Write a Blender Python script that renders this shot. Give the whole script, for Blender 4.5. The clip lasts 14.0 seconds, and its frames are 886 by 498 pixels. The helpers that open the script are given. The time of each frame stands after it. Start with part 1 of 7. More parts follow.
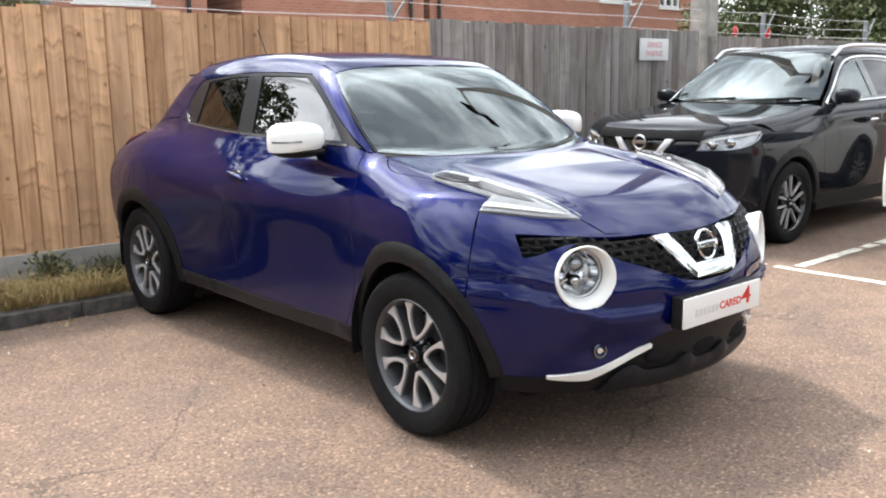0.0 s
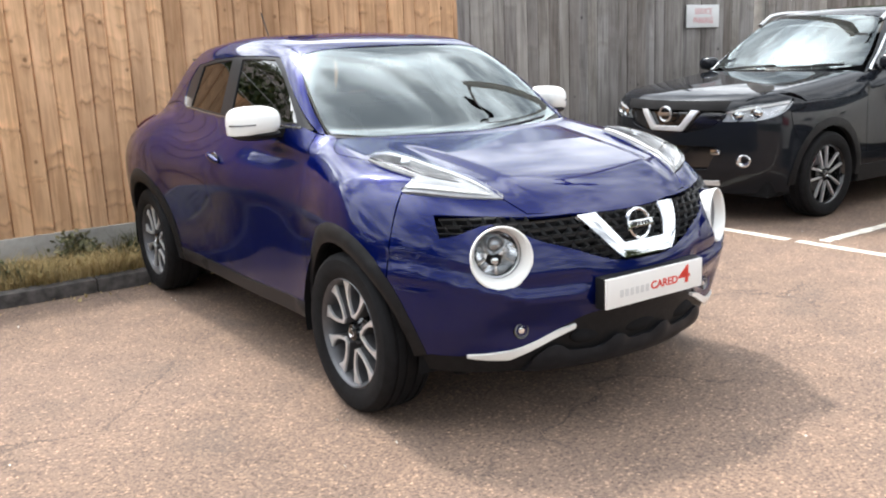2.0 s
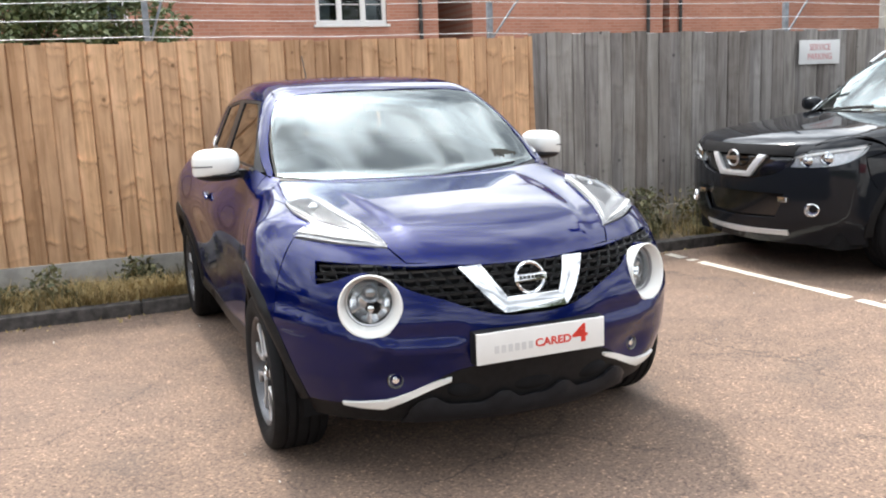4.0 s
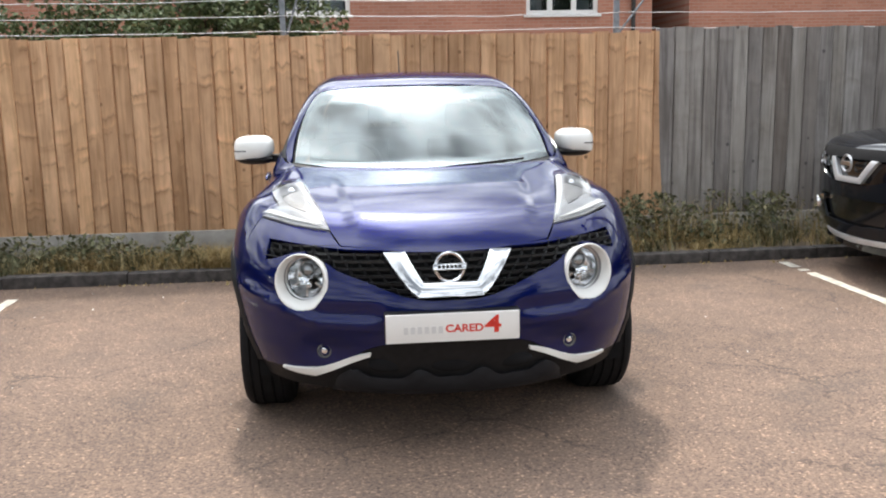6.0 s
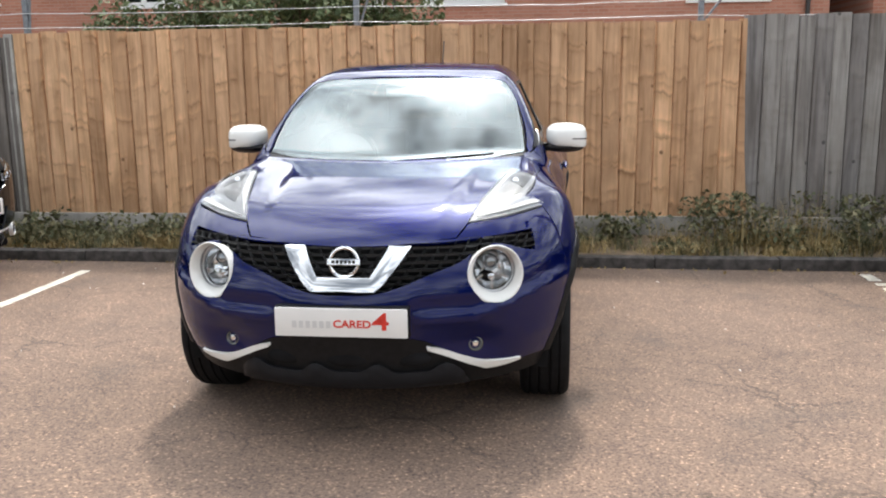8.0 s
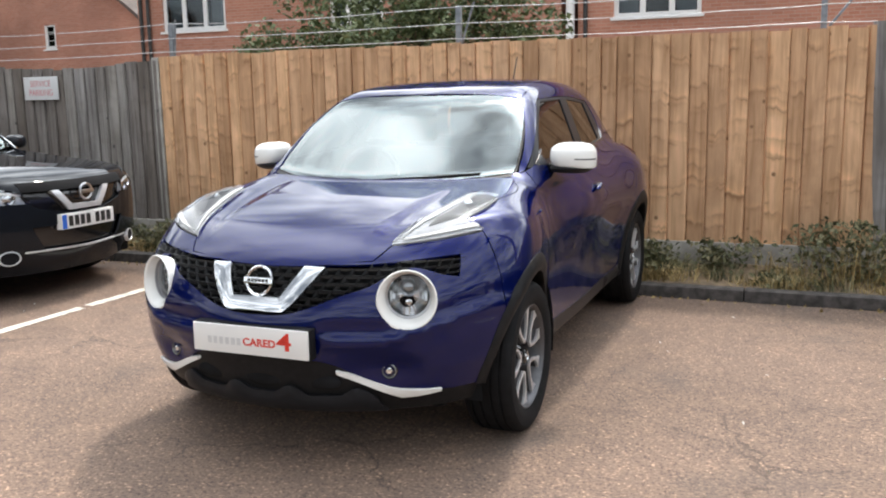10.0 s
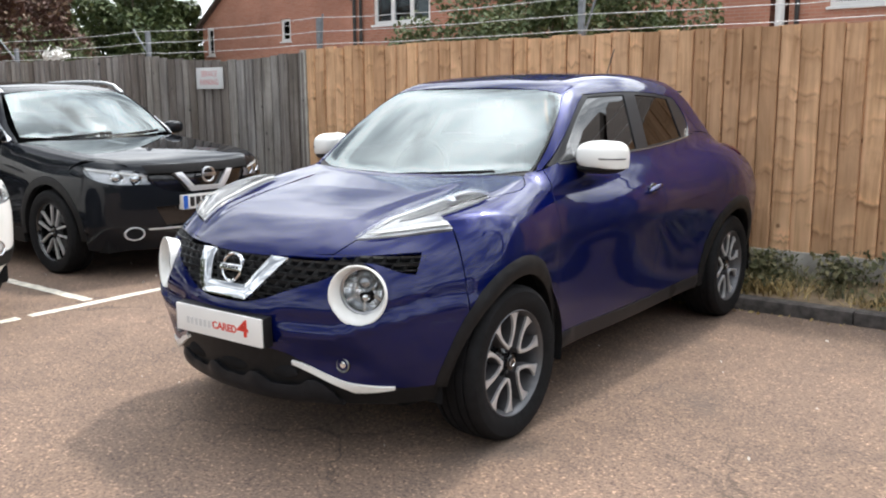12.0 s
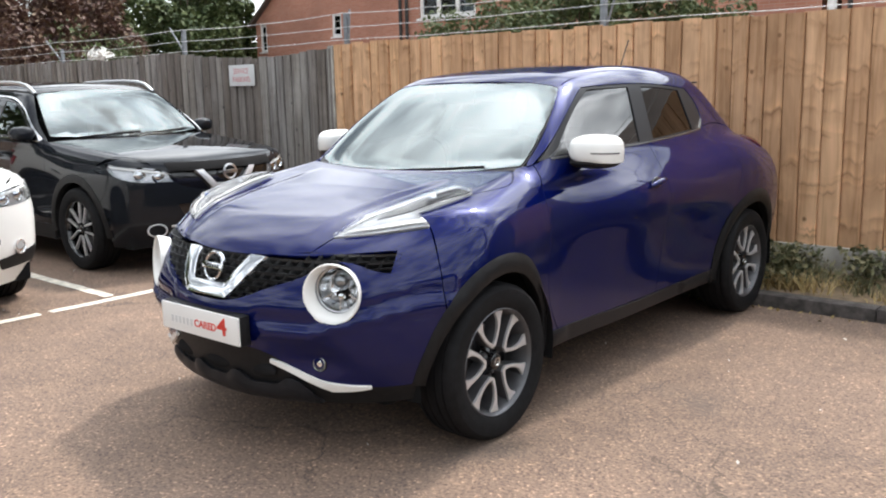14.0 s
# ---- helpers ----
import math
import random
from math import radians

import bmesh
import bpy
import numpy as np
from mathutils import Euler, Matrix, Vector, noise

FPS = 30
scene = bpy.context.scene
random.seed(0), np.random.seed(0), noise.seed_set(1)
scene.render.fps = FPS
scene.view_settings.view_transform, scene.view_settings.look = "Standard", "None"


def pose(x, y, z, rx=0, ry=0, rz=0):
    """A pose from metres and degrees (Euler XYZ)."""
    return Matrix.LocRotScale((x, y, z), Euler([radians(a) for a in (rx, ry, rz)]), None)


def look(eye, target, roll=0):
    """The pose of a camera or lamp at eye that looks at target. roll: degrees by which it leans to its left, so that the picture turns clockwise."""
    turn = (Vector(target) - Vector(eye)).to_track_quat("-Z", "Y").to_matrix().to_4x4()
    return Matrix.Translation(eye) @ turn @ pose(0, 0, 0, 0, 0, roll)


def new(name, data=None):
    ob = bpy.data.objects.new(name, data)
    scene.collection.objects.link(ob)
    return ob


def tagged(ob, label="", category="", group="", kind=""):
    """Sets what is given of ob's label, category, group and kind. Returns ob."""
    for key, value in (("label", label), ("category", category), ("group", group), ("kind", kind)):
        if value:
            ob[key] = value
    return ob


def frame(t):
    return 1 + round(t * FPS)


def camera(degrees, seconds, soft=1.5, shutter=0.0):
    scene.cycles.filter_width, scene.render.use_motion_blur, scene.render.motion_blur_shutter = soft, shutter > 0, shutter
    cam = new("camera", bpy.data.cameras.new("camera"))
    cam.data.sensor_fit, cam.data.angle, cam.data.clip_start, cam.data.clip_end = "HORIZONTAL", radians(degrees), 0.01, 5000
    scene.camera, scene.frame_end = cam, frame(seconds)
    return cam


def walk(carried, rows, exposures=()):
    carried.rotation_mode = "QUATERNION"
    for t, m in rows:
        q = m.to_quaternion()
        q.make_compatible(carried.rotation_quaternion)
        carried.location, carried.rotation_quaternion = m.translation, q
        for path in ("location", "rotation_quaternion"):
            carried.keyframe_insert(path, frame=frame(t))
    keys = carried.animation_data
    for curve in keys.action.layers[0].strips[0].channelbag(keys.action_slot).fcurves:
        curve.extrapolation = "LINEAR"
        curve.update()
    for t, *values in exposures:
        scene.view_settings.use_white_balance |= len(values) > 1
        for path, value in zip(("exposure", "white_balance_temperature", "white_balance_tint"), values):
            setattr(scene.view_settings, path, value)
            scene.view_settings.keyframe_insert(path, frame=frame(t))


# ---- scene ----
cam = camera(53.2, 14.0, soft=2.0)
PATH = [
    (0, (-2.883, -2.568, 1.364), (-1.601, -1.079, 0.989), -0.7),
    (0.5, (-2.793, -2.699, 1.372), (-1.544, -1.183, 0.996), -0.8),
    (1, (-2.692, -2.792, 1.369), (-1.471, -1.255, 0.982), -1.5),
    (1.5, (-2.553, -2.873, 1.367), (-1.4, -1.288, 0.967), -2.2),
    (2, (-2.403, -2.984, 1.386), (-1.307, -1.367, 0.955), -2.3),
    (2.5, (-2.242, -3.2, 1.405), (-1.22, -1.525, 1.019), -1.4),
    (3, (-2.016, -3.303, 1.383), (-1.085, -1.57, 1.018), -2.2),
    (3.2, (-1.897, -3.339, 1.402), (-1.008, -1.584, 1.042), -2.1),
    (5.3, (-0.701, -3.888, 1.408), (-0.314, -1.959, 1.05), -0.9),
    (5.5, (-0.591, -3.963, 1.423), (-0.273, -2.023, 1.054), -0.2),
    (6, (-0.349, -4.019, 1.416), (-0.155, -2.06, 1.059), -1.1),
    (6.5, (-0.087, -3.974, 1.428), (0.017, -2.011, 1.059), -1.4),
    (7, (0.228, -4.021, 1.428), (0.223, -2.056, 1.059), -1.6),
    (7.2, (0.333, -4.027, 1.428), (0.276, -2.063, 1.056), -1.2),
    (9.3, (1.507, -3.629, 1.417), (0.942, -1.743, 1.068), -1.6),
    (9.5, (1.612, -3.583, 1.427), (0.983, -1.715, 1.09), -1.5),
    (10, (1.897, -3.52, 1.419), (1.15, -1.696, 1.082), -1.1),
    (10.5, (2.155, -3.486, 1.435), (1.282, -1.719, 1.099), -1.3),
    (11, (2.321, -3.263, 1.421), (1.343, -1.551, 1.087), -1.4),
    (11.5, (2.474, -3.094, 1.418), (1.392, -1.445, 1.086), -2.2),
    (12, (2.712, -2.96, 1.415), (1.527, -1.387, 1.067), -0.4),
    (12.5, (2.808, -2.825, 1.411), (1.593, -1.279, 1.046), -0.5),
    (13, (2.855, -2.726, 1.414), (1.611, -1.206, 1.037), -0.5),
    (13.2, (2.852, -2.72, 1.41), (1.611, -1.198, 1.031), -1.3),
    (13.5, (2.888, -2.715, 1.42), (1.623, -1.214, 1.036), -1.1),
    (14, (2.919, -2.737, 1.422), (1.635, -1.247, 1.06), -1.3),
]
walk(cam, [(t, look(eye, target, roll)) for t, eye, target, roll in PATH],
     exposures=((0, -0.36), (2.0, -0.25), (3.0, -0.18), (5.5, -0.65), (6.5, -0.67), (9.5, -0.64), (12.5, -0.62), (14, -0.57)))

# ---- world, sun ----
SUN_DIR = Vector((-0.03, 0.70, 1.0)).normalized()      # towards the sun: behind the fence, high
world = bpy.data.worlds.new("sky")
scene.world = world
world.use_nodes = True
wn, wl = world.node_tree.nodes, world.node_tree.links
wn.clear()
sky = wn.new("ShaderNodeTexSky")
sky.sky_type, sky.sun_disc = "NISHITA", False
sky.sun_elevation = math.asin(SUN_DIR.z)
sky.sun_rotation = math.atan2(SUN_DIR.x, SUN_DIR.y)
sky.air_density, sky.dust_density = 1.2, 2.0
# broken white cloud over the blue
tc = wn.new("ShaderNodeTexCoord")
sep = wn.new("ShaderNodeSeparateXYZ")
wl.new(tc.outputs["Generated"], sep.inputs[0])
lift = wn.new("ShaderNodeMath"); lift.operation = "ADD"; lift.inputs[1].default_value = 0.28
wl.new(sep.outputs["Z"], lift.inputs[0])
dx = wn.new("ShaderNodeMath"); dx.operation = "DIVIDE"
dy = wn.new("ShaderNodeMath"); dy.operation = "DIVIDE"
wl.new(sep.outputs["X"], dx.inputs[0]); wl.new(lift.outputs[0], dx.inputs[1])
wl.new(sep.outputs["Y"], dy.inputs[0]); wl.new(lift.outputs[0], dy.inputs[1])
comb = wn.new("ShaderNodeCombineXYZ")
wl.new(dx.outputs[0], comb.inputs[0]); wl.new(dy.outputs[0], comb.inputs[1])
cloud = wn.new("ShaderNodeTexNoise")
cloud.inputs["Scale"].default_value, cloud.inputs["Detail"].default_value = 1.9, 5.0
cloud.inputs["Roughness"].default_value, cloud.inputs["Distortion"].default_value = 0.58, 0.35
wl.new(comb.outputs[0], cloud.inputs["Vector"])
ramp = wn.new("ShaderNodeValToRGB")
ramp.color_ramp.elements[0].position, ramp.color_ramp.elements[1].position = 0.40, 0.55
ramp.color_ramp.elements[0].color, ramp.color_ramp.elements[1].color = (0.24, 0.24, 0.24, 1), (1, 1, 1, 1)
wl.new(cloud.outputs[0], ramp.inputs[0])
tone = wn.new("ShaderNodeTexNoise")
tone.inputs["Scale"].default_value, tone.inputs["Detail"].default_value = 2.7, 3.0
wl.new(comb.outputs[0], tone.inputs["Vector"])
shade = wn.new("ShaderNodeValToRGB")
shade.color_ramp.elements[0].position, shade.color_ramp.elements[1].position = 0.32, 0.68
shade.color_ramp.elements[0].color, shade.color_ramp.elements[1].color = (18.0, 19.6, 21.6, 1), (48.0, 49.5, 51.0, 1)
wl.new(tone.outputs[0], shade.inputs[0])
# cloud close to the sun is brighter
toward = wn.new("ShaderNodeVectorMath"); toward.operation = "DOT_PRODUCT"
toward.inputs[1].default_value = SUN_DIR
wl.new(tc.outputs["Generated"], toward.inputs[0])
clip = wn.new("ShaderNodeMath"); clip.operation = "MAXIMUM"; clip.inputs[1].default_value = 0.0
wl.new(toward.outputs["Value"], clip.inputs[0])
lobe = wn.new("ShaderNodeMath"); lobe.operation = "POWER"; lobe.inputs[1].default_value = 4.0
wl.new(clip.outputs[0], lobe.inputs[0])
glow = wn.new("ShaderNodeMath"); glow.operation = "MULTIPLY_ADD"; glow.inputs[1].default_value, glow.inputs[2].default_value = 2.2, 1.0
wl.new(lobe.outputs[0], glow.inputs[0])
core = wn.new("ShaderNodeMath"); core.operation = "POWER"; core.inputs[1].default_value = 70.0
wl.new(clip.outputs[0], core.inputs[0])
halo = wn.new("ShaderNodeMath"); halo.operation = "MULTIPLY_ADD"; halo.inputs[1].default_value = 7.0
wl.new(core.outputs[0], halo.inputs[0]); wl.new(glow.outputs[0], halo.inputs[2])
lit = wn.new("ShaderNodeVectorMath"); lit.operation = "SCALE"
wl.new(shade.outputs[0], lit.inputs[0]); wl.new(halo.outputs[0], lit.inputs["Scale"])
mixc = wn.new("ShaderNodeMix"); mixc.data_type = "RGBA"
wl.new(ramp.outputs[0], mixc.inputs["Factor"])
wl.new(sky.outputs[0], mixc.inputs["A"]); wl.new(lit.outputs[0], mixc.inputs["B"])
back = wn.new("ShaderNodeBackground"); back.inputs["Strength"].default_value = 0.082
wl.new(mixc.outputs["Result"], back.inputs[0])
wout = wn.new("ShaderNodeOutputWorld")
wl.new(back.outputs[0], wout.inputs[0])

sun = new("sun", bpy.data.lights.new("sun", "SUN"))
sun.data.energy, sun.data.angle, sun.data.color = 4.7, radians(4.0), (1.0, 0.905, 0.79)
sun.matrix_world = look(SUN_DIR * 40, (0, 0, 0))

# ---- materials ----
def nodes_of(name):
    m = bpy.data.materials.new(name)
    m.use_nodes = True
    nt = m.node_tree
    return m, nt.nodes, nt.links, nt.nodes["Principled BSDF"]


def noise_node(n, l, scale, detail=4.0, rough=0.55, stretch=None, world_space=False):
    c = n.new("ShaderNodeTexCoord")
    src = c.outputs["Object"]
    if world_space:
        src = n.new("ShaderNodeNewGeometry").outputs["Position"]
    if stretch:
        mp = n.new("ShaderNodeMapping")
        mp.inputs["Scale"].default_value = stretch
        l.new(src, mp.inputs["Vector"])
        src = mp.outputs[0]
    t = n.new("ShaderNodeTexNoise")
    t.inputs["Scale"].default_value, t.inputs["Detail"].default_value = scale, detail
    t.inputs["Roughness"].default_value = rough
    l.new(src, t.inputs["Vector"])
    return t


def ramp_node(n, l, src, stops):
    r = n.new("ShaderNodeValToRGB")
    e = r.color_ramp.elements
    while len(e) < len(stops):
        e.new(0.5)
    for k, (p, col) in enumerate(stops):
        e[k].position, e[k].color = p, (*col, 1)
    l.new(src, r.inputs[0])
    return r


def mix_node(n, l, fac, a, b, mode="MIX"):
    m = n.new("ShaderNodeMix")
    m.data_type, m.blend_type = "RGBA", mode
    for sock, v in (("Factor", fac), ("A", a), ("B", b)):
        if isinstance(v, (int, float)):
            m.inputs[sock].default_value = v
        elif isinstance(v, tuple):
            m.inputs[sock].default_value = (*v, 1)
        else:
            l.new(v, m.inputs[sock])
    return m.outputs["Result"]


def bump_node(n, l, src, strength, dist, p):
    b = n.new("ShaderNodeBump")
    b.inputs["Strength"].default_value, b.inputs["Distance"].default_value = strength, dist
    l.new(src, b.inputs["Height"])
    l.new(b.outputs[0], p.inputs["Normal"])
    return b


def plain(name, col, rough=0.5, metal=0.0, vary=0.12, scale=9.0, bump=0.0, coat=0.0, spec=0.5):
    m, n, l, p = nodes_of(name)
    t = noise_node(n, l, scale, 5.0)
    lo = tuple(c * (1 - vary) for c in col)
    hi = tuple(min(1, c * (1 + vary)) for c in col)
    r = ramp_node(n, l, t.outputs[0], ((0.3, lo), (0.7, hi)))
    l.new(r.outputs[0], p.inputs["Base Color"])
    p.inputs["Roughness"].default_value, p.inputs["Metallic"].default_value = rough, metal
    p.inputs["Coat Weight"].default_value, p.inputs["Coat Roughness"].default_value = coat, 0.03
    p.inputs["Specular IOR Level"].default_value = spec
    if bump:
        bump_node(n, l, noise_node(n, l, scale * 14, 3.0).outputs[0], bump, 0.002, p)
    return m


def car_paint(name, col, metal=0.35, rough=0.32, flake=0.25, spec=0.0, coat_ior=1.5, edge=(1.0, 1.0, 1.0), gloss=0.010):
    m, n, l, p = nodes_of(name)
    t = noise_node(n, l, 900.0, 1.0)
    r = ramp_node(n, l, t.outputs[0], ((0.35, tuple(c * (1 - flake) for c in col)), (0.65, tuple(min(1, c * (1 + flake)) for c in col))))
    dust = noise_node(n, l, 3.0, 6.0)
    d = ramp_node(n, l, dust.outputs[0], ((0.4, (gloss, gloss, gloss)), (0.8, (gloss * 2, gloss * 2, gloss * 2))))
    l.new(r.outputs[0], p.inputs["Base Color"])
    l.new(d.outputs[0], p.inputs["Coat Roughness"])
    p.inputs["Metallic"].default_value, p.inputs["Roughness"].default_value = metal, rough
    p.inputs["Coat Weight"].default_value, p.inputs["Coat IOR"].default_value = 1.0, coat_ior
    p.inputs["Specular IOR Level"].default_value = spec
    p.inputs["Specular Tint"].default_value = (*edge, 1)
    return m


def pane_glass(name, tint, ior=1.52, shine=(1.0, 1.0, 1.0)):
    """Thin tinted glass: clear through, glossy by Fresnel."""
    m, n, l, p = nodes_of(name)
    n.remove(p)
    tr = n.new("ShaderNodeBsdfTransparent"); tr.inputs[0].default_value = (*tint, 1)
    gl = n.new("ShaderNodeBsdfGlossy"); gl.inputs["Roughness"].default_value = 0.012
    gl.inputs["Color"].default_value = (*shine, 1)
    fr = n.new("ShaderNodeFresnel"); fr.inputs["IOR"].default_value = ior
    mx = n.new("ShaderNodeMixShader")
    l.new(fr.outputs[0], mx.inputs[0]); l.new(tr.outputs[0], mx.inputs[1]); l.new(gl.outputs[0], mx.inputs[2])
    l.new(mx.outputs[0], n["Material Output"].inputs[0])
    return m


def asphalt():
    m, n, l, p = nodes_of("tan_asphalt")
    big = noise_node(n, l, 0.55, 6.0, world_space=True)
    mid = noise_node(n, l, 4.0, 6.0, 0.6, world_space=True)
    fine = noise_node(n, l, 75.0, 4.0, 0.75, world_space=True)
    base = ramp_node(n, l, big.outputs[0], ((0.3, (0.160, 0.113, 0.086)), (0.7, (0.234, 0.165, 0.127))))
    m1 = ramp_node(n, l, mid.outputs[0], ((0.3, (0.80, 0.80, 0.82)), (0.7, (1.08, 1.06, 1.04))))
    grit = ramp_node(n, l, fine.outputs[0], ((0.36, (0.52, 0.50, 0.48)), (0.46, (0.89, 0.88, 0.87)), (0.56, (1.06, 1.05, 1.03)), (0.68, (1.75, 1.72, 1.66))))
    c = mix_node(n, l, 1.0, base.outputs[0], m1.outputs[0], "MULTIPLY")
    c = mix_node(n, l, 1.0, c, grit.outputs[0], "MULTIPLY")
    # pale and dark stones in the surface
    st_pos = n.new("ShaderNodeNewGeometry")
    stone = n.new("ShaderNodeTexVoronoi"); stone.inputs["Scale"].default_value = 95.0
    l.new(st_pos.outputs["Position"], stone.inputs["Vector"])
    pick = n.new("ShaderNodeSeparateColor"); l.new(stone.outputs["Color"], pick.inputs[0])
    sr0 = ramp_node(n, l, pick.outputs[0], ((0.0, (0.62, 0.60, 0.60)), (0.22, (0.92, 0.92, 0.92)), (0.80, (1.04, 1.03, 1.02)), (0.93, (1.35, 1.33, 1.27)), (1.0, (2.0, 1.95, 1.8))))
    c = mix_node(n, l, 1.0, c, sr0.outputs[0], "MULTIPLY")
    # fine cracks
    warp = noise_node(n, l, 3.0, 9.0, 0.72, world_space=True)
    pos = n.new("ShaderNodeNewGeometry")
    add = n.new("ShaderNodeMix"); add.data_type = "VECTOR"; add.inputs["Factor"].default_value = 0.25
    l.new(pos.outputs["Position"], add.inputs["A"]); l.new(warp.outputs["Color"], add.inputs["B"])
    vor = n.new("ShaderNodeTexVoronoi"); vor.feature = "DISTANCE_TO_EDGE"; vor.inputs["Scale"].default_value = 1.15
    l.new(add.outputs["Result"], vor.inputs["Vector"])
    crack = ramp_node(n, l, vor.outputs["Distance"], ((0.0, (1, 1, 1)), (0.002, (1, 1, 1)), (0.007, (0, 0, 0))))
    where = ramp_node(n, l, noise_node(n, l, 0.9, 3.0, world_space=True).outputs[0], ((0.46, (0, 0, 0)), (0.56, (1, 1, 1))))
    f = mix_node(n, l, 1.0, crack.outputs[0], where.outputs[0], "MULTIPLY")
    f2 = n.new("ShaderNodeMath"); f2.operation = "MULTIPLY"; f2.inputs[1].default_value = 0.85
    l.new(f, f2.inputs[0])
    c = mix_node(n, l, f2.outputs[0], c, (0.06, 0.045, 0.035))
    # dark oil stains
    st = noise_node(n, l, 1.7, 4.0, 0.5, world_space=True)
    sr = ramp_node(n, l, st.outputs[0], ((0.56, (0, 0, 0)), (0.74, (0.5, 0.5, 0.5))))
    c = mix_node(n, l, sr.outputs[0], c, (0.10, 0.08, 0.068))
    l.new(c, p.inputs["Base Color"])
    p.inputs["Roughness"].default_value = 0.92
    bump_node(n, l, fine.outputs[0], 0.65, 0.006, p)
    return m


def board_wood(name, light, dark, knot, marks=1.0, spread=1.0):
    """Sawn fence board, grain along z, stained and knotted, each board its own tone."""
    m, n, l, p = nodes_of(name)
    info = n.new("ShaderNodeObjectInfo")
    c = n.new("ShaderNodeTexCoord")
    off = n.new("ShaderNodeVectorMath"); off.operation = "MULTIPLY_ADD"
    rnd = n.new("ShaderNodeCombineXYZ")
    for k in range(3):
        l.new(info.outputs["Random"], rnd.inputs[k])
    off.inputs[1].default_value = (17.0, 31.0, 23.0)
    l.new(rnd.outputs[0], off.inputs[0]); l.new(c.outputs["Object"], off.inputs[2])

    def tex(scale, stretch, detail=5.0, rough=0.6):
        mp = n.new("ShaderNodeMapping"); mp.inputs["Scale"].default_value = stretch
        l.new(off.outputs[0], mp.inputs["Vector"])
        t = n.new("ShaderNodeTexNoise")
        t.inputs["Scale"].default_value, t.inputs["Detail"].default_value, t.inputs["Roughness"].default_value = scale, detail, rough
        t.inputs["Distortion"].default_value = 0.6
        l.new(mp.outputs[0], t.inputs["Vector"])
        return t

    grain = tex(26.0, (1.0, 1.0, 0.045))
    wide = tex(3.2, (1.0, 1.0, 0.35), 4.0)
    g = ramp_node(n, l, grain.outputs[0], ((0.28, dark), (0.55, light), (0.8, tuple(min(1, x * 1.12) for x in light))))
    w = ramp_node(n, l, wide.outputs[0], ((0.3, (0.66, 0.62, 0.58)), (0.68, (1.1, 1.08, 1.06))))
    col = mix_node(n, l, 1.0, g.outputs[0], w.outputs[0], "MULTIPLY")
    tone = ramp_node(n, l, info.outputs["Random"], ((0.0, tuple(1 - spread * q for q in (0.24, 0.28, 0.32))), (0.5, (1.0, 1.0, 1.0)), (1.0, tuple(1 + spread * q for q in (0.15, 0.14, 0.10)))))
    col = mix_node(n, l, 1.0, col, tone.outputs[0], "MULTIPLY")
    kn = n.new("ShaderNodeTexVoronoi"); kn.inputs["Scale"].default_value = 6.6
    mp = n.new("ShaderNodeMapping"); mp.inputs["Scale"].default_value = (1.0, 1.0, 0.75)
    l.new(off.outputs[0], mp.inputs["Vector"]); l.new(mp.outputs[0], kn.inputs["Vector"])
    kr = ramp_node(n, l, kn.outputs["Distance"], ((0.0, (1.0, 1.0, 1.0)), (0.06, (0.85, 0.85, 0.85)), (0.11, (0, 0, 0))))
    col = mix_node(n, l, kr.outputs[0], col, knot)
    # whorls of knots: wavy dark marks across the boards, at heights that drift slowly along the fence, with a step of tone at each
    geo = n.new("ShaderNodeNewGeometry")
    sp = n.new("ShaderNodeSeparateXYZ"); l.new(geo.outputs["Position"], sp.inputs[0])
    drift = noise_node(n, l, 1.0, 2.0, 0.5, (0.9, 0.0, 0.25), True)

    def term(src, gain, add):
        q = n.new("ShaderNodeMath"); q.operation = "MULTIPLY_ADD"; q.inputs[1].default_value = gain
        l.new(src, q.inputs[0])
        if isinstance(add, float):
            q.inputs[2].default_value = add
        else:
            l.new(add, q.inputs[2])
        return q.outputs[0]

    some = ramp_node(n, l, tex(6.5, (1.0, 1.0, 0.5), 3.0).outputs[0], ((0.45, (0.0, 0.0, 0.0)), (0.62, (marks, marks, marks))))
    arcs = tex(7.0, (1.6, 1.6, 0.12), 2.0)
    for pitch, jump, depth, wide in ((0.36, 0.45, 0.66 * marks, 0.75), (0.47, 2.3, 0.55 * marks, 0.6), (0.29, 5.1, 0.35 * marks, 0.7)):
        h0 = term(sp.outputs["Z"], 1.0 / pitch, 7.0)
        h0 = term(drift.outputs[0], 1.2, h0)
        h0 = term(info.outputs["Random"], jump, h0)
        h0 = term(arcs.outputs[0], 0.42, h0)
        fr = n.new("ShaderNodeMath"); fr.operation = "FRACT"; l.new(h0, fr.inputs[0])
        glowy = ramp_node(n, l, fr.outputs[0], ((0.0, (1.0, 1.0, 1.0)), (0.10, (1.12, 1.11, 1.09)), (0.30, (1.0, 1.0, 1.0)), (0.86, (1.0, 1.0, 1.0)), (1.0, (0.86, 0.83, 0.80))))
        col = mix_node(n, l, some.outputs[0], col, mix_node(n, l, 1.0, col, glowy.outputs[0], "MULTIPLY"))
        line = ramp_node(n, l, fr.outputs[0], ((0.0, (depth, depth, depth)), (0.035 * wide, (depth * 0.7, depth * 0.7, depth * 0.7)), (0.10 * wide, (0, 0, 0))))
        col = mix_node(n, l, mix_node(n, l, 1.0, line.outputs[0], some.outputs[0], "MULTIPLY"), col, knot)
    l.new(col, p.inputs["Base Color"])
    p.inputs["Roughness"].default_value = 0.85
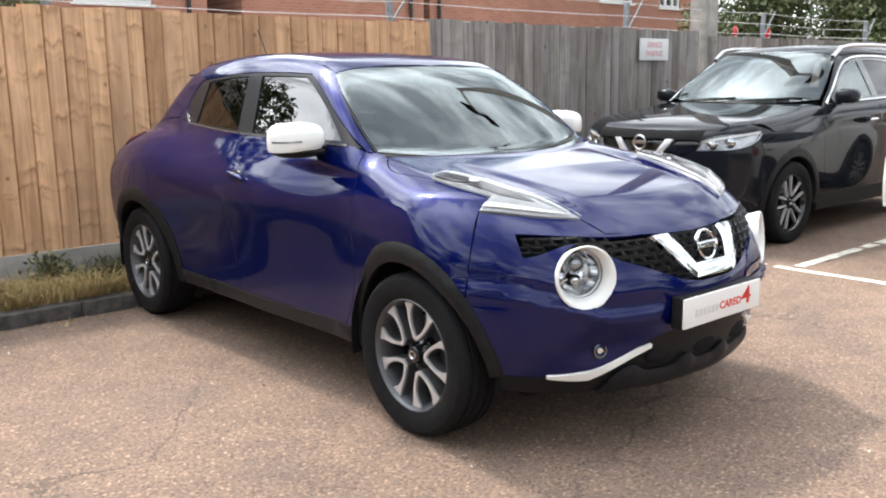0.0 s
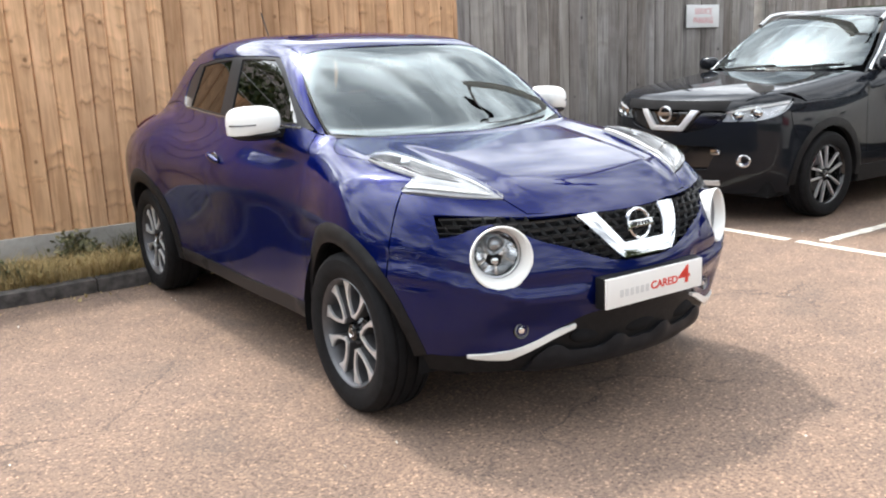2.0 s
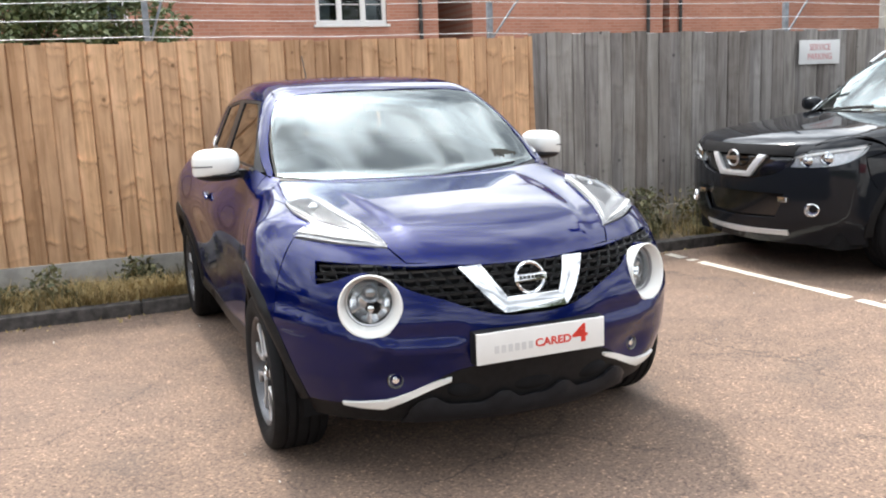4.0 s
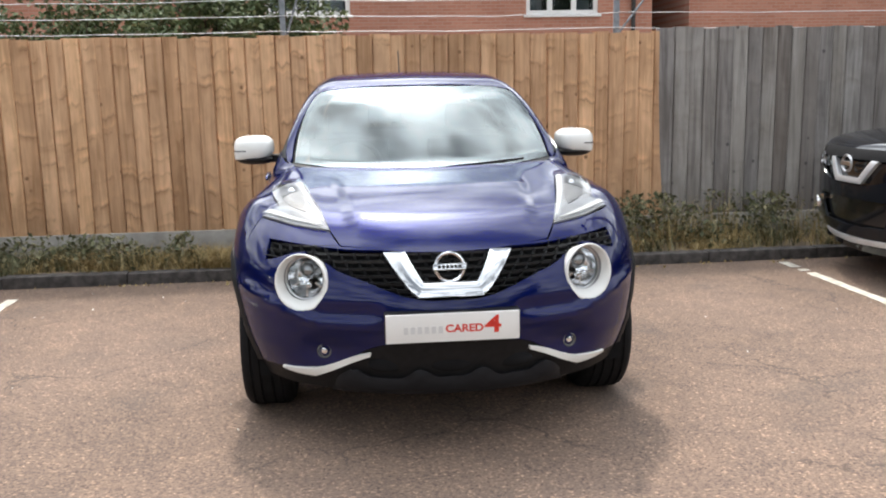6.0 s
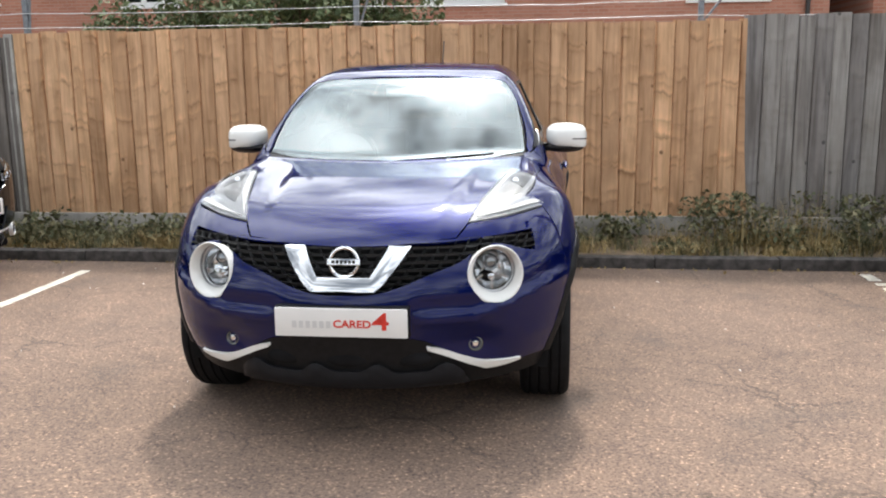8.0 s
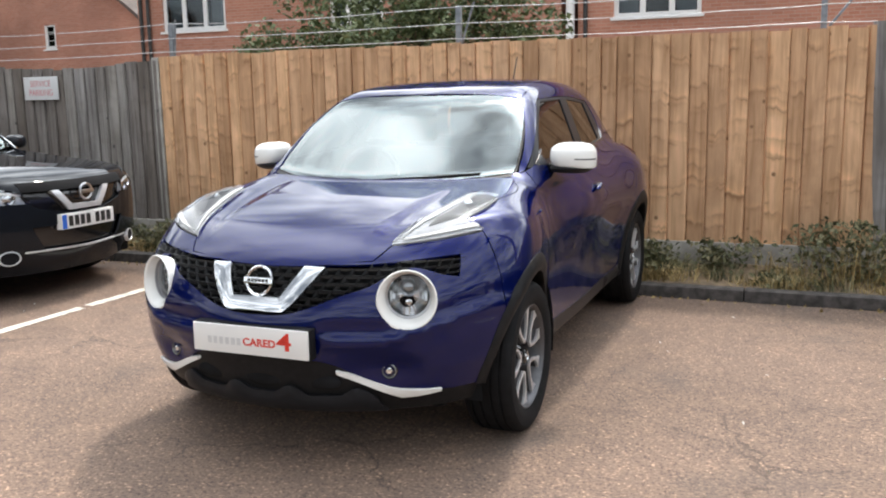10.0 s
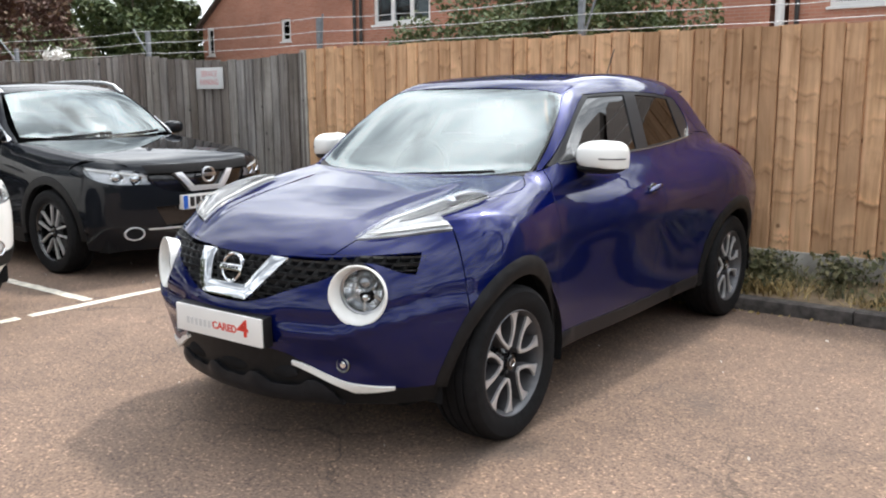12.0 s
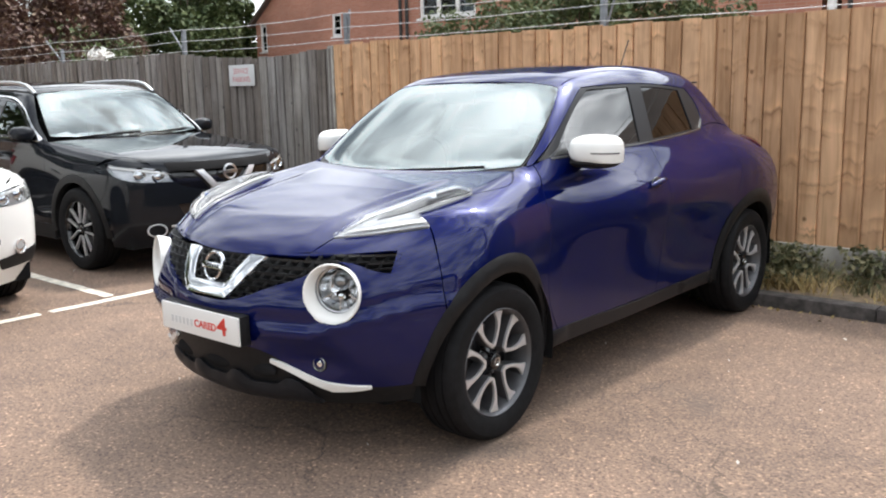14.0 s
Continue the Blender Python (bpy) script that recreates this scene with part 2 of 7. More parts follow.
    p.inputs["Specular IOR Level"].default_value = 0.25
    bump_node(n, l, grain.outputs[0], 0.5, 0.004, p)
    return m


def brick_wall(name):
    m, n, l, p = nodes_of(name)
    c = n.new("ShaderNodeTexCoord")
    mp = n.new("ShaderNodeMapping"); mp.inputs["Rotation"].default_value = (radians(90), 0, 0)
    l.new(c.outputs["Object"], mp.inputs["Vector"])
    b = n.new("ShaderNodeTexBrick")
    b.inputs["Scale"].default_value = 1.0
    b.inputs["Brick Width"].default_value, b.inputs["Row Height"].default_value = 0.225, 0.075
    b.inputs["Mortar Size"].default_value = 0.009
    b.inputs["Color1"].default_value, b.inputs["Color2"].default_value = (0.38, 0.165, 0.110, 1), (0.45, 0.215, 0.150, 1)
    b.inputs["Mortar"].default_value = (0.42, 0.26, 0.20, 1)
    l.new(mp.outputs[0], b.inputs["Vector"])
    t = ramp_node(n, l, noise_node(n, l, 0.5, 5.0).outputs[0], ((0.3, (0.82, 0.8, 0.8)), (0.7, (1.12, 1.1, 1.08))))
    l.new(mix_node(n, l, 1.0, b.outputs["Color"], t.outputs[0], "MULTIPLY"), p.inputs["Base Color"])
    p.inputs["Roughness"].default_value = 0.9
    bump_node(n, l, b.outputs["Fac"], -0.5, 0.01, p)
    return m


def leaf_mat(name, a, b, c):
    m, n, l, p = nodes_of(name)
    g = n.new("ShaderNodeNewGeometry")
    r = ramp_node(n, l, g.outputs["Random Per Island"], ((0.0, a), (0.5, b), (1.0, c)))
    l.new(r.outputs[0], p.inputs["Base Color"])
    p.inputs["Roughness"].default_value = 0.6
    p.inputs["Specular IOR Level"].default_value = 0.3
    return m


M_ASPHALT = asphalt()
M_BLUE = car_paint("blue_metallic_paint", (0.0012, 0.0050, 0.066), 0.40, 0.34, 0.35, coat_ior=1.44, edge=(0.02, 0.05, 0.40), gloss=0.034)
M_BLACKPAINT = car_paint("black_car_paint", (0.0105, 0.012, 0.0155), 0.0, 0.35, 0.2, coat_ior=1.32, gloss=0.03)
M_WHITEPAINT = car_paint("white_car_paint", (0.80, 0.80, 0.78), 0.0, 0.35, 0.03)
M_CLAD = plain("black_textured_plastic", (0.011, 0.011, 0.012), 0.50, vary=0.25, scale=40.0, bump=0.15, spec=0.18)
M_GLOSSBLACK = plain("gloss_black_trim", (0.008, 0.008, 0.009), 0.12, vary=0.1, coat=0.5)
M_BELT = plain("satin_black_moulding", (0.10, 0.10, 0.105), 0.18, 0.5, vary=0.05)
M_PILLAR = plain("satin_black_pillar", (0.012, 0.012, 0.014), 0.34, vary=0.08, spec=0.14)
M_SILL = plain("worn_sill_plastic", (0.011, 0.011, 0.013), 0.40, vary=0.15, scale=40.0, spec=0.22)
M_CHIN = plain("satin_chin_plastic", (0.013, 0.0135, 0.016), 0.42, vary=0.15, scale=40.0, spec=0.16)
M_GRILLE = plain("black_grille_plastic", (0.032, 0.033, 0.035), 0.36, vary=0.2, scale=40.0, spec=0.5)
M_SHELL = plain("dark_underbody", (0.010, 0.010, 0.011), 0.85, vary=0.3, spec=0.12)
M_CHROME = plain("chrome", (0.66, 0.67, 0.68), 0.05, 1.0, vary=0.03)
M_SILVER = plain("satin_silver", (0.62, 0.62, 0.63), 0.28, 1.0, vary=0.06, scale=30)
M_CHEVRON = plain("bright_silver_trim", (0.62, 0.63, 0.65), 0.30, 0.35, vary=0.05)
M_ALLOY = plain("machined_alloy", (0.62, 0.62, 0.63), 0.34, 0.55, vary=0.08, scale=22)
M_ALLOYDARK = plain("dark_alloy_pocket", (0.11, 0.11, 0.118), 0.42, 0.6, vary=0.15, scale=22)
M_TYRE = plain("tyre_rubber", (0.009, 0.009, 0.010), 0.75, vary=0.3, scale=25, bump=0.3, spec=0.16)
M_GLASS = pane_glass("clear_car_glass", (0.74, 0.83, 0.81), 2.45, (0.84, 0.92, 0.92))
M_TINT = pane_glass("privacy_glass", (0.022, 0.023, 0.026), 1.42)
M_SIDEGLASS = pane_glass("side_glass", (0.10, 0.115, 0.115), 1.84)
M_LENS = pane_glass("lamp_lens", (0.96, 0.97, 0.98), 1.22)
M_REFLECTOR = plain("lamp_reflector", (0.90, 0.91, 0.93), 0.11, 0.85, vary=0.15, scale=60)
M_LAMPBODY = plain("bright_lamp_housing", (0.26, 0.265, 0.275), 0.22, 0.6, vary=0.12, scale=40)
M_TUNNEL = plain("grey_lamp_surround", (0.30, 0.30, 0.31), 0.35, 0.2, vary=0.1)
M_PROJECTOR = plain("projector_lens", (0.30, 0.32, 0.34), 0.04, 0.7, vary=0.05, coat=1.0)
M_LAMPWHITE = plain("frosted_lamp_white", (0.34, 0.345, 0.355), 0.25, 0.35, vary=0.12, scale=30)
M_LAMPDARK = plain("dark_lamp_interior", (0.085, 0.086, 0.09), 0.38, vary=0.2, scale=60, spec=0.4)
M_LAMPPALE = plain("pale_lamp_housing", (0.55, 0.56, 0.58), 0.24, 0.5, vary=0.25, scale=40)
M_SEAT = plain("dark_seat_fabric", (0.03, 0.03, 0.032), 0.85, vary=0.25, scale=30)
M_DASH = plain("dark_dashboard_plastic", (0.035, 0.035, 0.037), 0.6, vary=0.2, scale=30)
M_TAIL = plain("smoked_tail_lens", (0.10, 0.016, 0.020), 0.15, vary=0.2, coat=0.6)
M_RED = plain("red_lens", (0.45, 0.012, 0.012), 0.15, vary=0.1, coat=0.6)
M_PLATE = plain("white_plate", (0.78, 0.775, 0.76), 0.4, vary=0.03, scale=5)
M_PLATEGREY = plain("grey_print", (0.60, 0.60, 0.60), 0.5, vary=0.05)
M_PLATERED = plain("red_print", (0.62, 0.035, 0.02), 0.45, vary=0.05)
M_PLATEBLUE = plain("blue_print", (0.02, 0.12, 0.55), 0.45, vary=0.05)
M_INK = plain("black_print", (0.015, 0.015, 0.015), 0.5, vary=0.05)
M_LINE = plain("worn_line_paint", (0.62, 0.58, 0.50), 0.8, vary=0.35, scale=14, bump=0.4)
M_KERB = plain("kerb_concrete", (0.072, 0.064, 0.060), 0.9, vary=0.6, scale=16, bump=0.9)
M_CONC = plain("gravel_board_concrete", (0.36, 0.34, 0.31), 0.9, vary=0.25, scale=7, bump=0.5)
M_SOIL = plain("dry_soil", (0.20, 0.145, 0.09), 0.95, vary=0.5, scale=11, bump=0.8)
M_WOOD = board_wood("new_fence_board", (0.69, 0.445, 0.275), (0.47, 0.275, 0.150), (0.215, 0.115, 0.06))
M_OLDWOOD = board_wood("weathered_fence_board", (0.292, 0.280, 0.277), (0.148, 0.139, 0.138), (0.074, 0.069, 0.068), 0.40, 1.25)
M_BRICK = brick_wall("red_brick")
M_ROOF = plain("dark_roof_tile", (0.10, 0.075, 0.065), 0.85, vary=0.25, scale=3, bump=0.5)
M_UPVC = plain("white_window_frame", (0.78, 0.78, 0.77), 0.4, vary=0.04)
M_WINGLASS = pane_glass("house_window_glass", (0.55, 0.60, 0.62), 1.45)
M_CURTAIN = plain("pale_curtain", (0.5, 0.53, 0.55), 0.9, vary=0.2, scale=6)
M_PIPE = plain("dark_downpipe", (0.03, 0.028, 0.027), 0.5, vary=0.2)
M_POST = plain("weathered_steel_post", (0.20, 0.215, 0.235), 0.55, 0.4, vary=0.25, scale=20)
M_GALV = plain("galvanised_steel", (0.60, 0.61, 0.62), 0.45, 0.5, vary=0.2, scale=20)
M_SIGN = plain("sign_board", (0.66, 0.66, 0.66), 0.45, vary=0.06, scale=4)
M_SIGNRED = plain("sign_red_letters", (0.60, 0.22, 0.23), 0.6, vary=0.25, scale=40)
M_LEAF = leaf_mat("green_leaves", (0.055, 0.080, 0.032), (0.105, 0.140, 0.060), (0.19, 0.22, 0.115))
M_LEAFDARK = leaf_mat("dark_leaves", (0.036, 0.056, 0.022), (0.070, 0.102, 0.038), (0.135, 0.165, 0.068))
M_LEAFRED = leaf_mat("copper_leaves", (0.070, 0.038, 0.036), (0.115, 0.064, 0.050), (0.17, 0.115, 0.072))
M_WEED = leaf_mat("weeds", (0.052, 0.062, 0.030), (0.120, 0.122, 0.060), (0.235, 0.205, 0.115))
M_STRAW = leaf_mat("dry_grass", (0.22, 0.15, 0.06), (0.36, 0.26, 0.11), (0.50, 0.39, 0.19))
M_GRIT = plain("pale_stone_chip", (0.62, 0.58, 0.52), 0.8, vary=0.2)
M_HEDGE = plain("unseen_hedge", (0.045, 0.065, 0.025), 0.9, vary=0.5, scale=5, bump=0.8)
M_BLOSSOM = plain("white_blossom", (0.82, 0.82, 0.80), 0.7, vary=0.05)
M_BARK = plain("bark", (0.11, 0.085, 0.06), 0.95, vary=0.35, scale=14, bump=0.8)

# ---- building helpers ----
from mathutils.geometry import delaunay_2d_cdt


def thing(name, label, category, m=None, group="", kind=""):
    ob = new(name)
    ob.empty_display_size = 0.2
    if m is not None:
        ob.matrix_world = m
    return tagged(ob, label, category, group, kind)


def mesh_of(name, verts, faces, material, normals=None, smooth=True):
    me = bpy.data.meshes.new(name)
    me.from_pydata([tuple(map(float, v)) for v in verts], [], [tuple(map(int, f)) for f in faces])
    me.materials.append(material)
    me.polygons.foreach_set("use_smooth", [smooth] * len(me.polygons))
    if normals is not None:
        me.normals_split_custom_set_from_vertices([tuple(map(float, v)) for v in normals])
    me.update()
    return me


def put(name, me, parent=None, label="", m=None):
    ob = new(name, me)
    if parent is not None:
        ob.parent = parent
    if m is not None:
        ob.matrix_local = m
    if label:
        tagged(ob, label)
    return ob


def part(name, bm, material, parent, label="", smooth=True, bevel=0.0, m=None, angle=35):
    if bevel:
        sharp = [e for e in bm.edges if len(e.link_faces) == 2 and e.calc_face_angle(0) > 0.6]
        bmesh.ops.bevel(bm, geom=sharp, offset=bevel, segments=2, affect="EDGES", profile=0.6)
    bmesh.ops.recalc_face_normals(bm, faces=bm.faces)
    me = bpy.data.meshes.new(name)
    bm.to_mesh(me)
    bm.free()
    me.materials.append(material)
    me.polygons.foreach_set("use_smooth", [smooth] * len(me.polygons))
    if smooth:
        me.set_sharp_from_angle(angle=radians(angle))
    return put(name, me, parent, label, m)


def box(bm, lo, hi, m=None):
    c = [(a + b) / 2 for a, b in zip(lo, hi)]
    s = [b - a for a, b in zip(lo, hi)]
    mat = Matrix.Translation(c) @ Matrix.Diagonal((*s, 1))
    r = bmesh.ops.create_cube(bm, size=1.0, matrix=(m @ mat) if m is not None else mat)
    return r["verts"]


def boxed(name, lo, hi, material, parent, label="", bevel=0.004, smooth=True, m=None):
    bm = bmesh.new()
    box(bm, lo, hi)
    return part(name, bm, material, parent, label, smooth, bevel, m)


def rod(bm, a, b, r0, r1=None, n=10):
    a, b = Vector(a), Vector(b)
    d = b - a
    m = Matrix.Translation((a + b) / 2) @ d.to_track_quat("Z", "Y").to_matrix().to_4x4()
    bmesh.ops.create_cone(bm, cap_ends=True, segments=n, radius1=r0, radius2=r0 if r1 is None else r1, depth=d.length, matrix=m)


def lathe(profile, n=48, closed=False):
    """Verts and quads for a profile of (radius, height) spun round the local x axis."""
    k = len(profile)
    verts, faces = [], []
    for i in range(n):
        a = 2 * math.pi * i / n
        verts += [(h, r * math.cos(a), r * math.sin(a)) for r, h in profile]
    for i in range(n):
        j = (i + 1) % n
        for q in range(k if closed else k - 1):
            w = (q + 1) % k
            faces.append((i * k + q, i * k + w, j * k + w, j * k + q))
    return verts, faces


def lathed(name, profile, material, parent, label="", n=48, closed=False, m=None, angle=40):
    v, f = lathe(profile, n, closed)
    bm = bmesh.new()
    bv = [bm.verts.new(p) for p in v]
    for q in f:
        if len({v[i] for i in q}) > 2:
            try:
                bm.faces.new([bv[i] for i in q])
            except ValueError:
                pass
    bmesh.ops.remove_doubles(bm, verts=bm.verts, dist=1e-5)
    return part(name, bm, material, parent, label, True, 0.0, m, angle)


def extruded(name, outline, thick, material, parent, label="", bevel=0.003, m=None, holes=()):
    """A flat outline in local x, y raised along z by thick."""
    bm = bmesh.new()
    loops = [outline, *holes]
    pts, edges = [], []
    for lp in loops:
        s = len(pts)
        pts += [Vector(p) for p in lp]
        edges += [(s + i, s + (i + 1) % len(lp)) for i in range(len(lp))]
    vs, _, fs, *_ = delaunay_2d_cdt(pts, edges, [], 0, 1e-6)
    arr = np.array([tuple(v) for v in vs])
    bv = [bm.verts.new((*v, 0)) for v in arr]
    for f in fs:
        c = arr[list(f)].mean(0)[None]
        if inside(c, np.array(outline))[0] and not any(inside(c, np.array(h))[0] for h in holes):
            bm.faces.new([bv[i] for i in f])
    loose = [v for v in bm.verts if not v.link_faces]
    bmesh.ops.delete(bm, geom=loose, context="VERTS")
    r = bmesh.ops.extrude_face_region(bm, geom=list(bm.faces))
    bmesh.ops.translate(bm, verts=[g for g in r["geom"] if isinstance(g, bmesh.types.BMVert)], vec=(0, 0, thick))
    bmesh.ops.dissolve_limit(bm, angle_limit=0.02, verts=bm.verts, edges=bm.edges)
    return part(name, bm, material, parent, label, True, bevel, m, 30)


def tube(name, pts, r, material, parent, label="", n=8, closed=False):
    """A round tube along points."""
    bm = bmesh.new()
    pts = [Vector(p) for p in pts]
    rings = []
    for i, p in enumerate(pts):
        a = pts[(i - 1) % len(pts)] if (i or closed) else p
        b = pts[(i + 1) % len(pts)] if (i < len(pts) - 1 or closed) else p
        q = (b - a).to_track_quat("Z", "Y").to_matrix()
        rings.append([bm.verts.new(p + q @ Vector((r * math.cos(2 * math.pi * k / n), r * math.sin(2 * math.pi * k / n), 0))) for k in range(n)])
    for i in range(len(rings) - (0 if closed else 1)):
        u, v = rings[i], rings[(i + 1) % len(rings)]
        for k in range(n):
            bm.faces.new((u[k], u[(k + 1) % n], v[(k + 1) % n], v[k]))
    return part(name, bm, material, parent, label)


def words(name, text, size, material, parent, m, label="", extrude=0.0006, align="LEFT", squeeze=1.0, width=0.0, bold=0.0):
    cu = bpy.data.curves.new(name, "FONT")
    cu.body, cu.size, cu.extrude, cu.align_x, cu.align_y = text, size, extrude, align, "CENTER"
    cu.offset = bold
    tmp = bpy.data.objects.new(name, cu)
    scene.collection.objects.link(tmp)
    bpy.context.view_layer.update()
    me = bpy.data.meshes.new_from_object(tmp.evaluated_get(bpy.context.evaluated_depsgraph_get()))
    bpy.data.objects.remove(tmp)
    me.materials.clear()
    me.materials.append(material)
    if width:
        xs = [v.co.x for v in me.vertices]
        squeeze = width / (max(xs) - min(xs))
        me.transform(Matrix.Translation((-min(xs), 0, 0)))
    me.transform(Matrix.Diagonal((squeeze, 1, 1, 1)))
    return put(name, me, parent, label, m)


# ---- smooth body shells ----
def spline_basis(xs):
    xs = np.asarray(xs, float)
    n = len(xs)
    h = np.diff(xs)
    a, b = np.eye(n), np.zeros((n, n))
    for i in range(1, n - 1):
        a[i, i - 1], a[i, i], a[i, i + 1] = h[i - 1] / 6, (h[i - 1] + h[i]) / 3, h[i] / 6
        b[i, i - 1], b[i, i], b[i, i + 1] = 1 / h[i - 1], -1 / h[i - 1] - 1 / h[i], 1 / h[i]
    second = np.linalg.solve(a, b)

    def weights(x):
        x = np.clip(x, xs[0], xs[-1])
        k = np.clip(np.searchsorted(xs, x) - 1, 0, n - 2)
        hk = h[k]
        u = (xs[k + 1] - x) / hk
        v = 1 - u
        w = ((u**3 - u) * hk**2 / 6)[:, None] * second[k] + ((v**3 - v) * hk**2 / 6)[:, None] * second[k + 1]
        w[np.arange(len(x)), k] += u
        w[np.arange(len(x)), k + 1] += v
        return w

    return weights


def curve(knots):
    xs, ys = np.array(knots, float).T
    w = spline_basis(xs)
    return lambda x: w(np.asarray(x, float)) @ ys


def smax(a, b, k):
    h = np.maximum(k - np.abs(a - b), 0) / k
    return np.maximum(a, b) + h * h * k / 4


def smin(a, b, k):
    return -smax(-a, -b, k)


class Shell:
    """A car's outer skin: the zero of field(), built from a few profile curves. x across, y to the rear, z up."""

    def __init__(self, ys, zs, widths, front, plan, deck, crown, screen, side, roof, roof_crown, rear, tail, rounds=(0.13, 0.10, 0.10), corner=0.4, ridge=0.0, arch=0.027, scoop=0.0, swell=0.0):
        self.scoop, self.swell = scoop, swell
        self.ridge, self.arch = ridge, arch
        self.wy, self.wz, self.w = spline_basis(ys), spline_basis(zs), np.array(widths, float)
        self.front, self.plan, self.deck, self.crown = curve(front), plan, curve(deck), crown
        self.screen, self.side, self.roof, self.roof_crown = screen, side, curve(roof), roof_crown
        self.rear, self.tail, self.rounds, self.corner = curve(rear), tail, rounds, corner

    def half(self, y, z):
        return np.einsum("ni,ij,nj->n", self.wy(y), self.w, self.wz(z))

    def top(self, x, y):
        z = self.deck(y) - self.crown * x * x
        if self.ridge:          # raised middle of the bonnet, with a soft step on each side
            step = np.clip((0.36 + 0.10 * (y + 0.6) - np.abs(x)) / 0.07 + 0.5, 0, 1)
            along = np.clip((y + 0.70) / 0.25, 0, 1) * np.clip((0.24 - y) / 0.3, 0, 1)
            z = z + self.ridge * step * step * (3 - 2 * step) * along
        z = z + self.swell * np.exp(-((np.abs(x) - 0.63) / 0.085) ** 2 - ((y + 0.10) / 0.20) ** 2)       # swelling under the lamps
        return z

    def cabin(self, y, z):
        x0, lean, bow, ymid, taper = self.side
        d = z - 1.10
        return x0 - lean * d - bow * d * d - taper * np.maximum(y - ymid, 0) ** 2 - 0.05 * np.maximum(0.9 - y, 0) ** 2

    def field(self, p):
        x, y, z = np.abs(p[:, 0]), p[:, 1], p[:, 2]
        kc, kt, kg = self.rounds
        side = x - self.half(y, z)
        nose = self.front(z) + (self.plan + 0.55 * np.maximum(0.42 - z, 0)) * x * x + self.corner * np.maximum(x - 0.55, 0) ** 2 - y
        if self.scoop:          # hollow round the fog lamp, and a groove with a ledge under it that climbs towards the wheel
            nose = nose + self.scoop * np.exp(-((x - 0.49) / 0.12) ** 2 - ((z - 0.425) / 0.055) ** 2)
            zc = 0.532 + 0.10 * np.clip((x - 0.50) / 0.30, 0, 1)
            on = np.clip((x - 0.24) / 0.08, 0, 1)
            groove = on * (0.013 * np.exp(-((z - zc - 0.048) / 0.026) ** 2) - 0.011 * np.exp(-((z - zc) / 0.020) ** 2))
            nose = nose + groove
            side = side + 0.6 * groove * np.clip((-0.30 - y) / 0.08, 0, 1)
        back = y - self.rear(z) + 0.20 * x * x
        low = smax(smax(side, nose, kc), back, kc)
        low = smax(low, z - self.top(x, y), kt)
        y0, z0, rake, bow = self.screen
        up = np.clip((z - z0) / 0.45, -0.1, 1.1)
        glass = (y0 + (z - z0) * rake + bow * x * x - 4 * self.arch * up * (1 - up) - y) / math.hypot(1, rake)
        t0, tz, ts = self.tail
        hatch = (y - t0 + ts * (z - tz) + 0.22 * x * x) / math.hypot(1, ts)
        cab = smax(x - self.cabin(y, z), z - self.roof(y) + self.roof_crown * x * x, 0.12)
        cab = smax(smax(cab, glass, 0.05), hatch, 0.08)
        cab = smax(cab, 1.0 - z, 0.02)
        return smin(low, cab, 0.035)

    def cast(self, o, d, far=1.9):
        """Where rays from inside leave the shell."""
        n, steps = len(o), 40
        ts = np.linspace(0, far, steps)
        lo, hi = np.zeros(n), np.full(n, far)
        prev = np.full(n, -1.0)
        done = np.zeros(n, bool)
        for k in range(1, steps):
            v = self.field(o + d * ts[k])
            hit = ~done & (v > 0) & (prev <= 0)
            lo[hit], hi[hit] = ts[k - 1], ts[k]
            done |= hit
            prev = v
        for _ in range(22):
            mid = (lo + hi) / 2
            v = self.field(o + d * mid[:, None])
            lo, hi = np.where(v > 0, lo, mid), np.where(v > 0, mid, hi)
        return o + d * ((lo + hi) / 2)[:, None]

    def normal(self, p):
        e = 0.004
        g = np.stack([self.field(p + e * np.eye(3)[k]) - self.field(p - e * np.eye(3)[k]) for k in range(3)], 1)
        return g / np.linalg.norm(g, axis=1, keepdims=True)

    # ray families: from a place near the skin to two numbers, and back to rays
    def fam(self, kind):
        if kind == "side":
            x0, z0, r = 0.25, 0.60, 0.60
        elif kind == "cabin":
            x0, z0, r = 0.12, 1.06, 0.55
        if kind in ("side", "cabin"):
            return (lambda p: np.stack([p[:, 1], np.arctan2(p[:, 2] - z0, p[:, 0] - x0) * r], 1),
                    lambda u: (np.stack([0 * u[:, 0] + x0, u[:, 0], 0 * u[:, 0] + z0], 1),
                               np.stack([np.cos(u[:, 1] / r), 0 * u[:, 0], np.sin(u[:, 1] / r)], 1)))
        if kind == "front":
            c, r = 0.30, 1.0
            return (lambda p: np.stack([np.arctan2(p[:, 0], c - p[:, 1]) * r, p[:, 2]], 1),
                    lambda u: (np.stack([0 * u[:, 0], 0 * u[:, 0] + c, u[:, 1]], 1),
                               np.stack([np.sin(u[:, 0] / r), -np.cos(u[:, 0] / r), 0 * u[:, 0]], 1)))
        if kind == "top":
            return (lambda p: p[:, :2].copy(),
                    lambda u: (np.stack([u[:, 0], u[:, 1], 0 * u[:, 0] + 0.62], 1), np.tile([0.0, 0.0, 1.0], (len(u), 1))))
        if kind == "back":
            return (lambda p: p[:, [0, 2]].copy(),
                    lambda u: (np.stack([u[:, 0], 0 * u[:, 0] + 2.0, u[:, 1]], 1), np.tile([0.0, 1.0, 0.0], (len(u), 1))))
        # the screen
        a = math.atan2(1.0, self.screen[2])
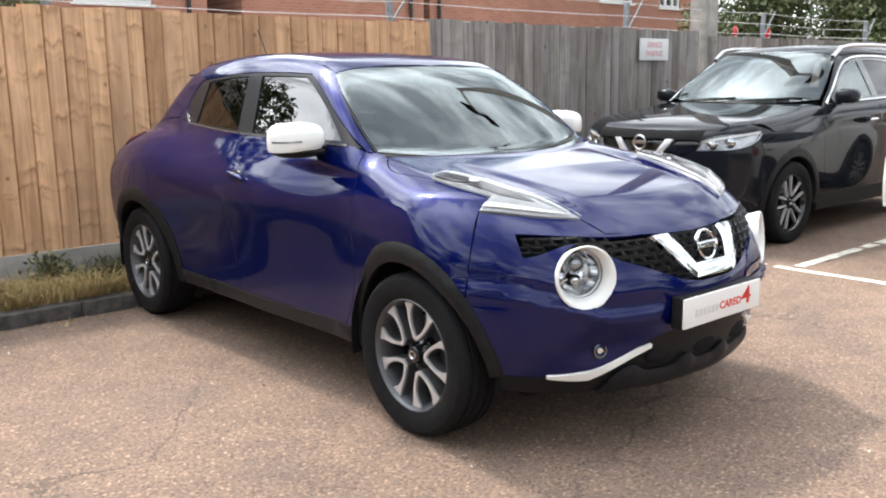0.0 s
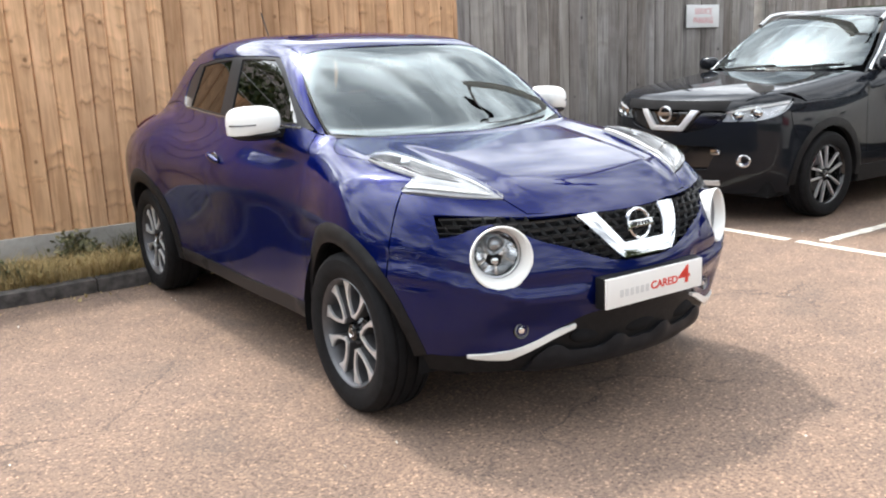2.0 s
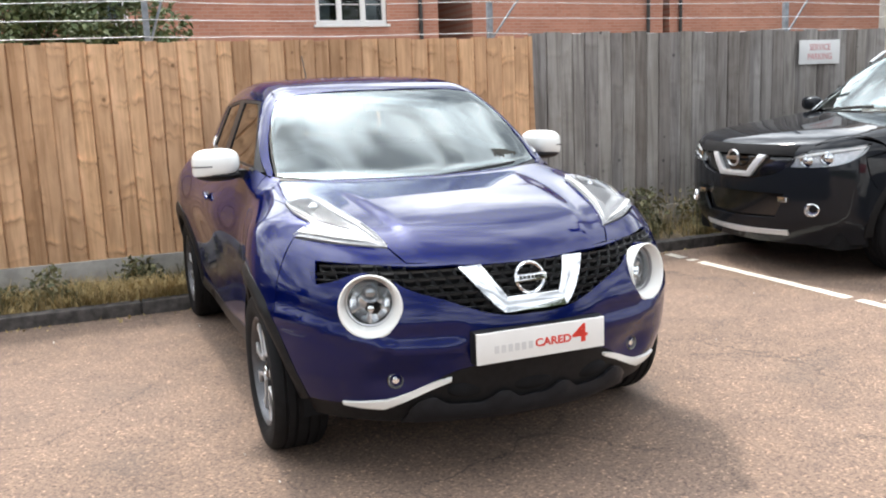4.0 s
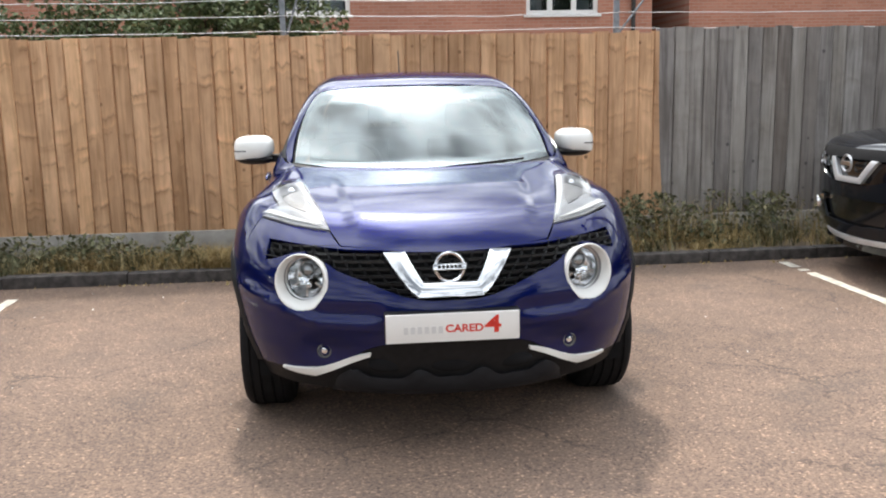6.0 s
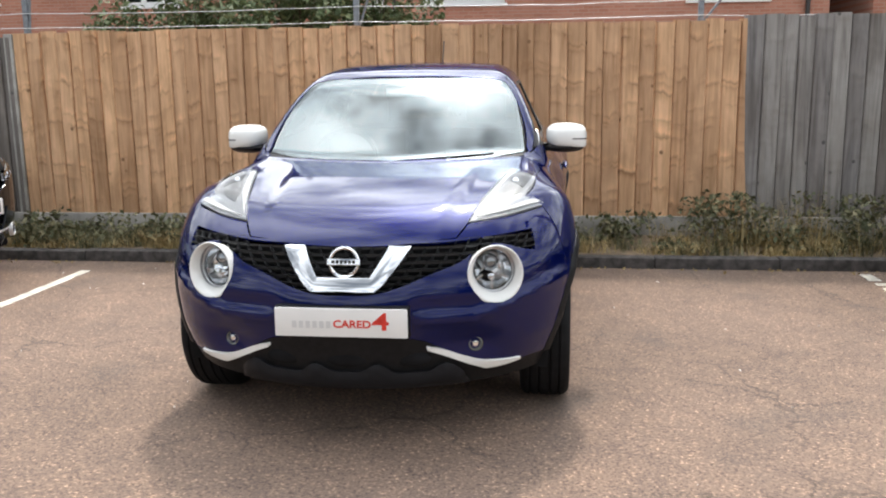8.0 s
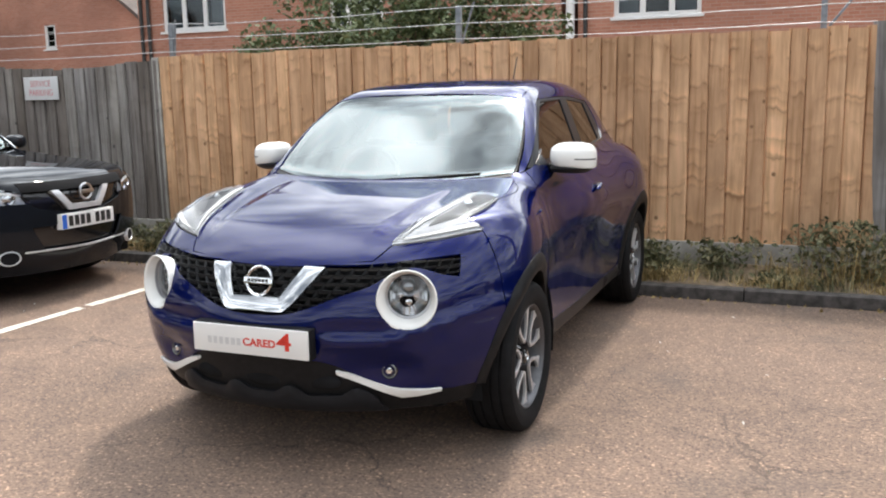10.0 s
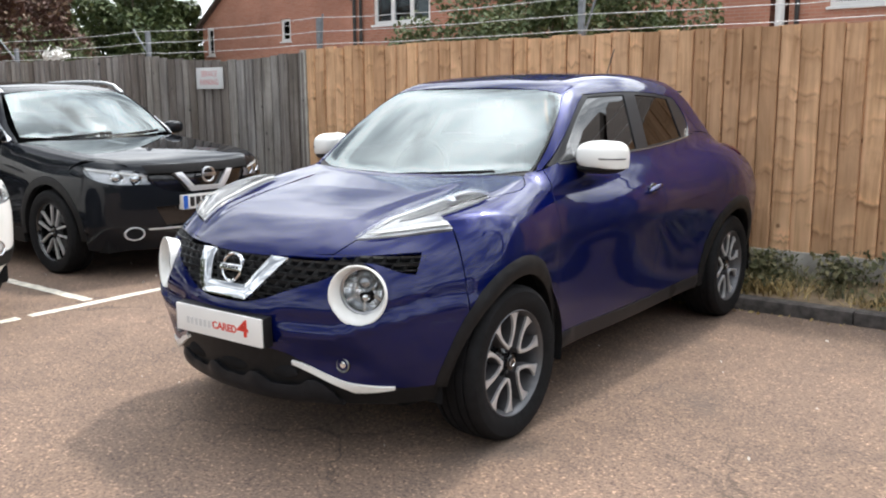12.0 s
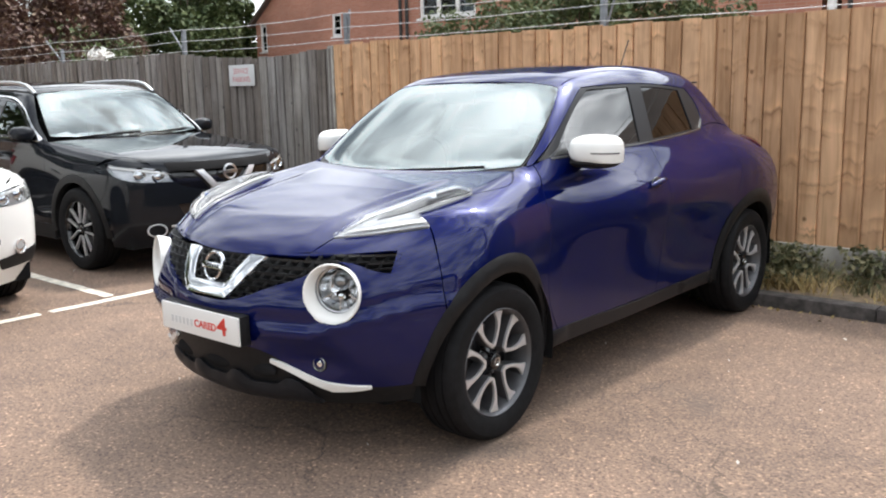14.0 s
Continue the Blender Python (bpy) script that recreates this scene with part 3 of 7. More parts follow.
        up = np.array([0, math.cos(a), math.sin(a)])
        out = np.array([0, -math.sin(a), math.cos(a)])
        o = np.array([0, self.screen[0], self.screen[1]]) - 0.35 * out
        return (lambda p: np.stack([p[:, 0], (p - o) @ up], 1),
                lambda u: (o + u[:, :1] * np.array([1.0, 0, 0]) + u[:, 1:] * up, np.tile(out, (len(u), 1))))

    def place(self, pts):
        """Points given as (x, y, z), one of x or z None: filled in from the body's own curves."""
        out = []
        for x, y, z in pts:
            if x is None:
                a = np.array([y], float), np.array([z], float)
                x = float(self.half(*a)[0]) if z < 1.09 else float(self.cabin(*a)[0])
            elif z is None:
                z = float(self.top(np.array([x], float), np.array([y], float))[0])
            out.append((x, y, z))
        return np.array(out, float)


def inside(p, poly):
    x, y = p[:, 0][:, None], p[:, 1][:, None]
    a, b = poly, np.roll(poly, -1, 0)
    cross = (a[:, 1] > y) != (b[:, 1] > y)
    with np.errstate(divide="ignore", invalid="ignore"):
        xs = (b[:, 0] - a[:, 0]) * (y - a[:, 1]) / (b[:, 1] - a[:, 1]) + a[:, 0]
    return (cross & (x < xs)).sum(1) % 2 == 1


def flow(seg, h):
    """A smooth line through points, at steps of about h."""
    p = np.array(seg, float)
    if len(p) > 2:
        d = np.r_[0, np.cumsum(np.linalg.norm(np.diff(p, axis=0), axis=1))]
        w = spline_basis(d)
        n = max(2, int(d[-1] / h) + 1)
        return w(np.linspace(0, d[-1], n)) @ p
    n = max(2, int(np.linalg.norm(p[1] - p[0]) / h) + 1)
    return p[0] + (p[1] - p[0]) * np.linspace(0, 1, n)[:, None]


def ring_of(segs, h):
    out = []
    for s in segs:
        q = flow(s, h)
        if out and np.linalg.norm(out[-1] - q[0]) < 1e-4:
            q = q[1:]
        out += list(q)
    if np.linalg.norm(out[0] - out[-1]) < 1e-4:
        out.pop()
    return np.array(out)


def arc(cy, cz, r, a0, a1, n=12):
    return [(None, cy + r * math.cos(radians(a)), cz + r * math.sin(radians(a))) for a in np.linspace(a0, a1, n)]


def area(poly):
    x, y = poly.T
    return 0.5 * float(np.sum(x * np.roll(y, -1) - y * np.roll(x, -1)))


def shrink(poly, g):
    a = np.roll(poly, 1, 0)
    b = np.roll(poly, -1, 0)
    t = b - a
    t /= np.linalg.norm(t, axis=1, keepdims=True) + 1e-12
    nrm = np.stack([-t[:, 1], t[:, 0]], 1) * (1 if area(poly) > 0 else -1)
    return poly + nrm * g


def skin(shell, kind, segs, h=0.035, gap=0.0022, off=0.0, depth=0.016, holes=(), bulge=0.0):
    """Verts, faces and normals of one body panel: an outline laid on the shell, with a folded rim. segs and holes: lists of lines of (x, y, z)."""
    to2, rays = shell.fam(kind)

    def flat(lines):
        return [to2(shell.place(s)) for s in lines]

    outer = shrink(ring_of(flat(segs), h), gap)
    inner = [shrink(ring_of(flat(s), h), -gap) for s in holes]
    lo, hi = outer.min(0), outer.max(0)
    gx, gy = np.meshgrid(np.arange(lo[0] + h / 2, hi[0], h), np.arange(lo[1] + h / 2, hi[1], h * 0.87))
    gx[1::2] += h / 2
    grid = np.stack([gx.ravel(), gy.ravel()], 1)
    keep = inside(grid, outer)
    for q in inner:
        keep &= ~inside(grid, q)
    grid = grid[keep]
    rim = np.concatenate([outer, *inner])
    if len(grid):
        dist = np.sqrt(((grid[:, None] - rim[None]) ** 2).sum(2)).min(1)
        grid = grid[dist > 0.55 * h]
    pts = np.concatenate([rim, grid]) if len(grid) else rim
    edges, s = [], 0
    for q in (outer, *inner):
        edges += [(s + i, s + (i + 1) % len(q)) for i in range(len(q))]
        s += len(q)
    vs, _, fs, *_ = delaunay_2d_cdt([Vector(p) for p in pts], edges, [], 0, 1e-7)
    uv = np.array([tuple(v) for v in vs])
    cen = np.array([uv[list(f)].mean(0) for f in fs])
    ok = inside(cen, outer)
    for q in inner:
        ok &= ~inside(cen, q)
    fs = [tuple(f) for f, k in zip(fs, ok) if k]
    o, d = rays(uv)
    p = shell.cast(o, d)
    nrm = shell.normal(p)
    lift = off
    if bulge:
        dist = np.sqrt(((uv[:, None] - rim[None]) ** 2).sum(2)).min(1)
        lift = off + bulge * (1 - np.exp(-dist / 0.02))
    p = p + nrm * (np.asarray(lift)[:, None] if bulge else lift)
    # turn the faces outwards
    a, b, c = (p[[f[k] for f in fs]] for k in range(3))
    flip = (np.cross(b - a, c - a) * nrm[[f[0] for f in fs]]).sum(1) < 0
    fs = [f[::-1] if w else f for f, w in zip(fs, flip)]
    if bulge:
        acc = np.zeros_like(p)
        for f in fs:
            fn = np.cross(p[f[1]] - p[f[0]], p[f[2]] - p[f[0]])
            for i in f:
                acc[i] += fn
        nrm = acc / (np.linalg.norm(acc, axis=1, keepdims=True) + 1e-12)
    # rim folded inwards
    count = {}
    for f in fs:
        for i in range(3):
            e = (f[i], f[(i + 1) % 3])
            count[tuple(sorted(e))] = None if tuple(sorted(e)) in count else e
    border = [e for e in count.values() if e]
    verts, normals, faces = list(p), list(nrm), list(fs)
    if depth:
        for i, j in border:
            k = len(verts)
            side = np.cross(p[j] - p[i], nrm[i])
            side /= np.linalg.norm(side) + 1e-12
            verts += [p[i], p[j], p[j] - nrm[j] * depth, p[i] - nrm[i] * depth]
            soft = side + nrm[i] * 0.5
            soft /= np.linalg.norm(soft)
            normals += [soft, soft, side, side]
            faces.append((k + 1, k, k + 3, k + 2))
    return np.array(verts), faces, np.array(normals)


def mirror(v, f, n):
    s = np.array([-1.0, 1, 1])
    return v * s, [q[::-1] for q in f], n * s


def skins(name, shell, kind, segs, material, parent, label="", both=True, **kw):
    """A panel on the left side and, mirrored, on the right; or one panel only."""
    v, f, n = skin(shell, kind, segs, **kw)
    made = [put(name, mesh_of(name, v, f, material, n), parent, label)]
    if both:
        made.append(put(name, mesh_of(name, *mirror(v, f, n)[:2], material, mirror(v, f, n)[2]), parent, label))
    return made


def on_skin(shell, kind, pt, off=0.0):
    to2, rays = shell.fam(kind)
    o, d = rays(to2(shell.place([pt])))
    p = shell.cast(o, d)
    n = shell.normal(p)
    return Vector(p[0] + n[0] * off), Vector(n[0])


def boxed_bm(lo, hi):
    bm = bmesh.new()
    box(bm, lo, hi)
    return bm

# ---- ground and kerb ----
FENCE_Y, KERB_Y = 3.65, 2.72
bm = bmesh.new()
for xs, ys in (((-400, 400), (-400, 400)),):
    q = [bm.verts.new((x, y, 0)) for x, y in ((xs[0], ys[0]), (xs[1], ys[0]), (xs[1], ys[1]), (xs[0], ys[1]))]
    bm.faces.new(q)
ground = part("ground", bm, M_ASPHALT, None)
tagged(ground, "tan worn asphalt car park with fine cracks", "ground", kind="structure")

# ---- the blue crossover ----
blue = Shell(
    ys=(-0.60, 0.0, 0.45, 1.0, 1.6, 2.1, 2.53, 2.9, 3.3),
    zs=(0.18, 0.32, 0.50, 0.70, 0.85, 0.95, 1.04, 1.12),
    widths=(
        (0.785, 0.815, 0.840, 0.845, 0.820, 0.775, 0.710, 0.62),
        (0.800, 0.840, 0.868, 0.882, 0.868, 0.824, 0.738, 0.65),
        (0.786, 0.802, 0.808, 0.816, 0.812, 0.772, 0.722, 0.68),
        (0.790, 0.804, 0.812, 0.836, 0.850, 0.809, 0.748, 0.70),
        (0.790, 0.806, 0.818, 0.846, 0.864, 0.827, 0.763, 0.70),
        (0.792, 0.816, 0.834, 0.860, 0.874, 0.838, 0.769, 0.70),
        (0.795, 0.838, 0.870, 0.890, 0.890, 0.866, 0.792, 0.700),
        (0.770, 0.805, 0.840, 0.858, 0.848, 0.808, 0.740, 0.660),
        (0.690, 0.730, 0.765, 0.778, 0.768, 0.735, 0.680, 0.600),
    ),
    front=((0.18, -0.660), (0.30, -0.735), (0.42, -0.768), (0.54, -0.790), (0.65, -0.778), (0.74, -0.735), (0.82, -0.665), (0.92, -0.55)),
    plan=0.40,
    corner=1.6,
    deck=((-0.80, 0.66), (-0.66, 0.832), (-0.55, 0.885), (-0.35, 0.938), (0.0, 1.000), (0.3, 1.052), (0.6, 1.095), (1.0, 1.118), (2.0, 1.15), (2.6, 1.125), (2.95, 1.06), (3.3, 0.93)),
    crown=0.035,
    screen=(0.24, 1.04, 1.50, 0.42),
    side=(0.731, 0.46, 0.03, 1.45, 0.055),
    roof=((0.6, 1.36), (0.95, 1.464), (1.2, 1.502), (1.6, 1.526), (2.0, 1.518), (2.4, 1.484), (2.8, 1.425), (3.1, 1.37)),
    roof_crown=0.075,
    rear=((0.18, 3.08), (0.4, 3.22), (0.6, 3.28), (0.85, 3.25), (1.05, 3.12), (1.2, 3.0)),
    tail=(2.90, 1.10, 1.20),
    ridge=0.009,
    scoop=0.034,
    swell=0.016,
)
main_car = thing("crossover_car", "glossy dark blue compact crossover with white mirrors and alloy wheels", "car", Matrix())
R_ARCH = 0.410
HUB_Z, REAR_Y = 0.322, 2.53


def closed(right, shell=None):
    """Lines down one half, from the middle above to the middle below, closed by their mirror image."""
    right = [[tuple(p) for p in (shell or blue).place(s)] for s in right]
    left = [[(-x, y, z) for x, y, z in s[::-1]] for s in right[::-1]]
    return list(right) + left


def sc(x, z, s=blue):
    y0, z0, rake, bow = s.screen
    return (x, y0 + (z - z0) * rake + bow * x * x, z)


# shut lines that neighbouring panels share
hood_side = [(0.412, -0.590, None), (0.452, -0.508, None), (0.514, -0.285, None), (0.586, 0.052, None), (0.702, 0.030, None), (0.722, 0.16, None), (0.712, 0.275, None), (0.640, 0.378, None)]
door_front = [(None, 0.475, 1.085), (None, 0.432, 0.95), (None, 0.405, 0.70), (None, 0.43, 0.45), (None, 0.50, 0.335)]
door_mid = [(None, 1.46, 1.118), (None, 1.455, 1.0), (None, 1.445, 0.6), (None, 1.41, 0.335)]
belt_a = [(None, 0.475, 1.085), (None, 1.0, 1.108), (None, 1.46, 1.118)]
belt_b = [(None, 1.46, 1.118), (None, 1.9, 1.132), (None, 2.20, 1.155)]
door_rear = [(None, 2.20, 1.155), (None, 2.31, 1.02), (None, 2.33, 0.88), (None, 2.26, 0.765)]
rear_arc = arc(REAR_Y, HUB_Z, R_ARCH + 0.05, 122, 179, 9)
split = [(0.737, -0.276, 0.900), (0.805, -0.31, 0.78), (0.846, -0.318, 0.58)]

def seat_line(kind, pts, shell=None):
    """The same line, brought onto the skin."""
    return [tuple(on_skin(shell or blue, kind, p)[0]) for p in pts]


hood_side = seat_line("top", hood_side)
split = seat_line("front", split)
door_front, door_mid, door_rear = (seat_line("side", q) for q in (door_front, door_mid, door_rear))
belt_a, belt_b = [door_front[0], *seat_line("side", belt_a[1:-1]), door_mid[0]], [door_mid[0], *seat_line("side", belt_b[1:-1]), door_rear[0]]
skins("hood", blue, "top", closed([[(0, -0.672, None), (0.2, -0.655, None), hood_side[0]], hood_side[:4], hood_side[3:5], hood_side[4:], [hood_side[-1], (0.60, 0.362, None), (0.3, 0.264, None), (0, 0.228, None)]]), M_BLUE, main_car, both=False, h=0.022)
skins("front_door", blue, "side", [belt_a, door_mid, [(None, 1.41, 0.335), (None, 0.50, 0.335)], door_front[::-1]], M_BLUE, main_car)
skins("rear_door", blue, "side", [belt_b, door_rear, rear_arc, [(None, 2.06, 0.335), (None, 1.41, 0.335)], door_mid[::-1]], M_BLUE, main_car)
lamp_out = seat_line("top", [(0.702, -0.13, None), (0.668, -0.275, None)])
fender = [door_front[::-1], [door_front[0], hood_side[-1]], hood_side[::-1][:4], [hood_side[4], *lamp_out], [lamp_out[-1], split[0]], split,
          arc(0, HUB_Z, R_ARCH - 0.02, 140, 15, 22), [(None, 0.41, 0.43), (None, 0.43, 0.335), door_front[-1]]]
skins("front_fender", blue, "side", fender, M_BLUE, main_car)
quarter = [door_rear[::-1], [door_rear[0], (None, 2.36, 1.17)], [(None, 2.36, 1.17), (None, 2.6, 1.15), (0.62, 2.86, 1.07)], [(0.62, 2.86, 1.07), (0.64, 3.04, 1.0), (0.70, 3.12, 0.85), (0.72, 3.10, 0.55)], [(0.72, 3.10, 0.55), (None, 2.93, 0.50)], arc(REAR_Y, HUB_Z, R_ARCH, 25, 128, 14)]
skins("rear_quarter_panel", blue, "side", quarter, M_BLUE, main_car)

LOW_EDGE = [(0.66, -0.50, 0.322), (0.59, -0.57, 0.335), (0.50, -0.62, 0.346), (0.44, -0.65, 0.364), (0.37, -0.69, 0.402), (0.30, -0.72, 0.440), (0.20, -0.75, 0.460), (0, -0.77, 0.464)]
# front bumper with the grille and lamp openings
bumper = [[(0, -0.66, 0.812), (0.2, -0.65, 0.813), hood_side[0]], [hood_side[0], hood_side[1]], [hood_side[1], *seat_line("top", [(0.600, -0.425, None)]), split[0]], split,
          [(None, -0.318, 0.58), (None, -0.380, 0.47), (None, -0.408, 0.325)], [(0.82, -0.42, 0.325), (0.66, -0.50, 0.322)], LOW_EDGE]
grille_line = [[(0, -0.66, 0.802), (0.2, -0.655, 0.803), (0.40, -0.60, 0.806), (0.58, -0.50, 0.822), (0.708, -0.43, 0.830)], [(0.708, -0.43, 0.830), (0.700, -0.46, 0.757)],
               [(0.700, -0.46, 0.757), (0.66, -0.50, 0.768), (0.585, -0.56, 0.796), (0.51, -0.61, 0.785), (0.44, -0.65, 0.745), (0.33, -0.70, 0.705), (0.20, -0.74, 0.655), (0.10, -0.755, 0.632), (0, -0.76, 0.630)]]
LAMP = (0.574, -0.645, 0.688)


def lamp_ring(r, rz=None, c=LAMP):
    rz = rz or r
    return [[(c[0] + r * math.sin(a) * 0.93, c[1] + 0.55 * r * math.sin(a), c[2] + rz * math.cos(a)) for a in np.linspace(0, 2 * math.pi, 37)]]


mirror_ring = [[(-x, y, z) for x, y, z in s] for s in lamp_ring(0.102, 0.106)]
skins("front_bumper", blue, "front", closed(bumper), M_BLUE, main_car, both=False, h=0.028, holes=(closed(grille_line), lamp_ring(0.102, 0.106), mirror_ring))
skins("lower_bumper", blue, "front", closed([LOW_EDGE[::-1], [(0.66, -0.50, 0.322), (0.80, -0.415, 0.322)], [(0.80, -0.415, 0.322), (0.77, -0.42, 0.25)], [(0.77, -0.42, 0.25), (0.5, -0.6, 0.235), (0, -0.68, 0.235)]]), M_CLAD, main_car, "black plastic lower bumper", both=False, off=-0.006)
skins("bumper_lip", blue, "front", [[(0.645, -0.52, 0.333), (0.58, -0.56, 0.337), (0.515, -0.61, 0.342)], [(0.515, -0.61, 0.342), (0.44, -0.66, 0.371), (0.355, -0.70, 0.409), (0.308, -0.72, 0.420)], [(0.308, -0.72, 0.420), (0.310, -0.72, 0.407)], [(0.310, -0.72, 0.407), (0.38, -0.69, 0.375), (0.45, -0.65, 0.340), (0.520, -0.60, 0.307)], [(0.520, -0.60, 0.307), (0.58, -0.56, 0.312), (0.645, -0.52, 0.323)]], M_WHITEPAINT, main_car, "gloss white bumper accent strip", h=0.012, off=0.009, depth=0.018, gap=0.0, bulge=0.003)
skins("grille_backing", blue, "front", closed(grille_line), M_SHELL, main_car, both=False, off=-0.055, gap=-0.012, depth=0)

# honeycomb grille
def honeycomb():
    to2, rays = blue.fam("front")
    poly = ring_of([to2(blue.place(s)) for s in closed(grille_line)], 0.02)
    w, hgt = 0.051, 0.0255
    verts, faces = [], []
    row = 0
    z = poly[:, 1].min()
    while z < poly[:, 1].max():
        u = -0.95 + (row % 2) * w / 2
        while u < 0.95:
            if inside(np.array([[u, z]]), poly)[0]:
                s = len(verts)
                lean = math.copysign(0.70, u)       # cells lean outwards, away from the middle
                for dx, dz, dep in ((0.0, 0.0, -0.008), (0.0022, 0.0022, 0.001), (0.0046, 0.0056, -0.006), (0.0052, 0.0062, -0.04)):
                    for cx, cz in ((-1, -1), (1, -1), (1, 1), (-1, 1)):
                        pz = cz * (hgt / 2 - dz)
                        verts.append((u + cx * (w / 2 - dx) + lean * pz, z + pz, dep))
                for r0 in (0, 4, 8):
                    for k in range(4):
                        faces.append((s + r0 + k, s + r0 + (k + 1) % 4, s + r0 + 4 + (k + 1) % 4, s + r0 + 4 + k))
            u += w
        z += hgt
        row += 1
    v = np.array(verts)
    o, d = rays(v[:, :2])
    p = blue.cast(o, d)
    p = p + blue.normal(p) * v[:, 2:]
    return p, faces


gv, gf = honeycomb()
put("grille_mesh", mesh_of("grille_mesh", gv, gf, M_GRILLE, smooth=False), main_car, "black honeycomb grille")
vee = [[(-0.245, -0.65, 0.789), (-0.165, -0.67, 0.791)], [(-0.165, -0.67, 0.791), (-0.098, -0.72, 0.686)], [(-0.098, -0.72, 0.686), (0.098, -0.72, 0.686)], [(0.098, -0.72, 0.686), (0.165, -0.67, 0.791)], [(0.165, -0.67, 0.791), (0.245, -0.65, 0.789)], [(0.245, -0.65, 0.789), (0.148, -0.74, 0.662)], [(0.148, -0.74, 0.662), (0.118, -0.745, 0.638)], [(0.118, -0.745, 0.638), (-0.118, -0.745, 0.638)], [(-0.118, -0.745, 0.638), (-0.148, -0.74, 0.662)], [(-0.148, -0.74, 0.662), (-0.245, -0.65, 0.789)]]
skins("grille_chevron", blue, "front", vee, M_CHROME, main_car, "chrome grille chevron", both=False, h=0.009, off=0.016, depth=0.05, gap=0.0, bulge=0.005)
# badge: a ring and a bar
bp, bn = on_skin(blue, "front", (0, -0.7, 0.738), 0.012)
bm_ = Matrix.Translation(bp) @ Vector((0, -0.96, 0.28)).to_track_quat("X", "Z").to_matrix().to_4x4()
badge = lathed("badge", [(0.049, 0.0), (0.049, 0.010), (0.054, 0.014), (0.060, 0.010), (0.060, 0.0)], M_CHROME, main_car, "round chrome badge", 40, m=bm_)
boxed("badge_bar", (0.004, -0.064, -0.013), (0.018, 0.064, 0.013), M_CHROME, badge, bevel=0.003)
for k in range(6):      # the maker's word as plain bars
    boxed("badge_mark", (0.0175, -0.046 + 0.0158 * k, -0.006), (0.0186, -0.046 + 0.0158 * k + 0.012, 0.006), M_INK, badge, bevel=0)

# round head lamps: a white bezel, thicker below, round a clear lens
def bezel(profile, m, aside, lift, parent, label, n=64):
    """Rings of (radius, out, share of the offset) joined into one skin."""
    verts, faces = [], []
    for r, out, share in profile:
        for k in range(n):
            a = 2 * math.pi * k / n
            verts.append((out, r * math.sin(a) + aside * share, r * math.cos(a) + lift * share))
    for i in range(len(profile) - 1):
        for k in range(n):
            faces.append((i * n + k, i * n + (k + 1) % n, (i + 1) * n + (k + 1) % n, (i + 1) * n + k))
    return put("headlamp", mesh_of("headlamp", np.array(verts), faces, M_WHITEPAINT), parent, label, m)


for s in (1, -1):
    c, nn = on_skin(blue, "front", (LAMP[0], LAMP[1], LAMP[2]), -0.004)
    nn = Vector((0.44, -1.0, 0.10)).normalized()
    c, nn = Vector((c.x * s, c.y, c.z)), Vector((nn.x * s, nn.y, nn.z))
    base = Matrix.Translation(c) @ nn.to_track_quat("X", "Z").to_matrix().to_4x4()
    ring = bezel([(0.104, -0.045, 0), (0.1125, -0.004, 0), (0.1135, 0.006, 0), (0.111, 0.011, 0), (0.106, 0.010, 0.1), (0.098, 0.000, 0.5), (0.0895, -0.020, 1), (0.0865, -0.030, 1)], base, 0.007 * s, 0.013, main_car, "round headlamp in a white bezel")
    inner = Matrix.Translation((-0.046, 0.007 * s, 0.013))
    lathed("lamp_tunnel", [(0.0865, 0.017), (0.0855, 0.008), (0.0845, -0.006)], M_TUNNEL, ring, "grey lamp surround", 40, m=inner)
    lathed("reflector", [(0.0855, 0.000), (0.083, -0.010), (0.070, -0.040), (0.042, -0.064), (0.012, -0.072), (0.0, -0.073)], M_REFLECTOR, ring, "", 40, m=inner)
    lathed("lamp_surround", [(0.0848, 0.004), (0.081, 0.003), (0.079, -0.004), (0.0825, -0.016)], M_SILVER, ring, "", 40, m=inner)
    lathed("projector", [(0.0, 0.000), (0.020, -0.005), (0.031, -0.017), (0.034, -0.024), (0.037, -0.023), (0.038, -0.06)], M_PROJECTOR, ring, "", 28, m=inner @ Matrix.Translation((0, 0.0, 0.030)))
    lathed("bulb_shield", [(0.0, -0.018), (0.012, -0.022), (0.014, -0.035), (0.010, -0.06)], M_CHROME, ring, "", 20, m=inner @ Matrix.Translation((0, 0.0, -0.030)))
    for k in range(3):
        a = radians(120 + 60 * k)
        bmr = bmesh.new()
        box(bmr, (-0.050, -0.002, 0.040), (-0.014, 0.002, 0.078), Matrix.Rotation(a, 4, "X"))
        part("reflector_facet", bmr, M_REFLECTOR, ring, m=inner)
    lens = lathed("lens", [(0.0838, 0.002), (0.068, 0.009), (0.038, 0.014), (0.0, 0.016)], M_LENS, ring, "", 40, m=inner)
    lens.visible_shadow = False

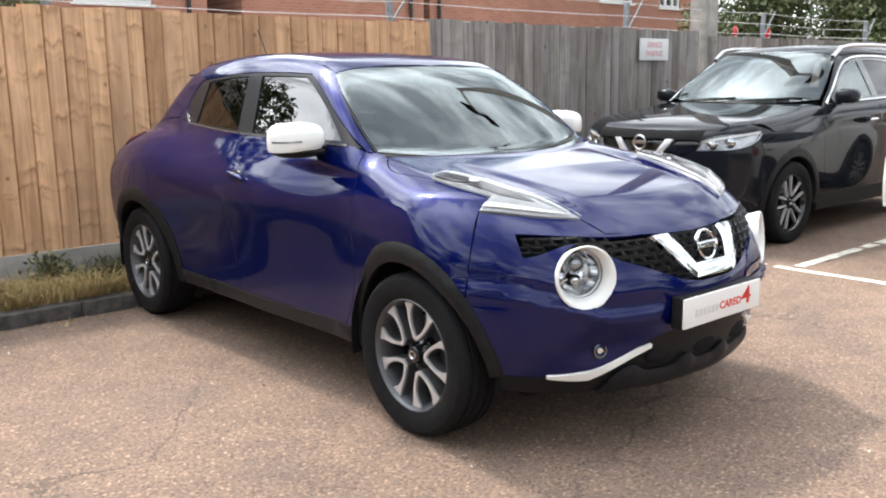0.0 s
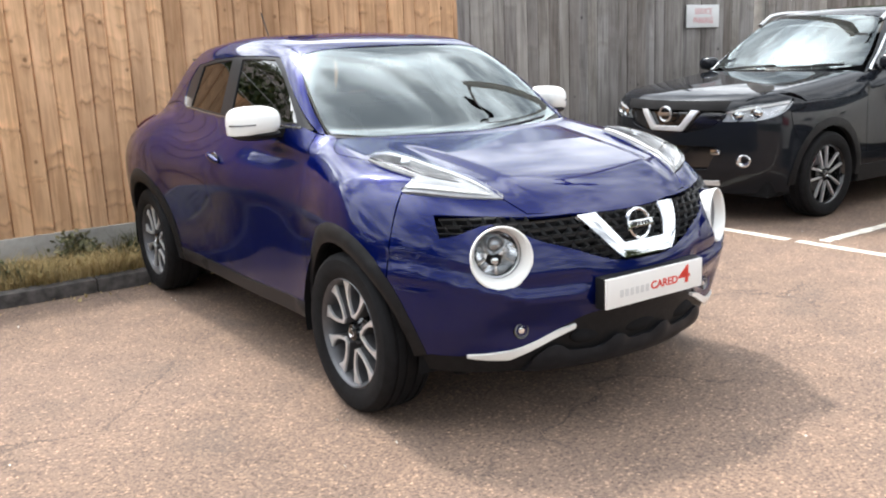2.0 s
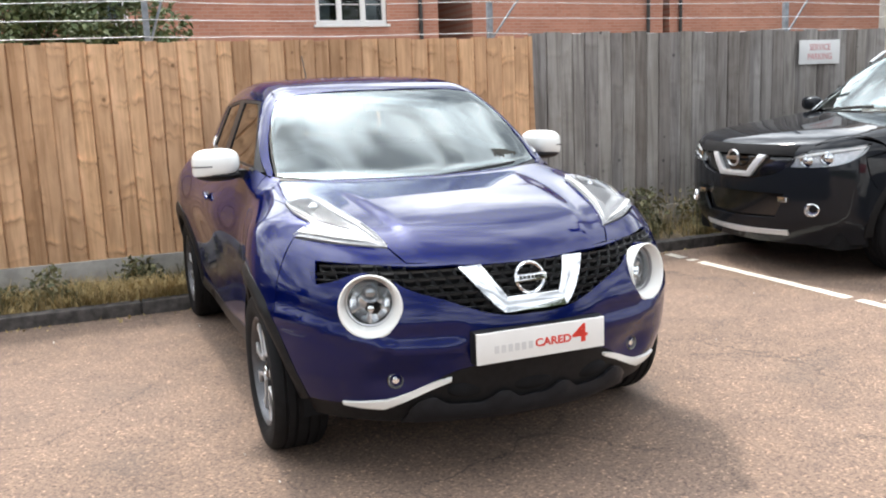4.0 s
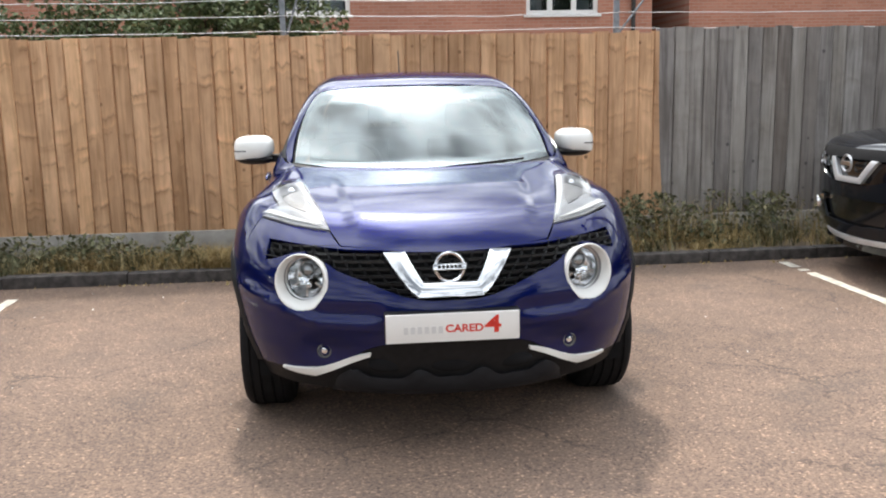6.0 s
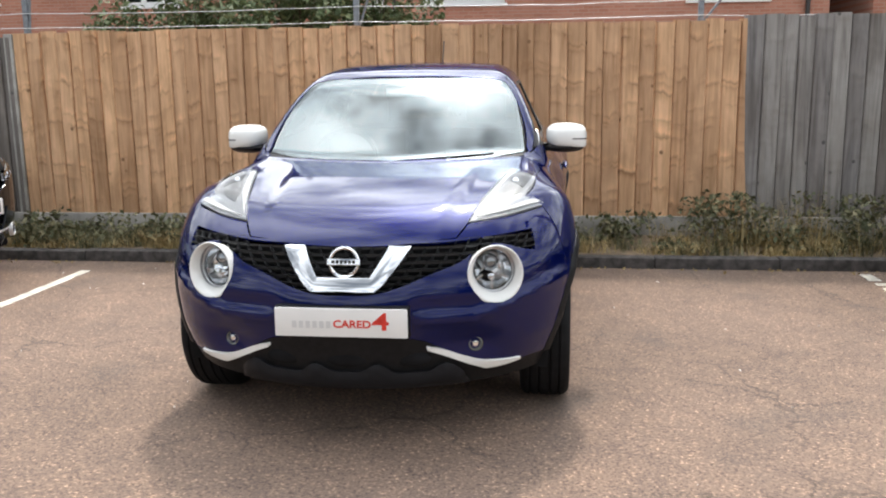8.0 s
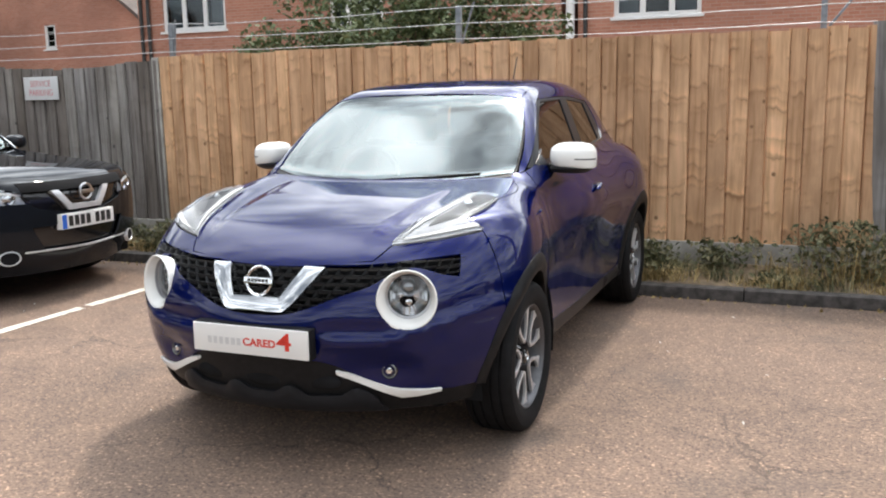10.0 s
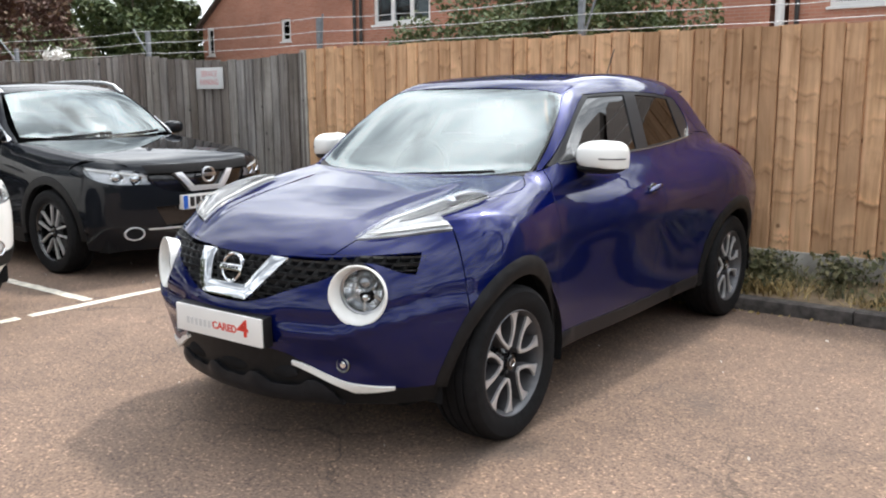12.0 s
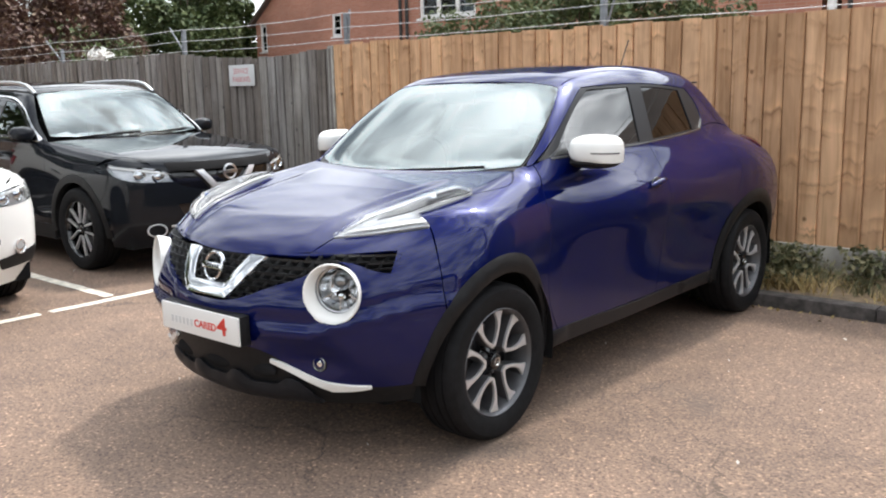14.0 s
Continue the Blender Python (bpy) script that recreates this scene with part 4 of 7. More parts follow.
# lamps on top of the front wings
drl = [hood_side[1:4], hood_side[3:5], [hood_side[4], *lamp_out], [lamp_out[-1], split[0]], [split[0], *seat_line("top", [(0.600, -0.425, None)]), hood_side[1]]]
for ob in skins("side_lamp_lens", blue, "top", drl, M_LENS, main_car, "clear arrow-shaped lamp lens", h=0.014, off=0.018, depth=0.016, bulge=0.008):
    ob.visible_shadow = False
skins("side_lamp_body", blue, "top", drl, M_LAMPWHITE, main_car, "silver lamp body", h=0.014, off=0.004, gap=0.003, depth=0.02)
skins("side_lamp_recess", blue, "top", [[(0.694, 0.020, None), (0.618, 0.030, None)], [(0.618, 0.030, None), (0.588, -0.10, None), (0.562, -0.24, None), (0.548, -0.365, None)], [(0.548, -0.365, None), (0.605, -0.315, None), (0.640, -0.262, None)], [(0.640, -0.262, None), (0.668, -0.14, None), (0.694, 0.020, None)]], M_LAMPDARK, main_car, "grey lamp interior", h=0.014, off=0.0065, depth=0.004, gap=0.0)
skins("side_lamp_bezel", blue, "top", [[(0.692, 0.022, None), (0.622, 0.028, None)], [(0.622, 0.028, None), (0.606, -0.05, None), (0.596, -0.12, None)], [(0.596, -0.12, None), (0.630, -0.165, None), (0.656, -0.205, None)], [(0.656, -0.205, None), (0.692, 0.022, None)]], M_SHELL, main_car, "dark lamp recess", h=0.012, off=0.009, depth=0.003, gap=0.0)
skins("side_lamp_strip", blue, "top", [[(0.480, -0.478, None), (0.60, -0.402, None), (0.722, -0.276, None)], [(0.722, -0.276, None), (0.700, -0.276, None)], [(0.700, -0.276, None), (0.60, -0.384, None), (0.480, -0.478, None)]], M_WHITEPAINT, main_car, "bright light guide", h=0.014, off=0.011, depth=0.004, gap=0.0)
skins("side_lamp_strip", blue, "top", [[(0.475, -0.470, None), (0.528, -0.27, None), (0.594, 0.040, None)], [(0.594, 0.040, None), (0.606, 0.030, None)], [(0.606, 0.030, None), (0.544, -0.27, None), (0.475, -0.470, None)]], M_WHITEPAINT, main_car, "bright light guide", h=0.014, off=0.011, depth=0.004, gap=0.0)
for s in (1, -1):
    dp, dn = on_skin(blue, "top", (0.626, -0.13, None), 0.008)
    dm = Matrix.Translation((s * dp.x, dp.y, dp.z)) @ Vector((0.35 * s, -0.75, 0.55)).to_track_quat("X", "Z").to_matrix().to_4x4()
    lathed("side_lamp_bulb", [(0.018, -0.02), (0.018, 0.001), (0.013, 0.004), (0.007, 0.006), (0.0, 0.007)], M_CHROME, main_car, "small chrome lamp projector", 20, m=dm)

# wheel arch and sill cladding
def arch_edge(cy, a0, a1, n=40):
    """Outer line of the cladding, drawn in towards the bumper on the front wheel."""
    pts = []
    for k in range(n):
        a = radians(a0 + (a1 - a0) * k / (n - 1))
        r = (0.448 - 0.030 * min(1, max(0, (a - 2.0) / 0.8)) - 0.045 * min(1, max(0, (1.1 - a) / 0.8))) if cy == 0 else 0.452
        pts.append((None, cy + r * math.cos(a), HUB_Z + r * math.sin(a)))
    return pts


for cy in (0.0, REAR_Y):
    a0, a1 = (-8, 186) if cy == 0 else (-6, 188)
    skins("arch_cladding", blue, "side", [arc(cy, HUB_Z, 0.370, a0, a1, 40), arch_edge(cy, a1, a0)], M_CLAD, main_car, h=0.025, off=0.002, depth=0.06, gap=0.0, bulge=0.013)
skins("sill_cladding", blue, "side", [[(None, 0.425, 0.345), (None, 1.2, 0.332), (None, 2.08, 0.345)], [(None, 2.08, 0.345), (None, 2.06, 0.262)], [(None, 2.06, 0.262), (None, 0.44, 0.262)], [(None, 0.44, 0.262), (None, 0.425, 0.345)]], M_SILL, main_car, off=0.004, depth=0.06, bulge=0.024)

# cabin: windows, pillars, roof
screen_side = [sc(0.634, 1.054), sc(0.625, 1.12), sc(0.600, 1.22), sc(0.563, 1.33), sc(0.530, 1.407)]
roof_joint = [(0.530, sc(0.530, 1.407)[1], 1.407), (0.518, 1.1, 1.455), (0.505, 1.6, 1.49), (0.49, 2.0, 1.478), (0.46, 2.46, 1.42)]
skins("windscreen", blue, "screen", closed([[sc(0, 1.446), sc(0.25, 1.438), sc(0.50, 1.416), sc(0.542, 1.402)], [sc(0.542, 1.402), sc(0.580, 1.33), sc(0.616, 1.217), sc(0.638, 1.12), sc(0.642, 1.062)], [sc(0.642, 1.062), sc(0.45, 1.036), sc(0, 1.022)]]), M_GLASS, main_car, "tinted laminated windscreen", both=False, h=0.04, off=-0.002, depth=0.005)
skins("windscreen_seal", blue, "screen", closed([[sc(0, 1.460), sc(0.25, 1.452), sc(0.51, 1.428), sc(0.550, 1.409)], [sc(0.550, 1.409), sc(0.588, 1.335), sc(0.624, 1.218), sc(0.646, 1.11), sc(0.650, 1.045)], [sc(0.650, 1.045), sc(0.45, 1.022), sc(0, 1.008)]]), M_CLAD, main_car, both=False, h=0.03, off=-0.006, depth=0.02, gap=0.0, holes=(closed([[sc(0, 1.438), sc(0.25, 1.430), sc(0.49, 1.410), sc(0.530, 1.396)], [sc(0.530, 1.396), sc(0.568, 1.325), sc(0.604, 1.212), sc(0.626, 1.12), sc(0.630, 1.074)], [sc(0.630, 1.074), sc(0.45, 1.048), sc(0, 1.034)]]),))
skins("side_frame", blue, "cabin", [screen_side, roof_joint, [roof_joint[-1], (0.54, 2.62, 1.24), (0.62, 2.86, 1.07)], [(0.62, 2.86, 1.07), (None, 2.6, 1.15), (None, 2.36, 1.17)], [(None, 2.36, 1.17), door_rear[0]], [door_rear[0], (None, 2.165, 1.148)], [(None, 2.165, 1.148), (None, 2.255, 1.205), (None, 2.262, 1.285), (None, 2.185, 1.378)], [(None, 2.185, 1.378), (None, 1.9, 1.403), (None, 1.5, 1.416), (None, 1.04, 1.408)], [(None, 1.04, 1.408), (None, 0.93, 1.352), (None, 0.745, 1.243), (None, 0.50, 1.090)], [(None, 0.50, 1.090), door_front[0]], [door_front[0], hood_side[-1]], [hood_side[-1], screen_side[0]]], M_BLUE, main_car, "blue pillar and roof rail", h=0.03)
skins("window_surround", blue, "cabin", [[(None, 0.50, 1.090), (None, 1.0, 1.108), (None, 1.6, 1.121), (None, 2.165, 1.148)], [(None, 2.165, 1.148), (None, 2.255, 1.205), (None, 2.262, 1.285), (None, 2.185, 1.378)], [(None, 2.185, 1.378), (None, 1.9, 1.403), (None, 1.5, 1.416), (None, 1.04, 1.408)], [(None, 1.04, 1.408), (None, 0.93, 1.352), (None, 0.745, 1.243), (None, 0.50, 1.090)]], M_PILLAR, main_car, "gloss black window trim", h=0.03, off=-0.004, gap=0.001,
      holes=([[(None, 0.610, 1.115), (None, 1.385, 1.122)], [(None, 1.385, 1.122), (None, 1.485, 1.400)], [(None, 1.485, 1.400), (None, 1.080, 1.394)], [(None, 1.080, 1.394), (None, 0.950, 1.332), (None, 0.610, 1.115)]], [[(None, 1.535, 1.128), (None, 2.07, 1.152)], [(None, 2.07, 1.152), (None, 2.085, 1.372)], [(None, 2.085, 1.372), (None, 1.8, 1.392), (None, 1.625, 1.398)], [(None, 1.625, 1.398), (None, 1.535, 1.128)]]))
for ob in skins("front_window", blue, "cabin", [[(None, 0.590, 1.108), (None, 1.395, 1.116)], [(None, 1.395, 1.116), (None, 1.500, 1.406)], [(None, 1.500, 1.406), (None, 1.065, 1.400)], [(None, 1.065, 1.400), (None, 0.940, 1.338), (None, 0.590, 1.108)]], M_SIDEGLASS, main_car, off=-0.010, depth=0.004, gap=0.0):
    tagged(ob, "clear front door glass")
for ob in skins("rear_window", blue, "cabin", [[(None, 1.520, 1.122), (None, 2.08, 1.146)], [(None, 2.08, 1.146), (None, 2.095, 1.378)], [(None, 2.095, 1.378), (None, 1.8, 1.398), (None, 1.610, 1.404)], [(None, 1.610, 1.404), (None, 1.520, 1.122)]], M_TINT, main_car, off=-0.010, depth=0.004, gap=0.0):
    tagged(ob, "dark privacy glass")
skins("belt_moulding", blue, "cabin", [[(None, 0.56, 1.099), (None, 1.0, 1.109), (None, 1.6, 1.122), (None, 2.17, 1.150)], [(None, 2.17, 1.150), (None, 2.25, 1.20)], [(None, 2.25, 1.20), (None, 2.165, 1.140)], [(None, 2.165, 1.140), (None, 1.6, 1.113), (None, 1.0, 1.100), (None, 0.56, 1.091)]], M_BELT, main_car, h=0.02, off=0.004, depth=0.02, gap=0.0)
skins("roof", blue, "top", closed([[(0.0, sc(0, 1.458)[1], 1.458), (0.28, sc(0.28, 1.45)[1], 1.45), roof_joint[0]], roof_joint, [roof_joint[-1], (0.0, 2.50, 1.45)]]), M_BLUE, main_car, both=False, h=0.035, gap=0.001)
# rear end
skins("tailgate", blue, "back", closed([[(0, 3, 1.10), (0.58, 3, 1.09)], [(0.58, 3, 1.09), (0.66, 3, 0.85), (0.66, 3, 0.60)], [(0.66, 3, 0.60), (0, 3, 0.60)]]), M_BLUE, main_car, both=False, h=0.05)
skins("rear_bumper", blue, "back", closed([[(0, 3, 0.59), (0.68, 3, 0.57)], [(0.68, 3, 0.57), (0.70, 3, 0.25)], [(0.70, 3, 0.25), (0, 3, 0.25)]]), M_CLAD, main_car, both=False, h=0.05)
skins("rear_screen", blue, "back", closed([[(0, 3, 1.435), (0.30, 3, 1.43), (0.475, 3, 1.405)], [(0.475, 3, 1.405), (0.56, 3, 1.24), (0.63, 3, 1.085)], [(0.63, 3, 1.085), (0, 3, 1.09)]]), M_TINT, main_car, "dark tailgate glass", both=False, h=0.05, off=-0.006, depth=0.01)
skins("tail_lamp", blue, "side", [[(0.70, 2.74, None), (0.62, 2.95, None)], [(0.62, 2.95, None), (0.66, 3.00, 0.99)], [(0.66, 3.00, 0.99), (None, 2.86, 1.00)], [(None, 2.86, 1.00), (0.70, 2.74, None)]], M_TAIL, main_car, "smoked red tail lamp", h=0.025, off=0.006, depth=0.03, bulge=0.008)

# dark inner shell behind the shut lines, and arch liners
inner_low = [[(None, 0.50, 1.05), (None, 2.3, 1.10), (None, 2.95, 1.0)], [(None, 2.95, 1.0), (None, 2.98, 0.45)], arc(REAR_Y, HUB_Z, 0.40, 14, 178, 16), [(None, 2.12, 0.275), (None, 0.40, 0.275)], arc(0, HUB_Z, 0.40, 2, 168, 16), [(None, -0.40, 0.40), (None, -0.36, 0.84)], [(None, -0.36, 0.84), (0.66, 0.0, None), (0.62, 0.37, None), (None, 0.50, 1.05)]]
skins("inner_shell", blue, "side", inner_low, M_SHELL, main_car, h=0.06, off=-0.022, depth=0)
skins("inner_nose", blue, "front", closed([[(0, -0.66, 0.80), (0.45, -0.58, 0.82), (0.72, -0.34, 0.86)], [(0.72, -0.34, 0.86), (0.80, -0.38, 0.45)], [(0.80, -0.38, 0.45), (0.78, -0.4, 0.22)], [(0.78, -0.4, 0.22), (0, -0.68, 0.22)]]), M_SHELL, main_car, both=False, h=0.06, off=-0.11, depth=0)
skins("inner_deck", blue, "top", closed([[(0, -0.60, None), (0.45, -0.48, None)], [(0.45, -0.48, None), (0.72, -0.2, None), (0.69, 0.2, None), (0.60, 0.38, None)], [(0.60, 0.38, None), (0, 0.24, None)]]), M_SHELL, main_car, both=False, h=0.07, off=-0.03, depth=0)
for cy in (0.0, REAR_Y):
    for s in (1, -1):
        bm = bmesh.new()
        rows = []
        for k in range(19):
            a = radians(-12 + 204 * k / 18)
            rows.append([bm.verts.new((s * x, cy + 0.395 * math.cos(a), HUB_Z + 0.395 * math.sin(a))) for x in (0.845 - (0.075 if cy == 0 else 0) * min(1, max(0, (a - 1.9) / 0.6)), 0.50)])
        for a, b in zip(rows, rows[1:]):
            bm.faces.new((a[0], b[0], b[1], a[1]))
        part("arch_liner", bm, M_SHELL, main_car)
boxed("underbody", (-0.62, -0.42, 0.20), (0.62, 3.0, 0.30), M_SHELL, main_car, bevel=0.03)
boxed("firewall", (-0.60, 0.10, 0.30), (0.60, 0.30, 0.92), M_SHELL, main_car, bevel=0.02)

# cowl and wipers
skins("cowl", blue, "top", closed([[(0, 0.19, None), (0.3, 0.23, None), (0.60, 0.34, None)], [(0.60, 0.34, None), (0.62, 0.44, None)], [(0.62, 0.44, None), (0.3, 0.31, None), (0, 0.27, None)]]), M_CLAD, main_car, both=False, h=0.04, off=-0.014)
for x0, x1 in ((-0.02, -0.56), (0.50, 0.02)):
    pts = []
    for k in range(9):
        x = x0 + (x1 - x0) * k / 8
        z = 1.032 + (0.026 if x0 > 0.1 else 0.006) * (1 - k / 8 if x0 > 0.1 else k / 8)
        p = Vector(sc(x, z)) + Vector((0, -0.55, 0.83)) * 0.012
        pts.append(p)
    tube("wiper", pts, 0.004, M_INK, main_car, "black wiper", 6)

# door mirrors
for s in (1, -1):
    bm = bmesh.new()
    bmesh.ops.create_uvsphere(bm, u_segments=28, v_segments=18, radius=1.0)
    for v in bm.verts:
        x, y, z = v.co
        q = lambda t, e: math.copysign(abs(t) ** e, t)
        v.co = (q(x, 0.66) * 0.106, q(y, 0.86) * 0.128 * (1.0 - 0.20 * q(x, 1)), q(z, 0.62) * 0.072 * (1 + 0.05 * x) - 0.012 * x * (z < 0))
        if v.co.y > 0.035:
            v.co.y = 0.035
        v.co.z = max(v.co.z, -0.048)
    shift = 0.020 if s > 0 else 0.004
    for v in bm.verts:
        v.co = Vector((s * (v.co.x + 0.872 - shift), v.co.y + 0.752 + 0.14 * v.co.x, v.co.z + 1.122 - 0.05 * v.co.x))
    mirror_cap = part("door_mirror", bm, M_WHITEPAINT, main_car, "gloss white door mirror")
    bm = bmesh.new()
    bmesh.ops.create_uvsphere(bm, u_segments=24, v_segments=12, radius=1.0)
    for v in bm.verts:
        x, y, z = v.co
        v.co = (q(x, 0.74) * 0.100 + 0.866, q(y, 0.86) * 0.115 * (1.0 - 0.20 * q(x, 1)) + 0.745 + 0.014 * x, z * 0.030 + 1.072)
        v.co.y = min(v.co.y, 0.784)
    box(bm, (0.715, 0.690, 1.052), (0.80, 0.775, 1.090))
    for v in bm.verts:
        v.co.x = s * (v.co.x - shift)
    part("mirror_base", bm, M_CLAD, mirror_cap, "black mirror base")
    bm = bmesh.new()
    box(bm, (0.795, 0.790, 1.085), (0.945, 0.796, 1.180))
    for v in bm.verts:
        v.co.x = s * (v.co.x - shift)
    part("mirror_glass", bm, M_CHROME, mirror_cap, bevel=0.002)
    bm = bmesh.new()
    q = lambda t, e: math.copysign(abs(t) ** e, t)
    strip = []
    for k in range(15):
        fi = radians(-82 + 74 * k / 14)
        for zz in (-0.035, 0.0):
            x, y, z = math.cos(fi), math.sin(fi), zz
            p = Vector((q(x, 0.66) * 0.108, q(y, 0.86) * 0.130 * (1.0 - 0.20 * x), q(z, 0.72) * 0.075 * (1 + 0.14 * x)))
            strip.append(bm.verts.new((s * (p.x + 0.872 - shift), p.y + 0.752 + 0.14 * p.x, p.z + 1.122 - 0.05 * p.x)))
    for k in range(14):
        bm.faces.new((strip[2 * k], strip[2 * k + 2], strip[2 * k + 3], strip[2 * k + 1]))
    part("mirror_indicator", bm, M_LAMPBODY, mirror_cap)
    # mirror foot panel in front of the door glass
    skins("mirror_sail", blue, "cabin", [[(None, 0.54, 1.098), (None, 0.70, 1.105)], [(None, 0.70, 1.105), (None, 0.70, 1.165)], [(None, 0.70, 1.165), (None, 0.54, 1.098)]], M_GLOSSBLACK, main_car, both=False, h=0.02, off=0.002) if s == 1 else None
    # door handle
    hp, hn = on_skin(blue, "side", (None, 1.325, 0.915), 0.018)
    bm = bmesh.new()
    bmesh.ops.create_uvsphere(bm, u_segments=16, v_segments=10, radius=1.0)
    for v in bm.verts:
        v.co = Vector((v.co.x * 0.014, v.co.y * 0.085, v.co.z * 0.016 + 0.012 * v.co.y))
        v.co = v.co + hp
        v.co.x *= s
    handle = part("door_handle", bm, M_BLUE, main_car)
    # black lozenge stands in for the shade in the hollow behind the handle
    bm = bmesh.new()
    bmesh.ops.create_uvsphere(bm, u_segments=14, v_segments=8, radius=1.0)
    for v in bm.verts:
        v.co = Vector((v.co.x * 0.006, v.co.y * 0.055, v.co.z * 0.034)) + hp - hn * 0.016
        v.co.x *= s
    part("handle_shade", bm, M_GLOSSBLACK, handle)

# number plate holder and plate
plate = boxed("front_plate", (-0.253, -0.824, 0.479), (0.253, -0.814, 0.589), M_PLATE, main_car, "white dealer plate with grey and red print", bevel=0.003)
boxed("plate_holder", (-0.256, -0.814, 0.476), (0.256, -0.77, 0.592), M_CLAD, main_car, bevel=0.003)
PM = Matrix.Translation((0, -0.8246, 0.532)) @ Matrix.Rotation(radians(90), 4, "X")
for k in range(6):      # the brand's word as plain bars
    boxed("plate_bar", (-0.186 + 0.0262 * k, -0.8252, 0.5135), (-0.186 + 0.0262 * k + 0.0165, -0.8238, 0.5405), M_PLATEGREY, plate, bevel=0)
words("plate_word", "CARED", 0.040, M_PLATERED, plate, PM @ Matrix.Translation((-0.028, -0.0035, 0)), width=0.143, bold=0.0011)
words("plate_numeral", "4", 0.092, M_PLATERED, plate, PM @ Matrix.Translation((0.119, 0.006, 0)), width=0.064, bold=0.0018)

# fog lamps
for s in (1, -1):
    fp, fn = on_skin(blue, "front", (0.485, -0.63, 0.412), 0.002)
    fm = Matrix.Translation((s * fp.x, fp.y, fp.z)) @ Vector((0.25 * s, -0.97, 0.05)).to_track_quat("X", "Z").to_matrix().to_4x4()
    fog = lathed("fog_lamp", [(0.028, -0.03), (0.028, 0.003), (0.025, 0.006), (0.022, 0.002), (0.014, -0.008), (0.0, -0.012)], M_LAMPBODY, main_car, "small round fog lamp", 28, m=fm)
    lathed("reflector", [(0.013, -0.006), (0.012, 0.0005), (0.006, 0.002), (0.0, 0.002)], M_REFLECTOR, fog, "", 20)
    lathed("lens", [(0.023, 0.004), (0.014, 0.008), (0.0, 0.009)], M_LENS, fog, "", 24).visible_shadow = False
    lathed("fog_bezel", [(0.032, -0.03), (0.032, 0.000), (0.030, 0.003), (0.0275, 0.002), (0.0275, -0.02)], M_GLOSSBLACK, fog, "", 28)
# lower grille scallops: dark solids stand in for shaded openings; then the skid plate
for x in (-0.24, 0.0, 0.24):
    bm = bmesh.new()
    bmesh.ops.create_uvsphere(bm, u_segments=20, v_segments=12, radius=1.0)
    for v in bm.verts:
        v.co = Vector((v.co.x * 0.085 + x, v.co.y * 0.018 - 0.740 + 0.44 * x * x, v.co.z * 0.034 + 0.368))
    part("lower_intake", bm, M_SHELL, main_car)
skins("skid_strip", blue, "front", closed([[(0, -0.7, 0.326), (0.06, -0.7, 0.328), (0.095, -0.7, 0.352), (0.135, -0.695, 0.352), (0.17, -0.69, 0.324), (0.25, -0.68, 0.320), (0.31, -0.665, 0.326), (0.345, -0.655, 0.350), (0.385, -0.64, 0.346), (0.44, -0.62, 0.300)], [(0.44, -0.62, 0.290), (0.47, -0.61, 0.245)], [(0.47, -0.61, 0.245), (0.3, -0.66, 0.240), (0, -0.69, 0.24)]]), M_CHIN, main_car, "black chin lip", both=False, h=0.02, off=0.010, depth=0.05, bulge=0.018)

# aerial
tube("aerial", [(0.0, 2.42, 1.475), (0.0, 2.47, 1.56), (0.0, 2.55, 1.69)], 0.004, M_INK, main_car, "black roof aerial", 6)
lathed("aerial_base", [(0.018, -0.005), (0.016, 0.012), (0.006, 0.024), (0.0, 0.025)], M_INK, main_car, "", 16, m=Matrix.Translation((0, 2.42, 1.468)) @ Matrix.Rotation(radians(-90), 4, "Y"))

# cabin inside
def seat(parent, x, y, sc_=1.0):
    back = bmesh.new()
    box(back, (x - 0.25, y + 0.36, 0.62), (x + 0.25, y + 0.50, 1.12))
    for v in back.verts:
        v.co.y += (v.co.z - 0.62) * 0.28
    st = part("front_seat", back, M_SEAT, parent, "dark cloth seat", bevel=0.05)
    boxed("seat_cushion", (x - 0.25, y - 0.12, 0.50), (x + 0.25, y + 0.42, 0.66), M_SEAT, st, bevel=0.05)
    boxed("headrest", (x - 0.13, y + 0.53, 1.15), (x + 0.13, y + 0.62, 1.33), M_SEAT, st, bevel=0.035)


seat(main_car, 0.37, 1.05)
seat(main_car, -0.37, 1.05)
boxed("rear_bench", (-0.62, 2.15, 0.6), (0.62, 2.35, 1.16), M_SEAT, main_car, "dark rear seat", bevel=0.05)
bm = bmesh.new()
box(bm, (-0.66, 0.42, 0.78), (0.66, 0.86, 0.985))
for v in bm.verts:
    if v.co.z > 0.9:
        v.co.y += 0.02
        v.co.z += 0.03 if v.co.y < 0.6 else 0.0
part("dashboard", bm, M_DASH, main_car, "dark grey dashboard", bevel=0.04)
wheel_pts = [Vector((-0.37 + 0.18 * math.cos(a), 0.92 + 0.075 * math.sin(a), 0.98 + 0.165 * math.sin(a))) for a in np.linspace(0, 2 * math.pi, 33)[:-1]]
tube("steering_wheel", wheel_pts, 0.014, M_DASH, main_car, "", 8, closed=True)
boxed("interior_mirror", (-0.11, 0.79, 1.33), (0.11, 0.81, 1.39), M_DASH, main_car, bevel=0.008)
boxed("headlining", (-0.48, 1.15, 1.405), (0.48, 2.55, 1.415), M_SEAT, main_car, bevel=0)


